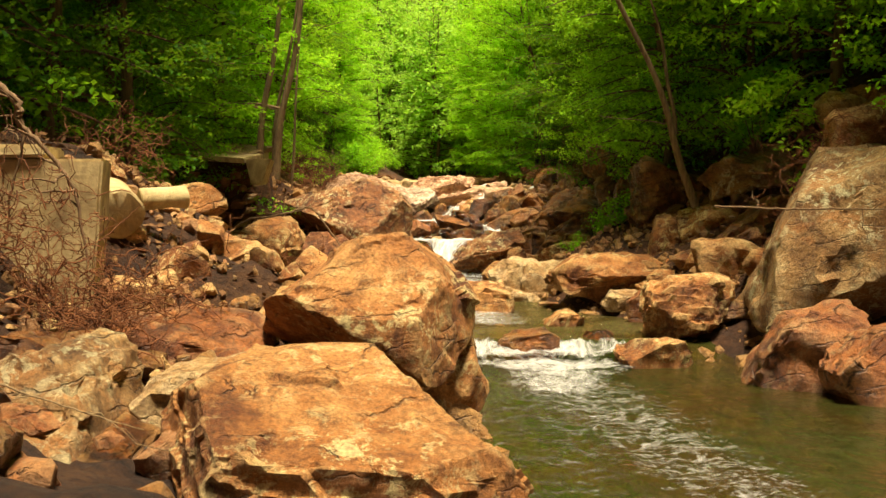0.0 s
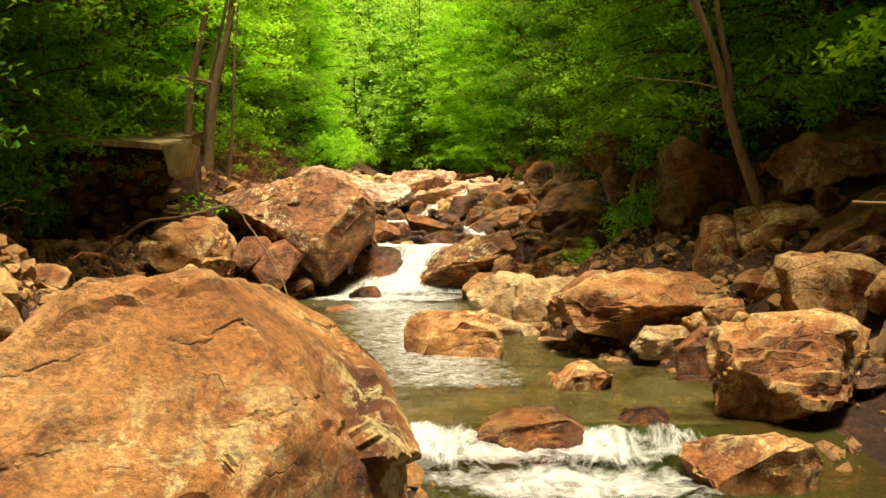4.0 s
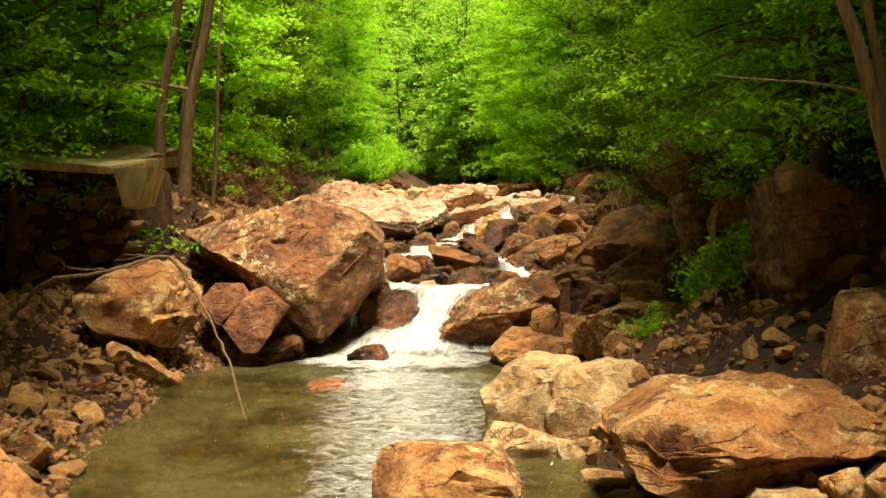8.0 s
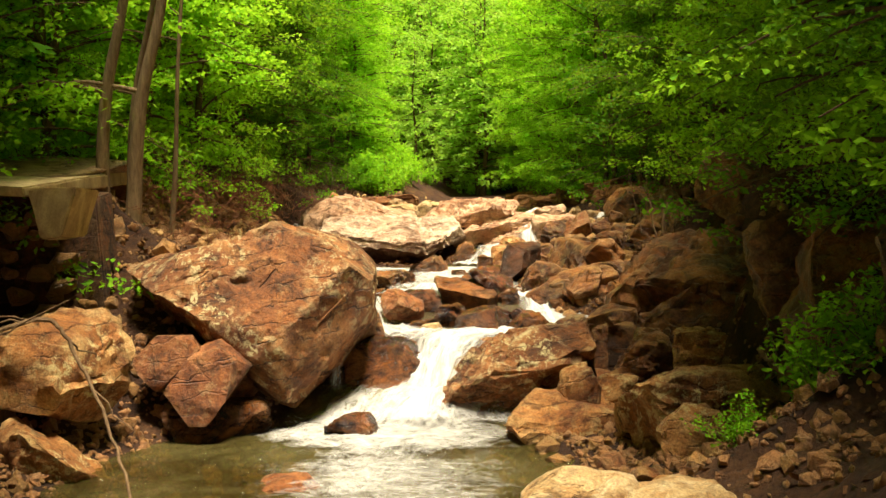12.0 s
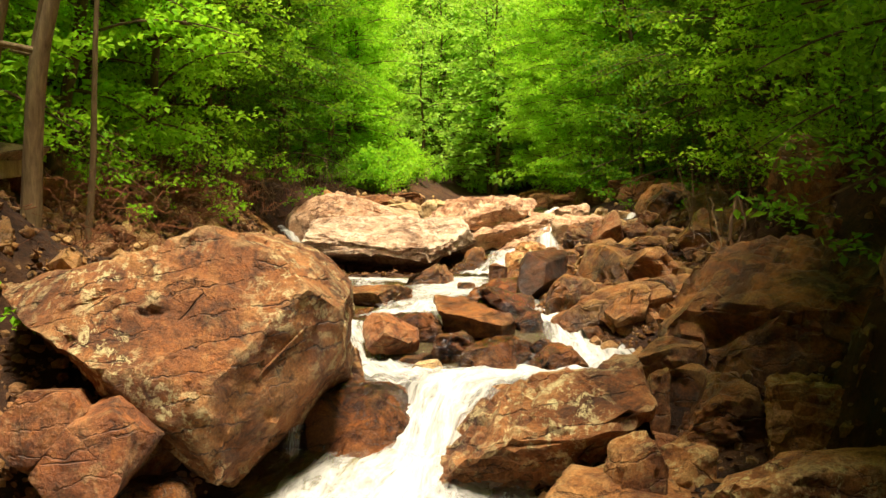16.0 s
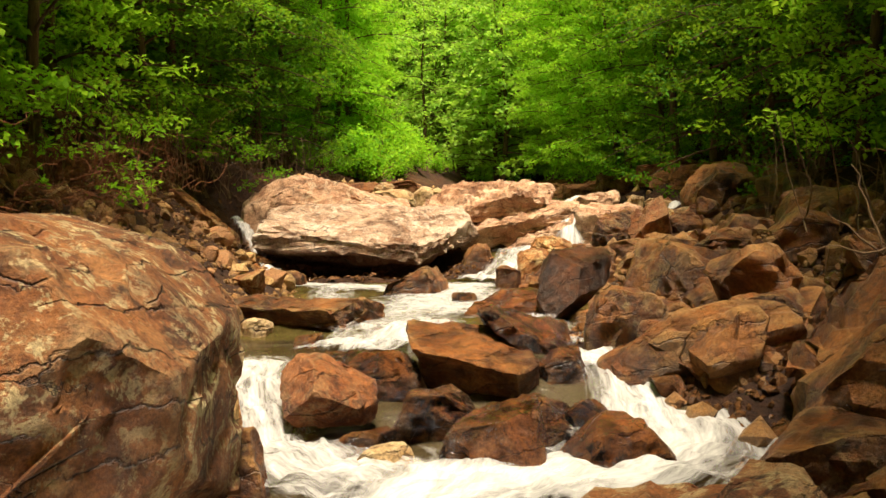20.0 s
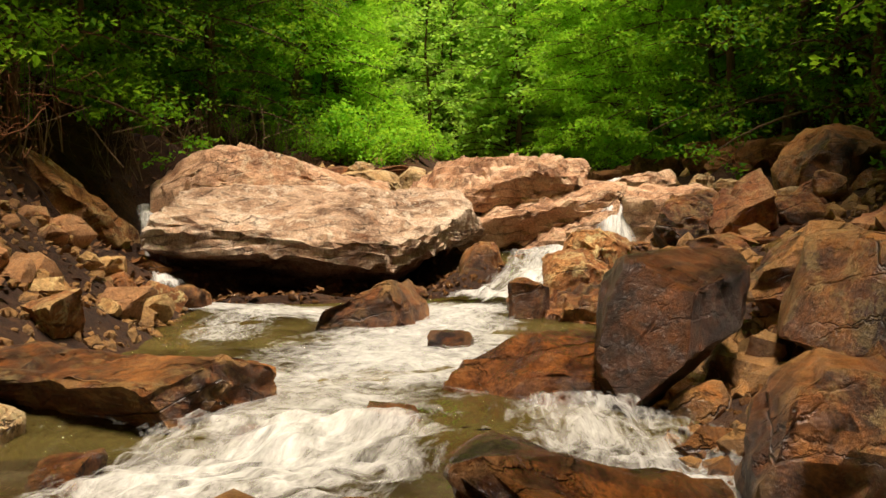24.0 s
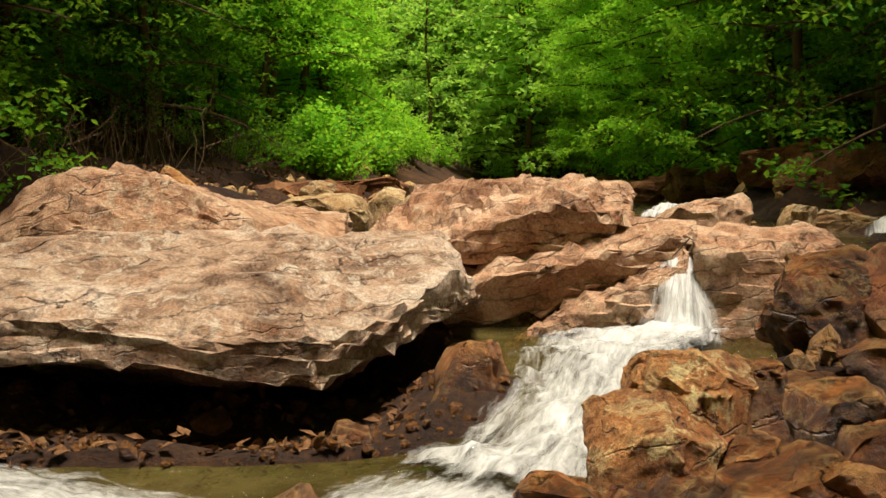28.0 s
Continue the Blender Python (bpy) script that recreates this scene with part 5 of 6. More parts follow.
boulder((1.5, 40.35, 2.72), 1.75, 0.8, [(160,0.72),(118,0.42),(84,0.34),(-100,0.4)], M_DARK, "long dark layered rock at the edge of the rapids", 0.9, 303, 5, 0.8, bed=1.6, terrace=0.12)
boulder((3.05, 23.3, 1.42), 0.75, 0.4, (), M_ROCK, "flat tan rock in front of the bush", 0.6, 301, 4, 0.7)
boulder((2.55, 23.1, 1.3), 0.55, 0.42, (), M_ROCK, "angular tan rock in front of the bush", 0.5, 302, 4, 0.7)
boulder((2.2, 19.7, 0.97), 1.0, 0.26, (), M_ROCK, "flat brown rock awash in the pool", 0.5, 300, 4, 0.6)
boulder((4.6, 16.2, 1.75), 1.2, 1.1, (), M_ROCK, "broken tan rock above the water", 1.0, 295, 4)
boulder((5.4, 17.2, 2.4), 1.2, 1.2, (), M_RED, "rust brown rock under the ledge", 1.1, 296, 4)
boulder((4.2, 19.2, 2.3), 0.5, 0.95, [(75, 0.45), (110, 0.45), (-90, 0.5)], M_ROCK, "upright pointed rust brown rock", 0.5, 285, 4, tilt=(0, 10))
boulder((4.95, 19.1, 2.4), 0.95, 1.1, [(100, 0.5), (60, 0.55), (140, 0.5)], M_ROCK, "tall broken tan rock on the bank", 0.9, 286, 4)
boulder((4.4, 20.6, 2.0), 1.2, 0.5, [(90, 0.2), (-90, 0.25)], M_RED, "rust red slab above the shore", 0.8, 287, 4)
# rock faces in the dark stone: the bank's shade put into their colour
boulder((5.4, 25.4, 2.5), 1.9, 2.4, (), M_DARK, "brown rock face on the bank, its shade put into the colour", 1.6, 288, 5, bed=1.6)
boulder((5.2, 22.4, 2.9), 1.8, 1.9, (), M_DARK, "brown rock face on the bank, its shade put into the colour", 1.5, 289, 5, bed=1.6)
boulder((5.2, 27.6, 2.7), 2.0, 2.4, (), M_DARK, "brown rock face on the bank, its shade put into the colour", 1.8, 290, 5, bed=1.6)
boulder((6.6, 14.9, 3.9), 1.6, 1.5, (), M_ROCK, "rust brown rock high on the bank", 1.4, 291, 4, rest=False)
boulder((7.3, 14.6, 4.9), 1.2, 1.0, (), M_ROCK, "rust brown rock high on the bank", 1.0, 292, 4, rest=False)
boulder((6.3, 16.4, 4.5), 0.7, 0.5, (), M_PALE, "pale rock caught in the roots of the bank", 0.6, 293, 4, rest=False)

def tube(path, radii, sides=7):
    path = np.array(path, float)
    t = np.gradient(path, axis=0)
    t /= np.maximum(np.linalg.norm(t, axis=1), 1e-9)[:, None]
    ref = np.where(np.abs(t[:, 2:3]) > 0.9, [[1.0, 0, 0]], [[0, 0, 1.0]])
    a = np.cross(t, ref)
    a /= np.maximum(np.linalg.norm(a, axis=1), 1e-9)[:, None]
    b = np.cross(t, a)
    ang = np.linspace(0, 2 * np.pi, sides, endpoint=False)
    ring = np.cos(ang)[None, :, None] * a[:, None] + np.sin(ang)[None, :, None] * b[:, None]
    v = (path[:, None] + ring * np.array(radii)[:, None, None]).reshape(-1, 3)
    n = len(path)
    i = np.arange((n - 1) * sides)
    r, k = i // sides, i % sides
    f = np.stack([r * sides + k, r * sides + (k + 1) % sides, (r + 1) * sides + (k + 1) % sides, (r + 1) * sides + k], 1)
    return v, f


boulder((-2.3, 5.3, 1.15), 0.8, 0.7, (), M_RED, "rust red broken rock beside the flat-topped slab", 0.7, 297, 4)
boulder((-1.75, 5.2, 1.05), 0.6, 0.6, (), M_DARK, "dark broken rock beside the flat-topped slab", 0.6, 298, 4)
boulder((3.1, 29.4, 1.7), 1.1, 0.9, (), M_DARK, "dark broken rock at the foot of the outcrop", 0.9, 299, 5, bed=1.8)
boulder((3.9, 28.9, 1.7), 1.4, 1.0, (), M_ROCK, "rust brown layered rock at the foot of the outcrop", 1.1, 301, 5, bed=1.8, terrace=0.12)
boulder((2.65, 30.0, 1.9), 0.7, 0.75, (), M_DARK, "dark upright rock beside the chute", 0.6, 302, 4)
boulder((4.8, 29.2, 2.1), 1.5, 1.4, (), M_DARK, "dark layered rock at the foot of the outcrop", 1.3, 303, 5, bed=1.8, terrace=0.14)
boulder((2.55, 28.6, 1.45), 0.7, 0.5, (), M_ROCK, "rust brown rock by the chute", 0.6, 304, 4)

# ---- concrete walls on the bank ----
def block(corners, mat, name, seed=0, cuts=10):
    """A thick slab between 8 corners (bottom four, top four), with chipped, uneven faces."""
    c = [Vector(p) for p in corners]
    bm = bmesh.new()
    vs = [bm.verts.new(p) for p in c]
    for q in ((3, 2, 1, 0), (4, 5, 6, 7), (0, 1, 5, 4), (1, 2, 6, 5), (2, 3, 7, 6), (3, 0, 4, 7)):
        bm.faces.new([vs[k] for k in q])
    bmesh.ops.bevel(bm, geom=list(bm.edges), offset=0.025, segments=2, affect="EDGES")
    bmesh.ops.subdivide_edges(bm, edges=[e for e in bm.edges if e.calc_length() > 0.3], cuts=cuts, use_grid_fill=True)
    for v in bm.verts:
        v.co += Vector((noise.noise(v.co * 2.1 + Vector((seed, 0, 0))), noise.noise(v.co * 2.3), noise.noise(v.co * 1.9))) * 0.02
    me = bpy.data.meshes.new(name)
    bm.to_mesh(me)
    bm.free()
    me.materials.append(mat)
    return me


wall_a = new("retaining_wall", None)
tagged(wall_a, "broken end of a weathered concrete retaining wall", "wall", kind="")
part("wall_body", block([(-9.0, 8.3, 1.6), (-3.25, 9.5, 1.9), (-3.3, 10.0, 1.9), (-9.2, 8.9, 1.6), (-9.0, 8.3, 3.25), (-3.12, 9.5, 3.32), (-3.2, 10.0, 3.32), (-9.2, 8.9, 3.25)], M_CONCRETE, "wall_body", 1), wall_a)
part("coping", block([(-9.1, 8.2, 3.26), (-3.6, 9.35, 3.33), (-3.7, 10.1, 3.33), (-9.3, 9.0, 3.26), (-9.1, 8.2, 3.42), (-3.6, 9.35, 3.45), (-3.7, 10.1, 3.45), (-9.3, 9.0, 3.42)], M_CONCRETE, "coping", 2), wall_a, "pale worn concrete coping")
for x, y, z, r, ln, turn, up in ((-3.35, 10.5, 2.88, 0.25, 0.62, 28, 12), (-2.95, 10.9, 2.98, 0.12, 0.5, -62, 4)):
    u = np.array([-0.5, -0.5, -0.47, -0.2, 0.15, 0.47, 0.5, 0.5]) * ln
    v, f = tube(np.stack([0 * u, u, 0 * u], 1) + [[0, -1e-3, 0]] + [[0, 1e-4 * k, 0] for k in range(8)], np.array([0.001, 0.9, 1, 1.02, 0.98, 1, 0.9, 0.001]) * r, 28)
    v += 0.018 * np.stack([fbm(v * 4, 3, 5), fbm(v * 4, 3, 6), fbm(v * 4, 3, 7)], 1)
    drum = new("concrete_drum", mesh_from("concrete_drum", v, f, M_CONCRETE, sharp=35))
    drum.matrix_world = pose(x, y, z, up, 0, turn)
    tagged(drum, "pale round broken concrete drum lying against the wall", "rubble", "broken concrete by the wall")
wall_b = new("concrete_abutment", None)
tagged(wall_b, "old concrete abutment with an earth-covered slab on top", "wall")
part("wall_end", block([(-5.12, 27.6, 3.7), (-4.82, 27.6, 3.74), (-4.8, 28.4, 3.74), (-5.12, 28.4, 3.7), (-5.24, 27.5, 4.38), (-4.56, 27.5, 4.38), (-4.6, 28.4, 4.38), (-5.24, 28.4, 4.38)], M_CONCRETE, "wall_end", 3), wall_b, "pale concrete end face")
part("deck_slab", block([(-11.5, 27.0, 4.7), (-5.26, 27.5, 4.27), (-5.26, 31.4, 4.6), (-11.5, 31.4, 4.9), (-11.5, 27.0, 4.84), (-5.26, 27.45, 4.4), (-5.26, 31.4, 4.86), (-11.5, 31.4, 5.3)], M_CONCRETE, "deck_slab", 4), wall_b)
M_SAND = rock_material("sandy_earth", (0.16, 0.09, 0.035), (0.34, 0.22, 0.09), (0.44, 0.31, 0.15), (0.3, 0.2, 0.1), 0.4, 0.95, 0.1)
part("earth_cover", block([(-11.5, 28.2, 4.9), (-5.5, 28.6, 4.48), (-5.3, 31.6, 4.8), (-11.5, 31.6, 5.2), (-11.5, 28.4, 5.02), (-5.6, 28.8, 4.56), (-5.0, 31.4, 5.0), (-11.5, 31.4, 5.44)], M_SAND, "earth_cover", 5), wall_b, "sandy earth and leaves on the slab")
# back wall of the hollow: its dark colour stands in for shade
part("back_wall", block([(-11.5, 29.2, 1.6), (-4.7, 29.0, 1.6), (-4.7, 29.6, 1.6), (-11.5, 29.8, 1.6), (-11.5, 29.2, 4.7), (-4.9, 29.0, 4.3), (-4.9, 29.6, 4.4), (-11.5, 29.8, 4.8)], M_RUBBLE_SHADED, "back_wall", 6), wall_b, "rubble wall under the slab, the shade of the hollow put into its colour")
arng = np.random.default_rng(33)
for k in range(70):
    sz = arng.uniform(0.12, 0.34)
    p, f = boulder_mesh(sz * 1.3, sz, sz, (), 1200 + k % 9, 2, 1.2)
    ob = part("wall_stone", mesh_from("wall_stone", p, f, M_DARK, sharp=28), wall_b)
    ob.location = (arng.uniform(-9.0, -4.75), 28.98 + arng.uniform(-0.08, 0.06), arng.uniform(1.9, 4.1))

# ---- trees ----
def merge(pieces):
    vs, fs, n = [], [], 0
    for v, f in pieces:
        vs.append(v)
        fs.append(f + n)
        n += len(v)
    return np.concatenate(vs), np.concatenate(fs)


def leaves(centres, size, rng, droop=0.5):
    """Small folded four-cornered leaves at the given places, lying roughly level."""
    n = len(centres)
    az = rng.uniform(0, 2 * np.pi, n)
    pitch = rng.normal(-droop * 0.5, 0.45, n)
    roll = rng.normal(0, 0.5, n)
    ax = np.stack([np.cos(az) * np.cos(pitch), np.sin(az) * np.cos(pitch), np.sin(pitch)], 1)
    side = np.stack([-np.sin(az), np.cos(az), 0 * az], 1)
    up = np.cross(ax, side)
    side = side * np.cos(roll)[:, None] + up * np.sin(roll)[:, None]
    up = np.cross(ax, side)
    s = size * rng.uniform(0.6, 1.35, n)[:, None]
    v = np.stack([centres, centres + ax * s * 0.45 + side * s * 0.3 + up * s * 0.08, centres + ax * s, centres + ax * s * 0.45 - side * s * 0.3 + up * s * 0.08], 1)
    return v.reshape(-1, 3), np.arange(4 * n).reshape(-1, 4)


def tree_parts(seed, height, base, spread, count, leaf, lean=0.0, trunk_r=0.14):
    """A slender bank tree: curved trunk, many limbs, and level sprays of leaves along them."""
    rng = np.random.default_rng(seed)
    zs = np.linspace(-0.4, height, 14)
    path = np.stack([lean * (zs / height) ** 2 * height + 0.12 * np.sin(zs * 0.9 + seed), 0.12 * np.cos(zs * 0.7 + seed * 2), zs], 1)
    path[:2, :2] = path[1:2, :2]
    wood = [tube(path, trunk_r * (1.05 - zs / height * 0.9) * np.where(zs < 0.1, 1.5, 1.0), 8)]
    spots = []
    limbs = 34
    for k in range(limbs):
        f = (k + rng.uniform(0, 1)) / limbs
        z0 = base + (height * 0.98 - base) * f
        root = np.array([np.interp(z0, zs, path[:, 0]), np.interp(z0, zs, path[:, 1]), z0])
        az = k * 2.4 + rng.uniform(-0.4, 0.4)
        reach = spread * (0.4 + 0.65 * math.sin(math.pi * (0.22 + 0.74 * f))) * rng.uniform(0.6, 1.15)
        rise = rng.uniform(-0.15, 0.6) + 0.6 * f
        ss = np.linspace(0, 1, 8)
        limb = root + np.stack([np.cos(az + 0.3 * ss) * reach * ss, np.sin(az + 0.3 * ss) * reach * ss, reach * (rise * ss - 0.35 * ss ** 2)], 1)
        wood.append(tube(limb, 0.03 * (1.1 - ss) * (1.2 - 0.7 * f) * (trunk_r / 0.14) + 0.006, 5))
        sprays = max(4, int(reach * 4.5))
        for q in range(sprays):
            u = rng.uniform(0.22, 1.05)
            c = np.array([np.interp(u, ss, limb[:, j]) for j in range(3)]) + rng.normal(size=3) * [0.35, 0.35, 0.24]
            spots.append(np.r_[c, rng.uniform(0.22, 0.55)])
    spots = np.array(spots)
    pick = rng.integers(0, len(spots), count)
    r = spots[pick, 3]
    ang, rad = rng.uniform(0, 2 * np.pi, count), np.sqrt(rng.uniform(0, 1, count))
    c = spots[pick, :3] + np.stack([np.cos(ang) * rad * r, np.sin(ang) * rad * r, rng.normal(0, 0.06, count) - 0.12 * rad ** 2], 1)
    return merge(wood), leaves(c, leaf, rng)


KINDS = []   # 0-2 bank trees (1-2 in lit leaf colour), 3-8 in shaded leaf colour: 3-4 low leafy ones, 5-7 woods behind, 8 tall canopy added for shade; 9 low bough tree
for n, (h, base, spread, count, leaf, mat) in enumerate([(11, 1.0, 2.9, 13000, 0.115, M_LEAF), (12, 0.7, 2.8, 14000, 0.125, M_LEAF_LIT), (9.5, 0.3, 2.6, 12500, 0.125, M_LEAF_LIT),
                                                         (10, 0.9, 3.2, 12000, 0.11, M_LEAF_SHADED), (8, 0.4, 2.6, 9000, 0.11, M_LEAF_SHADED),
                                                         (13, 1.2, 3.4, 5500, 0.2, M_LEAF_SHADED), (11, 0.7, 3.3, 5500, 0.2, M_LEAF_SHADED), (7, 0.2, 2.7, 5000, 0.17, M_LEAF_SHADED),
                                                         (17, 6.0, 4.6, 4200, 0.32, M_LEAF_SHADED), (6.5, 0.5, 2.5, 9000, 0.09, M_LEAF)]):
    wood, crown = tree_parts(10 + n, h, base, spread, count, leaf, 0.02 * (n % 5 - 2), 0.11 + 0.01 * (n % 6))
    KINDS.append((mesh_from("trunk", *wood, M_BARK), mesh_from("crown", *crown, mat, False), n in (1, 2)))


def tree(x, y, kind, scale, turn, lean=(0, 0), z=None, group="trees of the valley"):
    ob = new("tree", None)
    trunk, crown, light = KINDS[kind]
    part("trunk", trunk, ob)
    tagged(part("crown", crown, ob), kind="stuff")
    ob.matrix_world = pose(x, y, (lz(x, y) if z is None else z) - 0.1, lean[0], lean[1], turn) @ Matrix.Diagonal((scale, scale, scale, 1))
    words = "slender bank tree with sunlit yellow-green put into its leaf colour" if light else "slender woodland tree with green leaves, darkened for shade in some kinds"
    return tagged(ob, words, "tree", group)


rng = np.random.default_rng(7)


def shore(y, side):
    return min(float(np.interp(y, EDGE_Y, EDGE_L)), -3.2) if side < 0 else float(np.interp(y, EDGE_Y, EDGE_R))


# the line of trunks on each bank
TREES_L = ((2, -6.8), (12, -7.0), (20, -6.8), (26, -8.6), (30, -7.4), (33, -6.0), (40, -6.6), (46, -7.8), (55, -8.2), (65, -7.4), (72, -7.6), (85, -10.5), (100, -13.5))
TREES_R = ((2, 8.6), (12, 8.4), (18, 6.8), (24, 6.2), (30, 6.8), (36, 6.8), (45, 7.4), (52, 7.0), (58, 6.0), (64, 4.4), (72, 3.6), (85, 3.4), (100, 3.6))


def bank_line(y, side):
    row = TREES_L if side < 0 else TREES_R
    return float(np.interp(y, [q[0] for q in row], [q[1] for q in row]))


for side in (-1, 1):
    # front row, its crowns leaning over the stream
    y = 11.0
    while y < 96:
        near = y < (31 if side < 0 else 30)
        # leaf tone by place: shaded kinds on dark stretches, lit kinds elsewhere
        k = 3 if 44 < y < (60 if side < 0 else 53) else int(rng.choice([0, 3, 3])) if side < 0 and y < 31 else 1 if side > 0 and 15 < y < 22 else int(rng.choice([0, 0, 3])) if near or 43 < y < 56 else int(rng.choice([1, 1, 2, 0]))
        tree(bank_line(y, side) + side * rng.uniform(-0.5, 0.6), y, k, rng.uniform(0.85, 1.15), rng.uniform(0, 360), (rng.uniform(-4, 4), -side * rng.uniform(0, 6)))
        y += rng.uniform(1.8, 2.7)
    # second row, taller, closing the gaps
    y = 12.0
    while y < 96:
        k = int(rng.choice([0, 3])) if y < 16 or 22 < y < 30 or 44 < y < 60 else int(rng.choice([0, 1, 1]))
        tree(bank_line(y, side) + side * rng.uniform(2.2, 3.6), y, k, rng.uniform(1.15, 1.45), rng.uniform(0, 360), (rng.uniform(-3, 3), -side * rng.uniform(0, 4)))
        y += rng.uniform(2.2, 3.2)
    # woods behind them
    for first, off, step, kinds in ((6.0, 5.6, 3.2, (5, 6, 7)), (5.0, 9.0, 3.6, (8, 5, 6)), (4.0, 14.0, 5.0, (8, 5))):
        y = first
        while y < 92:
            tree(bank_line(y, side) + side * (off + rng.uniform(0, 1.8)), y, int(rng.choice(kinds)), rng.uniform(1.0, 1.3), rng.uniform(0, 360), (rng.uniform(-3, 3), rng.uniform(-3, 3)))
            y += step * rng.uniform(0.8, 1.2)
# tall trees added to shade the lower banks, their crowns kept high above the view
for side in (-1, 1):
    for first, last, near in (((3.0, 13.0, 4.0), (13.0, 20.0, 0.6), (20.0, 27.5, -1.2), (45.0, 58.0, 2.2), (43.5, 56.0, 0.0)) if side < 0 else ((3.0, 12.0, 6.5), (21.5, 28.0, 0.4), (35.0, 39.0, 0.6), (46.0, 60.0, 2.6))):
        y = first
        while y < last:
            tree(bank_line(y, side) + side * (near + rng.uniform(0, 1.6)), y, 8, rng.uniform(0.85, 1.05), rng.uniform(0, 360), (0, -side * rng.uniform(-2, 3)))
            y += 3.4 * rng.uniform(0.8, 1.2)
# dark-leaved trees added for deep shade over the right bank below the falls
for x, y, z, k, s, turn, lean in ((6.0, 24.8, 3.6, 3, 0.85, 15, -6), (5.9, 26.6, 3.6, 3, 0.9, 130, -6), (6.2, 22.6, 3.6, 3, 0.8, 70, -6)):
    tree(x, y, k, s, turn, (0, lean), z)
# low boughs over the banks
for x, y, z, s, turn, lean in ((5.2, 23.2, 3.7, 0.95, 20, -8), (6.0, 25.6, 4.0, 0.95, 140, -6), (6.4, 21.0, 3.6, 0.9, 250, -4), (5.9, 27.2, 3.9, 0.85, 60, -7), (-6.8, 31.4, 4.4, 0.9, 90, 6)):
    tree(x, y, 9, s, turn, (0, lean), z)
# the slope that closes the valley, woods too many to count
FAR = [tree_parts(30 + n, h, base, spread, 3000, leaf, 0.0, 0.14) for n, (h, base, spread, leaf) in enumerate(((12, 0.8, 3.2, 0.28), (10, 0.5, 2.8, 0.28), (13, 0.5, 2.4, 0.26)))]
far_wood, far_leaf = [], []
for n in range(175):
    y = 88 + 100 * ((n + rng.uniform()) / 150) ** 1.25
    x = rng.uniform(-1, 1) * (10 + (y - 80) * 0.26) - 4.0 - (y - 88) * 0.04
    if n >= 150:   # a denser stand at the foot of the slope
        x, y = rng.uniform(-13, -1), rng.uniform(98, 111)
    size, c, si = rng.uniform(0.75, 1.35), math.cos(n * 2.1), math.sin(n * 2.1)
    turn = np.array([[c, -si, 0], [si, c, 0], [0, 0, 1]]) * size
    for (v, f), out in zip(FAR[n % 3], (far_wood, far_leaf)):
        out.append((v @ turn.T + [x, y, lz(x, y) - 0.1], f))
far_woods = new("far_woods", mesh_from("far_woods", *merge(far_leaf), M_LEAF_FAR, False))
tagged(far_woods, "spring woods on the far slope, haze put into the leaf colour", "woods", kind="stuff")
tagged(part("trunks", mesh_from("trunks", *merge(far_wood), M_BARK), far_woods), kind="stuff")


def bare_tree(path, radii, label, mat, branches=(), name="tree"):
    ob = new(name, None)
    p0 = Vector(path[0])
    ob.location = p0
    pts = np.array(path, float) - np.array(path[0], float)
    s = np.linspace(0, len(pts) - 1, 4 * len(pts))
    fine = np.stack([np.interp(s, np.arange(len(pts)), pts[:, k]) for k in range(3)], 1)
    for _ in range(3):
        fine[1:-1] = (fine[:-2] + fine[1:-1] * 2 + fine[2:]) / 4
    fine[:, :2] += 0.03 * np.stack([np.sin(s * 2.3), np.cos(s * 1.7)], 1)
    trunk = part("trunk", mesh_from("trunk", *tube(fine, np.interp(s, np.arange(len(pts)), radii), 9), mat), ob)
    for bp, br in branches:
        b = np.array(bp, float) - np.array(path[0], float)
        s = np.linspace(0, len(b) - 1, 5 * len(b))
        fb = np.stack([np.interp(s, np.arange(len(b)), b[:, k]) for k in range(3)], 1)
        for _ in range(2):
            fb[1:-1] = (fb[:-2] + fb[1:-1] * 2 + fb[2:]) / 4
        fb += 0.025 * np.stack([np.sin(s * 3.1), np.cos(s * 2.7), np.sin(s * 2.1 + 1)], 1)
        part("branch", mesh_from("branch", *tube(fb, np.linspace(br, br * 0.25, len(s)), 6), mat), trunk)
    return tagged(ob, label, "tree")


bare_tree([(4.9, 19.4, 2.34), (4.77, 19.4, 3.02), (4.53, 19.4, 3.76), (4.24, 19.4, 4.83), (3.83, 19.4, 5.89), (3.36, 19.4, 6.84), (2.42, 19.4, 8.74)], [0.11, 0.085, 0.07, 0.06, 0.05, 0.045, 0.03],
          "leaning bare tree trunk with pale brown bark", M_BARK_PALE, [([(4.42, 19.4, 4.3), (4.34, 19.4, 4.93), (4.22, 19.4, 5.89), (3.94, 19.4, 6.84), (3.38, 19.4, 8.74)], 0.05), ([(4.24, 19.4, 4.49), (3.62, 19.4, 4.6), (2.98, 19.4, 4.7)], 0.014)])
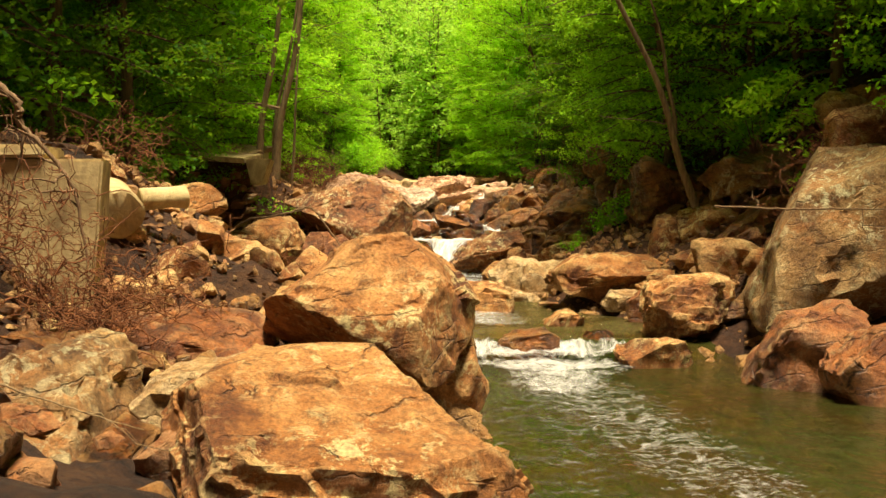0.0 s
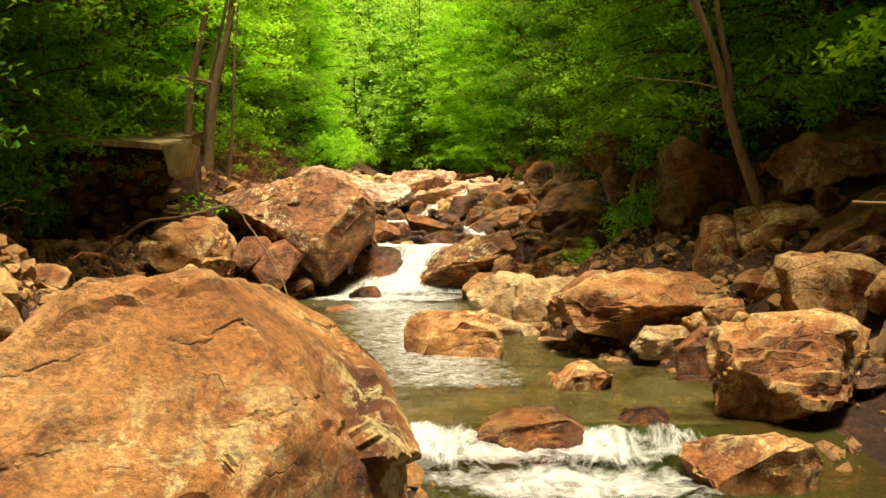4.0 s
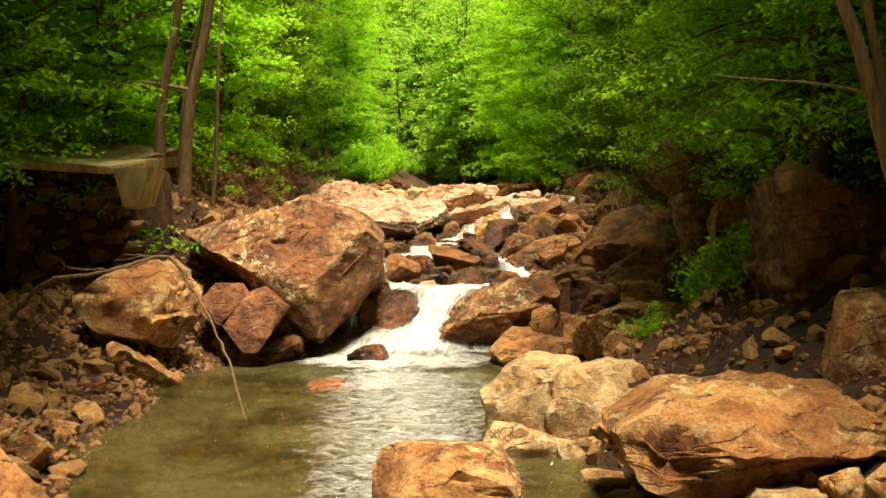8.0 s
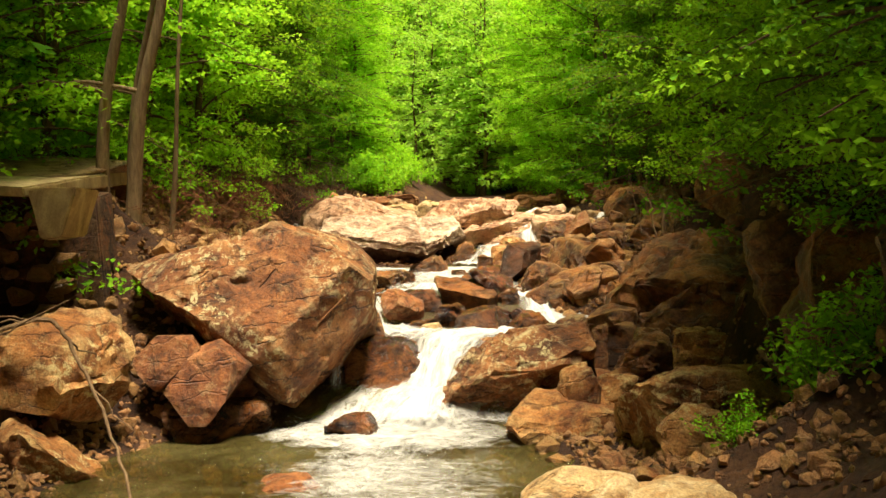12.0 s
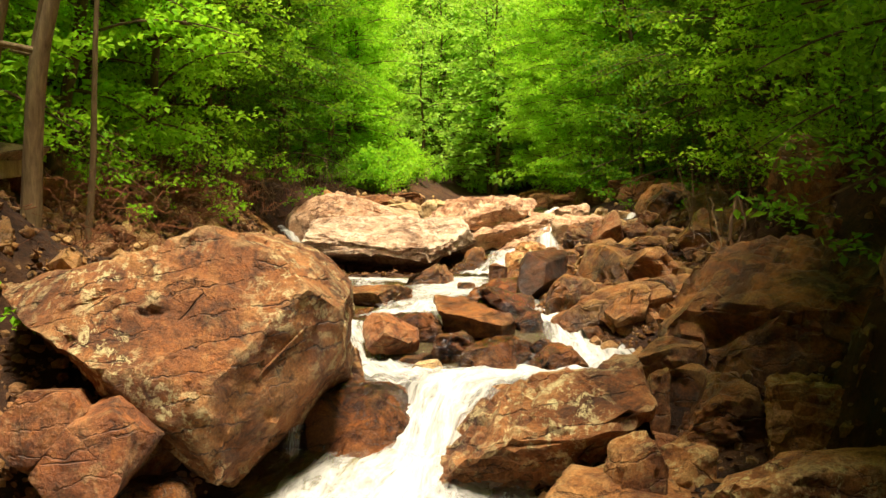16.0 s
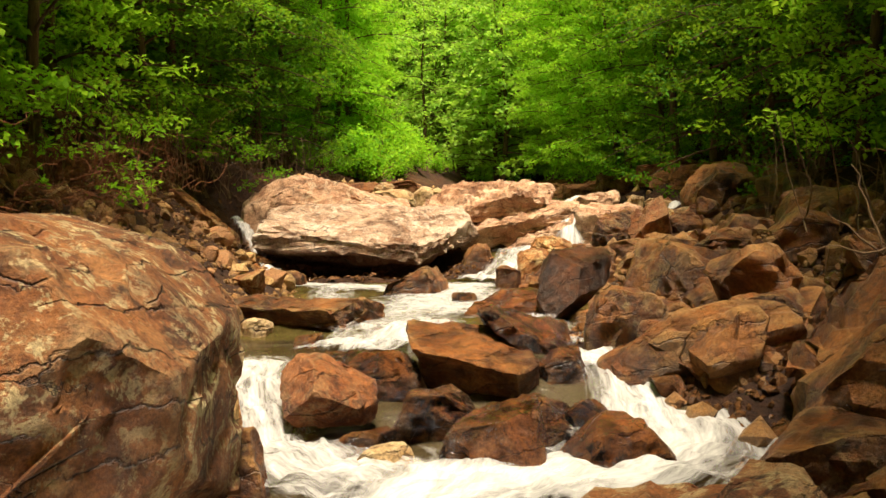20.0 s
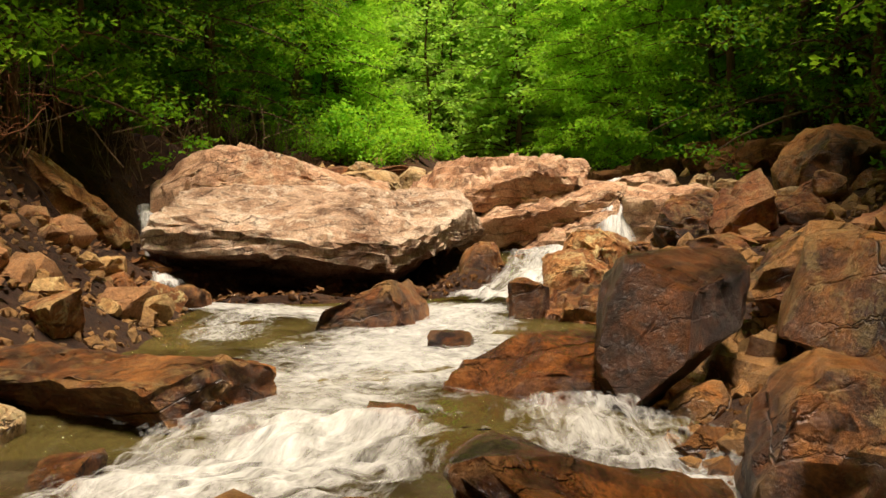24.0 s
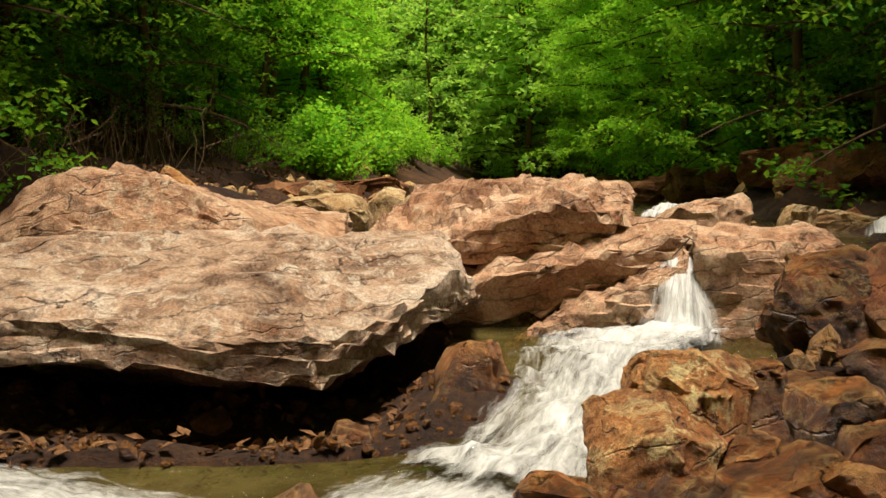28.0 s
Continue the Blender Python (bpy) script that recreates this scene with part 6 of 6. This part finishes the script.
for path, r in (([(-5.35, 30.4, 3.6), (-5.4, 30.4, 4.6), (-5.2, 30.3, 6.0), (-4.9, 30.2, 7.4), (-4.6, 30.1, 10.0)], 0.13),
                ([(-4.95, 30.5, 3.7), (-4.9, 30.5, 4.7), (-4.65, 30.4, 6.0), (-4.35, 30.3, 7.2), (-4.0, 30.2, 10.0)], 0.14),
                ([(-5.0, 30.7, 3.7), (-5.05, 30.7, 4.7), (-4.85, 30.6, 6.0), (-4.4, 30.5, 8.0), (-4.0, 30.4, 11.0)], 0.07),
                ([(-4.6, 31.4, 3.7), (-4.5, 31.4, 5.2), (-4.35, 31.4, 7.0), (-4.1, 31.4, 10.5)], 0.05)):
    bare_tree(path, np.linspace(r, r * 0.45, len(path)), "slender pale brown trunk on the bank", M_BARK_PALE,
              [([path[2], (path[2][0] - 1.0, path[2][1] - 0.3, path[2][2] + 0.2), (path[2][0] - 2.0, path[2][1] - 0.6, path[2][2] - 0.2)], r * 0.35)])

# ---- bushes ----
BUSHES = []
for n in range(3):
    brng = np.random.default_rng(50 + n)
    stems, spots = [], []
    for k in range(16):
        az, tilt = brng.uniform(0, 6.28), brng.uniform(0.1, 0.9)
        ss = np.linspace(0, 1, 6)
        ln = brng.uniform(0.5, 1.0)
        st = np.stack([np.cos(az) * np.sin(tilt) * ss * ln, np.sin(az) * np.sin(tilt) * ss * ln, np.cos(tilt) * ln * ss - 0.1 * ss ** 2], 1)
        stems.append(tube(st, 0.008 * (1.3 - ss), 4))
        for q in range(8):
            spots.append(st[brng.integers(2, 6)] + brng.normal(size=3) * 0.07)
    spots = np.array(spots)
    c = spots[brng.integers(0, len(spots), 1100)] + brng.normal(size=(1100, 3)) * 0.07
    BUSHES.append((mesh_from("stem", *merge(stems), M_TWIG), mesh_from("foliage", *leaves(c, 0.075, brng), M_LEAF, False)))


def bush(x, y, s, label="low green bush among the stones", z=None):
    ob = new("bush", None)
    st, fo = BUSHES[int(abs(x * 7 + y * 3)) % 3]
    tagged(part("stem", st, ob), kind="stuff")
    tagged(part("foliage", fo, ob), kind="stuff")
    ob.matrix_world = pose(x, y, (lz(x, y) if z is None else z) - 0.03, 0, 0, (x * 97 + y * 31) % 360) @ Matrix.Diagonal((s, s, s, 1))
    return tagged(ob, label, "bush", "bushes on the banks")


bush(3.75, 23.1, 0.95, "leafy green bush behind the broad slab")
bush(4.3, 23.2, 1.0, "leafy green bush behind the broad slab")
bush(3.0, 22.7, 0.5, "small leafy green bush between boulders")
bush(5.9, 19.3, 1.7, "leafy green bush on an overhanging rock", 3.95)
for n in range(80):
    y = rng.uniform(24, 80)
    side = -1 if n % 2 else 1
    off = rng.uniform(3.6, 7) if y > 46 else rng.uniform(4.6, 7.5)
    bush(shore(y, side) + side * off, y, rng.uniform(0.7, 1.8))
for n in range(60):
    y = rng.uniform(60, 84)
    side = -1 if n % 2 else 1
    bush(shore(y, side) + side * rng.uniform(0.6, 4.0), y, rng.uniform(1.2, 2.6), "tall leafy bush at the edge of the woods")

# ---- loose stones on the banks ----
STONES = []
for n in range(16):
    d, h = rng.uniform(0.65, 1.0), rng.uniform(0.45, 0.85)
    shapes = [boulder_mesh(1.0, d, h, (), 300 + n, lvl, 0.75) for lvl in (3, 4)]
    STONES.append([[mesh_from("stone", p, f, m, sharp=28) for p, f in shapes] for m in (M_ROCK, M_DARK, M_RED, M_PALE)])


def stone(x, y, s, mat, sink=0.25):
    me = STONES[int(rng.integers(0, 16))][mat][1 if s > 0.38 else 0]
    ob = new("stone", me)
    ob.matrix_world = pose(x, y, lz(x, y) + s * (0.3 - sink), rng.uniform(-35, 35), rng.uniform(-35, 35), rng.uniform(0, 360)) @ Matrix.Diagonal((s, s * rng.uniform(0.6, 1.1), s * rng.uniform(0.6, 1.2), 1))
    words = ("tan broken sandstone lying on the bank", "dark brown broken stone on the bank", "rust red broken stone on the bank", "pale broken sandstone on the bank")[mat]
    return tagged(ob, words, "rock", "loose stones on the banks")


CLEAR = ((2.6, 4.8, 18.8, 25.2), (2.4, 4.2, 15.6, 18.6), (-5.5, -2.0, 24.5, 28.0), (0.5, 2.8, 35.5, 43.5))   # ground with no loose stones


def strew(count, ys, side, past, sizes, tones):
    """Loose stones over a stretch of the left (-1) or right (1) bank, at a distance past the water's edge."""
    for _ in range(count):
        y = rng.uniform(*ys)
        e = np.interp(y, EDGE_Y, EDGE_L if side < 0 else EDGE_R)
        s = sizes[0] + (sizes[1] - sizes[0]) * rng.uniform() ** 2
        x, tone = e + side * rng.uniform(*past), int(rng.choice(tones))
        if any(a < x < b and c < y < d for a, b, c, d in CLEAR):
            continue
        stone(x, y, s, tone)


strew(20, (5.5, 8.5), -1, (1.6, 4.5), (0.15, 0.45), (1, 2, 2))
strew(12, (4.2, 6.5), -1, (0.9, 3.2), (0.3, 0.6), (1, 2))
strew(12, (8.5, 22), -1, (0.2, 2.6), (0.15, 0.5), (0, 1, 1, 2))
strew(10, (8.5, 22), -1, (2.4, 4.6), (0.15, 0.4), (1, 2))
strew(16, (22, 30), -1, (0.4, 4.0), (0.12, 0.4), (1, 1, 2))
strew(32, (31, 41.3), -1, (0.0, 4.0), (0.16, 0.6), (0, 1, 1, 2, 2))
strew(7, (42, 44.4), -1, (0.2, 3.4), (0.1, 0.24), (1, 1, 2))
strew(15, (11, 24), 1, (0.2, 4.0), (0.2, 0.6), (0, 1, 1, 2))
strew(18, (14, 21), 1, (0.6, 2.6), (0.3, 0.7), (0, 1, 2))
strew(30, (9.5, 20), -1, (0.4, 3.6), (0.22, 0.6), (0, 0, 0, 2, 3))
strew(26, (15, 22), 1, (0.8, 3.6), (0.3, 0.8), (0, 0, 1, 2))
strew(15, (13, 21), 1, (0.3, 3.4), (0.2, 0.6), (0, 0, 1))
strew(6, (22, 31), 1, (0.6, 4.0), (0.3, 0.7), (1, 1, 2))
strew(24, (31, 46), 1, (0.3, 3.6), (0.5, 0.9), (0, 1, 1, 1, 2))
strew(34, (32, 46), 1, (0.5, 4.4), (0.8, 1.5), (1, 1, 1, 2))
strew(16, (47, 64), 1, (-1.5, 3.5), (0.3, 1.0), (0, 1, 2))
strew(10, (50, 64), -1, (-1.5, 2.5), (0.3, 0.9), (0, 1, 3))


def rubble(name, count, yr, side, dr, size, mat, label, seed):
    """Uncountable small broken stones and gravel, joined."""
    g = np.random.default_rng(seed)
    base, f = sphere(1)
    y = g.uniform(*yr, count)
    e = np.interp(y, EDGE_Y, EDGE_L if side < 0 else EDGE_R)
    x = e + side * g.uniform(*dr, count)
    z = land(x, y)
    s = size * g.lognormal(0, 0.5, count)
    sh = base[None] * g.uniform(0.5, 1.2, (count, 1, 3)) + g.normal(0, 0.16, (count, len(base), 3))
    v = sh * s[:, None, None] + np.stack([x, y, z + s * 0.15], 1)[:, None]
    fc = f[None] + (np.arange(count) * len(base))[:, None, None]
    ob = new(name, mesh_from(name, v.reshape(-1, 3), fc.reshape(-1, 3), mat, False))
    return tagged(ob, label, "gravel", kind="stuff")


rubble("gravel", 4500, (8, 31), -1, (-0.2, 4.2), 0.035, M_DARK, "brown gravel and broken stone on the bank", 1)
rubble("gravel", 2600, (18, 29), -1, (-0.3, 2.6), 0.032, M_RED, "rusty gravel at the water's edge", 2)
rubble("rubble", 450, (8, 31), -1, (0.3, 4.4), 0.07, M_DARK, "brown rubble on the bank", 6)
rubble("rubble", 500, (22, 41), -1, (0.3, 4.4), 0.08, M_DARK, "brown rubble on the bank", 7)
rubble("rubble", 600, (30, 46), 1, (0.2, 3.6), 0.08, M_DARK, "dark rubble between the boulders", 8)
rubble("gravel", 2600, (31, 41.6), -1, (-0.2, 3.8), 0.035, M_DARK, "brown gravel on the bank", 3)
# wet gravel, with the slab's shade darkened into it
rubble("gravel", 1800, (41.6, 46.0), -1, (-0.2, 3.8), 0.022, M_WET, "wet gravel under the broad slab, darkened for the shade of the slab", 13)
rubble("gravel", 3500, (11, 46), 1, (-0.2, 3.0), 0.04, M_DARK, "brown gravel between the boulders", 4)
# gravel in the dark stone colour, which paints the shade of the gaps
rubble("gravel", 3200, (30.5, 41), 1, (-0.1, 2.6), 0.035, M_WET, "gravel coloured dark for the shaded gaps between the boulders", 14)
rubble("gravel", 1500, (21.5, 28), 1, (0.2, 3.2), 0.042, M_RED, "rusty gravel under the bush", 15)
rubble("rubble", 120, (48, 70), 1, (-2.5, 3.0), 0.12, M_ROCK, "pale rubble on the far bar", 9)
rubble("rubble", 120, (50, 70), -1, (-2.5, 2.5), 0.12, M_ROCK, "pale rubble on the far bar", 10)
rubble("riverbed_stones", 1500, (2, 29), 1, (-4.5, 0.0), 0.08, M_DARK, "brown stones on the bed of the pool", 5)


def stone_field(name, count, yr, side, dr, sizes, mat, label, seed, lvl=2):
    """A jumble of broken stones too many to count, joined."""
    g = np.random.default_rng(seed)
    shapes = [boulder_mesh(1.0, g.uniform(0.6, 1.0), g.uniform(0.45, 0.8), (), seed * 20 + n, lvl, 0.75) for n in range(8)]
    vs, fs, top = [], [], 0
    for _ in range(count):
        p, f = shapes[int(g.integers(0, 8))]
        y = g.uniform(*yr)
        x = np.interp(y, EDGE_Y, EDGE_L if side < 0 else EDGE_R) + side * g.uniform(*dr)
        s = sizes[0] + (sizes[1] - sizes[0]) * g.uniform() ** 2
        m = np.array(pose(0, 0, 0, g.uniform(-40, 40), g.uniform(-40, 40), g.uniform(0, 360)).to_3x3())
        vs.append((p * s * g.uniform(0.7, 1.2, 3)) @ m.T + [x, y, lz(x, y) + 0.1 * s])
        fs.append(f + top)
        top += len(p)
    me = mesh_from(name, np.concatenate(vs), np.concatenate(fs), mat, True, sharp=28)
    return tagged(new(name, me), label, "rocks", kind="stuff")


stone_field("broken_stones", 50, (31, 46), 1, (0.0, 3.2), (0.16, 0.4), M_DARK, "jumble of dark broken stones on the bank", 61, 3)
# in the darkest loose-stone colour, to lower the tone of the bank
stone_field("broken_stones", 50, (31, 46), 1, (0.2, 3.2), (0.14, 0.4), M_WET, "jumble of very dark broken stones on the bank", 62, 3)
stone_field("broken_stones", 170, (30.5, 41.6), -1, (0.1, 3.6), (0.15, 0.5), M_RED, "jumble of rusty broken stones on the bank", 63)
stone_field("broken_stones", 90, (30.5, 41.6), -1, (0.1, 3.6), (0.15, 0.45), M_ROCK, "jumble of tan broken stones on the bank", 64)
stone_field("broken_stones", 230, (8, 30), -1, (0.2, 4.4), (0.1, 0.4), M_DARK, "jumble of dark broken stones on the bank", 65)
stone_field("broken_stones", 120, (8, 30), -1, (0.8, 4.4), (0.1, 0.35), M_RED, "jumble of rusty broken stones on the bank", 66)
stone_field("broken_stones", 90, (12, 22), 1, (0.2, 3.6), (0.12, 0.45), M_DARK, "jumble of dark broken stones on the bank", 67)


stone_field("broken_stones", 260, (9.5, 23), -1, (0.3, 4.6), (0.14, 0.5), M_ROCK, "jumble of tan broken stones on the bank", 68, 3)
stone_field("broken_stones", 280, (7, 16), -1, (0.4, 4.4), (0.07, 0.24), M_ROCK, "jumble of small tan broken stones on the bank", 71)
stone_field("broken_stones", 160, (7, 16), -1, (0.4, 4.4), (0.07, 0.24), M_RED, "jumble of small rusty broken stones on the bank", 72)

# ---- leaf litter, roots and dead wood ----
M_LITTER = bark_material("dead_leaves", (0.06, 0.022, 0.007), (0.24, 0.11, 0.035))
for name, side, yr, dr, count, seed in (("leaf_litter", -1, (7, 46), (0.5, 8), 16000, 1), ("leaf_litter", 1, (12, 60), (0.8, 8), 9000, 2), ("leaf_litter", -1, (46, 75), (1.5, 8), 3500, 3)):
    g = np.random.default_rng(90 + seed)
    y = g.uniform(*yr, count)
    x = np.interp(y, EDGE_Y, EDGE_L if side < 0 else EDGE_R) + side * g.uniform(*dr, count)
    v, f = leaves(np.stack([x, y, land(x, y) + 0.02], 1), 0.11, g, 0.0)
    tagged(new(name, mesh_from(name, v, f, M_LITTER, False)), "fallen brown leaves on the bank", "leaf litter", kind="stuff")


def tangle(c, size, count, seed, label="tangle of reddish roots on the bank"):
    """Many thin crooked roots, joined."""
    g = np.random.default_rng(seed)
    bits = []
    for _ in range(count):
        n = 9
        d = g.normal(size=3) * [1, 0.8, 0.9]
        d /= np.linalg.norm(d)
        p = np.cumsum(np.vstack([g.normal(size=3) * [0.5, 0.4, 0.35] * size, np.repeat(d[None], n, 0) * size * 0.09 + g.normal(size=(n, 3)) * size * 0.06]), 0)
        bits.append(tube(p, np.linspace(1, 0.35, n + 1) * g.uniform(0.003, 0.0075), 4))
    ob = new("root_tangle", mesh_from("root_tangle", *merge(bits), M_ROOT))
    ob.location = c
    return tagged(ob, label, "roots", "root tangles on the banks", "stuff")


M_ROOT = bark_material("red_roots", (0.07, 0.02, 0.006), (0.26, 0.09, 0.025))
for n, (x, y, up, size, count) in enumerate(((-2.9, 8.7, 0.25, 0.7, 130), (-3.0, 8.2, 0.35, 0.6, 150), (-3.6, 8.4, 0.5, 0.6, 140), (-2.6, 9.4, 0.3, 0.5, 90), (-4.0, 12.6, 0.15, 0.6, 110), (-4.6, 15.6, 0.2, 0.8, 120), (-5.0, 18.6, 0.2, 0.8, 110), (6.2, 14.2, 1.4, 0.8, 130), (5.7, 15.4, 1.2, 0.7, 110), (-2.3, 15.0, 0.15, 0.55, 110), (-4.6, 36.5, 0.5, 0.9, 110), (-4.9, 32.4, 0.5, 0.8, 110), (-5.2, 38.6, 0.5, 0.9, 110), (-3.5, 9.0, 0.1, 0.6, 80), (-2.5, 7.6, 0.1, 0.5, 60), (-4.6, 27.6, 0.2, 0.6, 60), (-3.9, 30.6, 0.3, 0.8, 90),
                                             (-6.0, 27.4, 0.3, 0.8, 60), (-5.4, 41.0, 0.4, 0.9, 70), (5.5, 14.6, 0.5, 0.8, 90), (4.9, 28.0, 0.3, 0.7, 50), (5.3, 33.0, 0.5, 0.9, 60), (-4.6, 34.5, 0.3, 0.8, 70))):
    tangle((x, y, lz(x, y) + up), size, count, 500 + n)


def stick(path, r, label, mat=None, twigs=6, seed=0):
    """A dead branch with small side twigs."""
    g = np.random.default_rng(seed)
    p0 = np.array(path[0], float)
    b = np.array(path, float) - p0
    s = np.linspace(0, len(b) - 1, 6 * len(b))
    fb = np.stack([np.interp(s, np.arange(len(b)), b[:, k]) for k in range(3)], 1)
    for _ in range(2):
        fb[1:-1] = (fb[:-2] + fb[1:-1] * 2 + fb[2:]) / 4
    fb += g.normal(size=fb.shape) * r * 0.35
    ob = new("dead_branch", None)
    ob.location = path[0]
    limb = part("limb", mesh_from("limb", *tube(fb, np.linspace(r, r * 0.4, len(s)), 7), mat or M_TWIG), ob)
    for k in range(twigs):
        i = int(g.integers(len(s) // 5, len(s)))
        d = g.normal(size=3)
        tw = fb[i] + np.cumsum(np.vstack([np.zeros(3), np.repeat(d[None] * 0.06, 6, 0) + g.normal(size=(6, 3)) * 0.03]), 0)
        part("twig", mesh_from("twig", *tube(tw, np.linspace(r * 0.4, r * 0.15, 7), 4), mat or M_TWIG), limb)
    return tagged(ob, label, "branch", "dead branches")


stick([(-3.88, 8.84, 3.99), (-3.59, 8.84, 3.75), (-3.64, 8.83, 3.6), (-3.35, 8.82, 3.33), (-3.15, 8.82, 3.04), (-3.04, 8.81, 2.4)], 0.03, "bare dead branch leaning on the wall", None, 9, 1)
stick([(-3.63, 8.84, 3.75), (-3.56, 8.83, 3.48), (-3.69, 8.82, 3.0), (-3.75, 8.82, 2.5)], 0.016, "bare dead branch leaning on the wall", None, 4, 2)
stick([(-5.2, 23.6, 2.2), (-4.4, 22.8, 2.75), (-3.6, 22.6, 2.84), (-2.95, 23.1, 3.06), (-2.75, 23.0, 2.85), (-2.48, 22.82, 2.5), (-2.05, 22.4, 1.9), (-1.72, 21.9, 1.2)], 0.028, "long crooked dead branch drooping into the pool", None, 6, 3)
stick([(3.57, 13.4, 2.89), (4.12, 12.3, 2.84), (4.7, 12.0, 2.83), (5.6, 11.7, 2.82)], 0.014, "thin bare branch lying across the lichened boulder", None, 3, 7)
stick([(5.1, 24.2, 2.9), (4.6, 23.6, 2.6), (4.2, 23.2, 2.3), (3.9, 22.8, 2.0)], 0.014, "thin bare branch among the shaded rocks", None, 5, 8)
stick([(-2.9, 6.0, 1.9), (-2.5, 5.9, 1.78), (-2.1, 5.85, 1.66), (-1.7, 5.8, 1.55)], 0.008, "pale dry twig lying on the rocks", M_BARK_PALE, 3, 9)
stick([(3.69, 24.99, 2.5), (3.82, 25.0, 2.33), (3.97, 25.0, 2.28), (4.2, 25.02, 2.45), (4.45, 25.04, 2.54), (5.32, 25.09, 2.75)], 0.028, "pale crooked dead branch in the shade", M_BARK_PALE, 4, 4)
stick([(4.04, 32.97, 4.3), (3.93, 32.95, 3.7), (3.82, 32.94, 3.34), (3.71, 32.93, 2.7)], 0.03, "bare root hanging over the bank", None, 6, 5)
stick([(4.04, 32.97, 4.3), (4.18, 32.98, 3.84), (4.0, 32.96, 3.56), (4.1, 33.0, 2.9)], 0.02, "bare root hanging over the bank", None, 5, 6)
for n, (x, y, dz) in enumerate(((-0.75, 35.7, -0.04), (-0.1, 36.0, -0.03), (0.45, 35.5, -0.06), (-1.5, 35.1, 0.0), (0.0, 38.4, 0.02), (2.0, 32.6, 0.05), (1.6, 31.7, 0.0))):
    p, f = boulder_mesh(0.3, 0.28, 0.22, (), 700 + n, 3)
    ob = new("stone", mesh_from("stone", p, f, M_WET, sharp=30))
    ob.location = (x, y, float(level(y)) + dz)
    tagged(ob, "dark wet stone breaking the surface of the rapids", "rock", "wet stones in the rapids")


# ---- bare brush at the foot of the woods ----
BRUSH = []
for n in range(3):
    g = np.random.default_rng(820 + n)
    bits = []
    for k in range(20):
        p0 = np.r_[g.normal(0, 0.45, 2), -0.1]
        d = np.r_[g.normal(0, 0.22, 2), 1.0] * g.uniform(0.7, 1.7)
        u = np.linspace(0, 1, 6)[:, None]
        bits.append(tube(p0 + d * u + 0.08 * np.sin(u * g.uniform(2, 5)) * g.normal(size=3) + g.normal(size=(6, 3)) * 0.015, np.linspace(0.011, 0.004, 6), 4))
        if k % 2:
            e = p0 + d * g.uniform(0.3, 0.7)
            bits.append(tube(e + (np.r_[g.normal(0, 0.4, 2), 0.3]) * u, np.linspace(0.006, 0.003, 6), 4))
    BRUSH.append(mesh_from("dead_brush", *merge(bits), M_TWIG))
for n in range(30):
    y = 36 + 34 * n / 30 + rng.uniform(-1, 1)
    side = -1 if n % 3 else 1
    x = shore(y, side) + side * rng.uniform(2.8, 4.2)
    ob = new("dead_brush", BRUSH[n % 3])
    ob.matrix_world = pose(x, y, lz(x, y), 0, 0, rng.uniform(0, 360)) @ Matrix.Diagonal((1, 1, rng.uniform(0.6, 1.1), 1))
    tagged(ob, "thicket of thin bare brown stems on the bank", "brush", "bare brush on the banks", "stuff")

# ---- cut earth bank ----
M_CUT = rock_material("raw_red_earth", (0.05, 0.015, 0.004), (0.2, 0.07, 0.02), (0.34, 0.15, 0.05), (0.38, 0.2, 0.09), 0.4, 0.95, 0.4)
for k, (x0, y0, x1, y1, z0, z1) in enumerate(((-5.6, 31.6, -6.2, 36.2, 3.4, 4.6), (-6.2, 36.0, -6.0, 40.5, 3.6, 4.9))):
    back = -1.5 if x0 < 0 else 1.5
    me = block([(x0, y0, z0), (x1, y1, z0), (x1 + back, y1, z0), (x0 + back, y0, z0), (x0 - 0.15 * back, y0, z1), (x1 - 0.15 * back, y1, z1 + 0.1), (x1 + back, y1, z1 + 0.3), (x0 + back, y0, z1 + 0.3)], M_CUT, "earth_bank", k, 12)
    tagged(new("earth_bank", me), "raw cut earth bank under tree roots", "bank", "cut earth banks")
for n, (x, y, z, w, h) in enumerate(((7.4, 14.2, 3.6, 2.2, 2.2), (8.2, 15.8, 4.2, 2.4, 2.6), (7.2, 16.8, 3.8, 2.0, 1.8), (8.6, 14.0, 4.8, 2.0, 2.0))):
    boulder((x, y, z), w, h, (), M_CUT, "raw red earth bank with hanging roots", w, 850 + n, 5, 1.6, name="earth_bank", group="cut earth banks", rest=False)
for n in range(6):
    y = 60.0 + 2.6 * n
    x = bank_line(y, 1) - 1.4
    boulder((x, y, lz(x, y) + 0.1), 1.8, 0.7, (), M_CUT, "raw reddish earth bank under the trees", 3.2, 870 + n, 4, 1.3, name="earth_bank", group="cut earth banks")
for n, (x, y, w, h) in enumerate(((6.4, 50.5, 2.8, 0.5), (6.2, 53.2, 2.8, 0.55), (5.8, 56.0, 2.8, 0.55), (5.2, 58.8, 2.6, 0.5), (4.6, 61.6, 2.6, 0.5), (-4.6, 57.0, 2.4, 0.4), (-4.2, 60.5, 2.4, 0.4))):
    boulder((x, y, lz(x, y) + 0.15 * h), w, h, (), M_CUT, "raw reddish earth bank under the trees", 2.6, 840 + n, 4, 1.2, name="earth_bank", group="cut earth banks").matrix_world @= Matrix.Rotation(0.3 * (n % 3), 4, "Z")
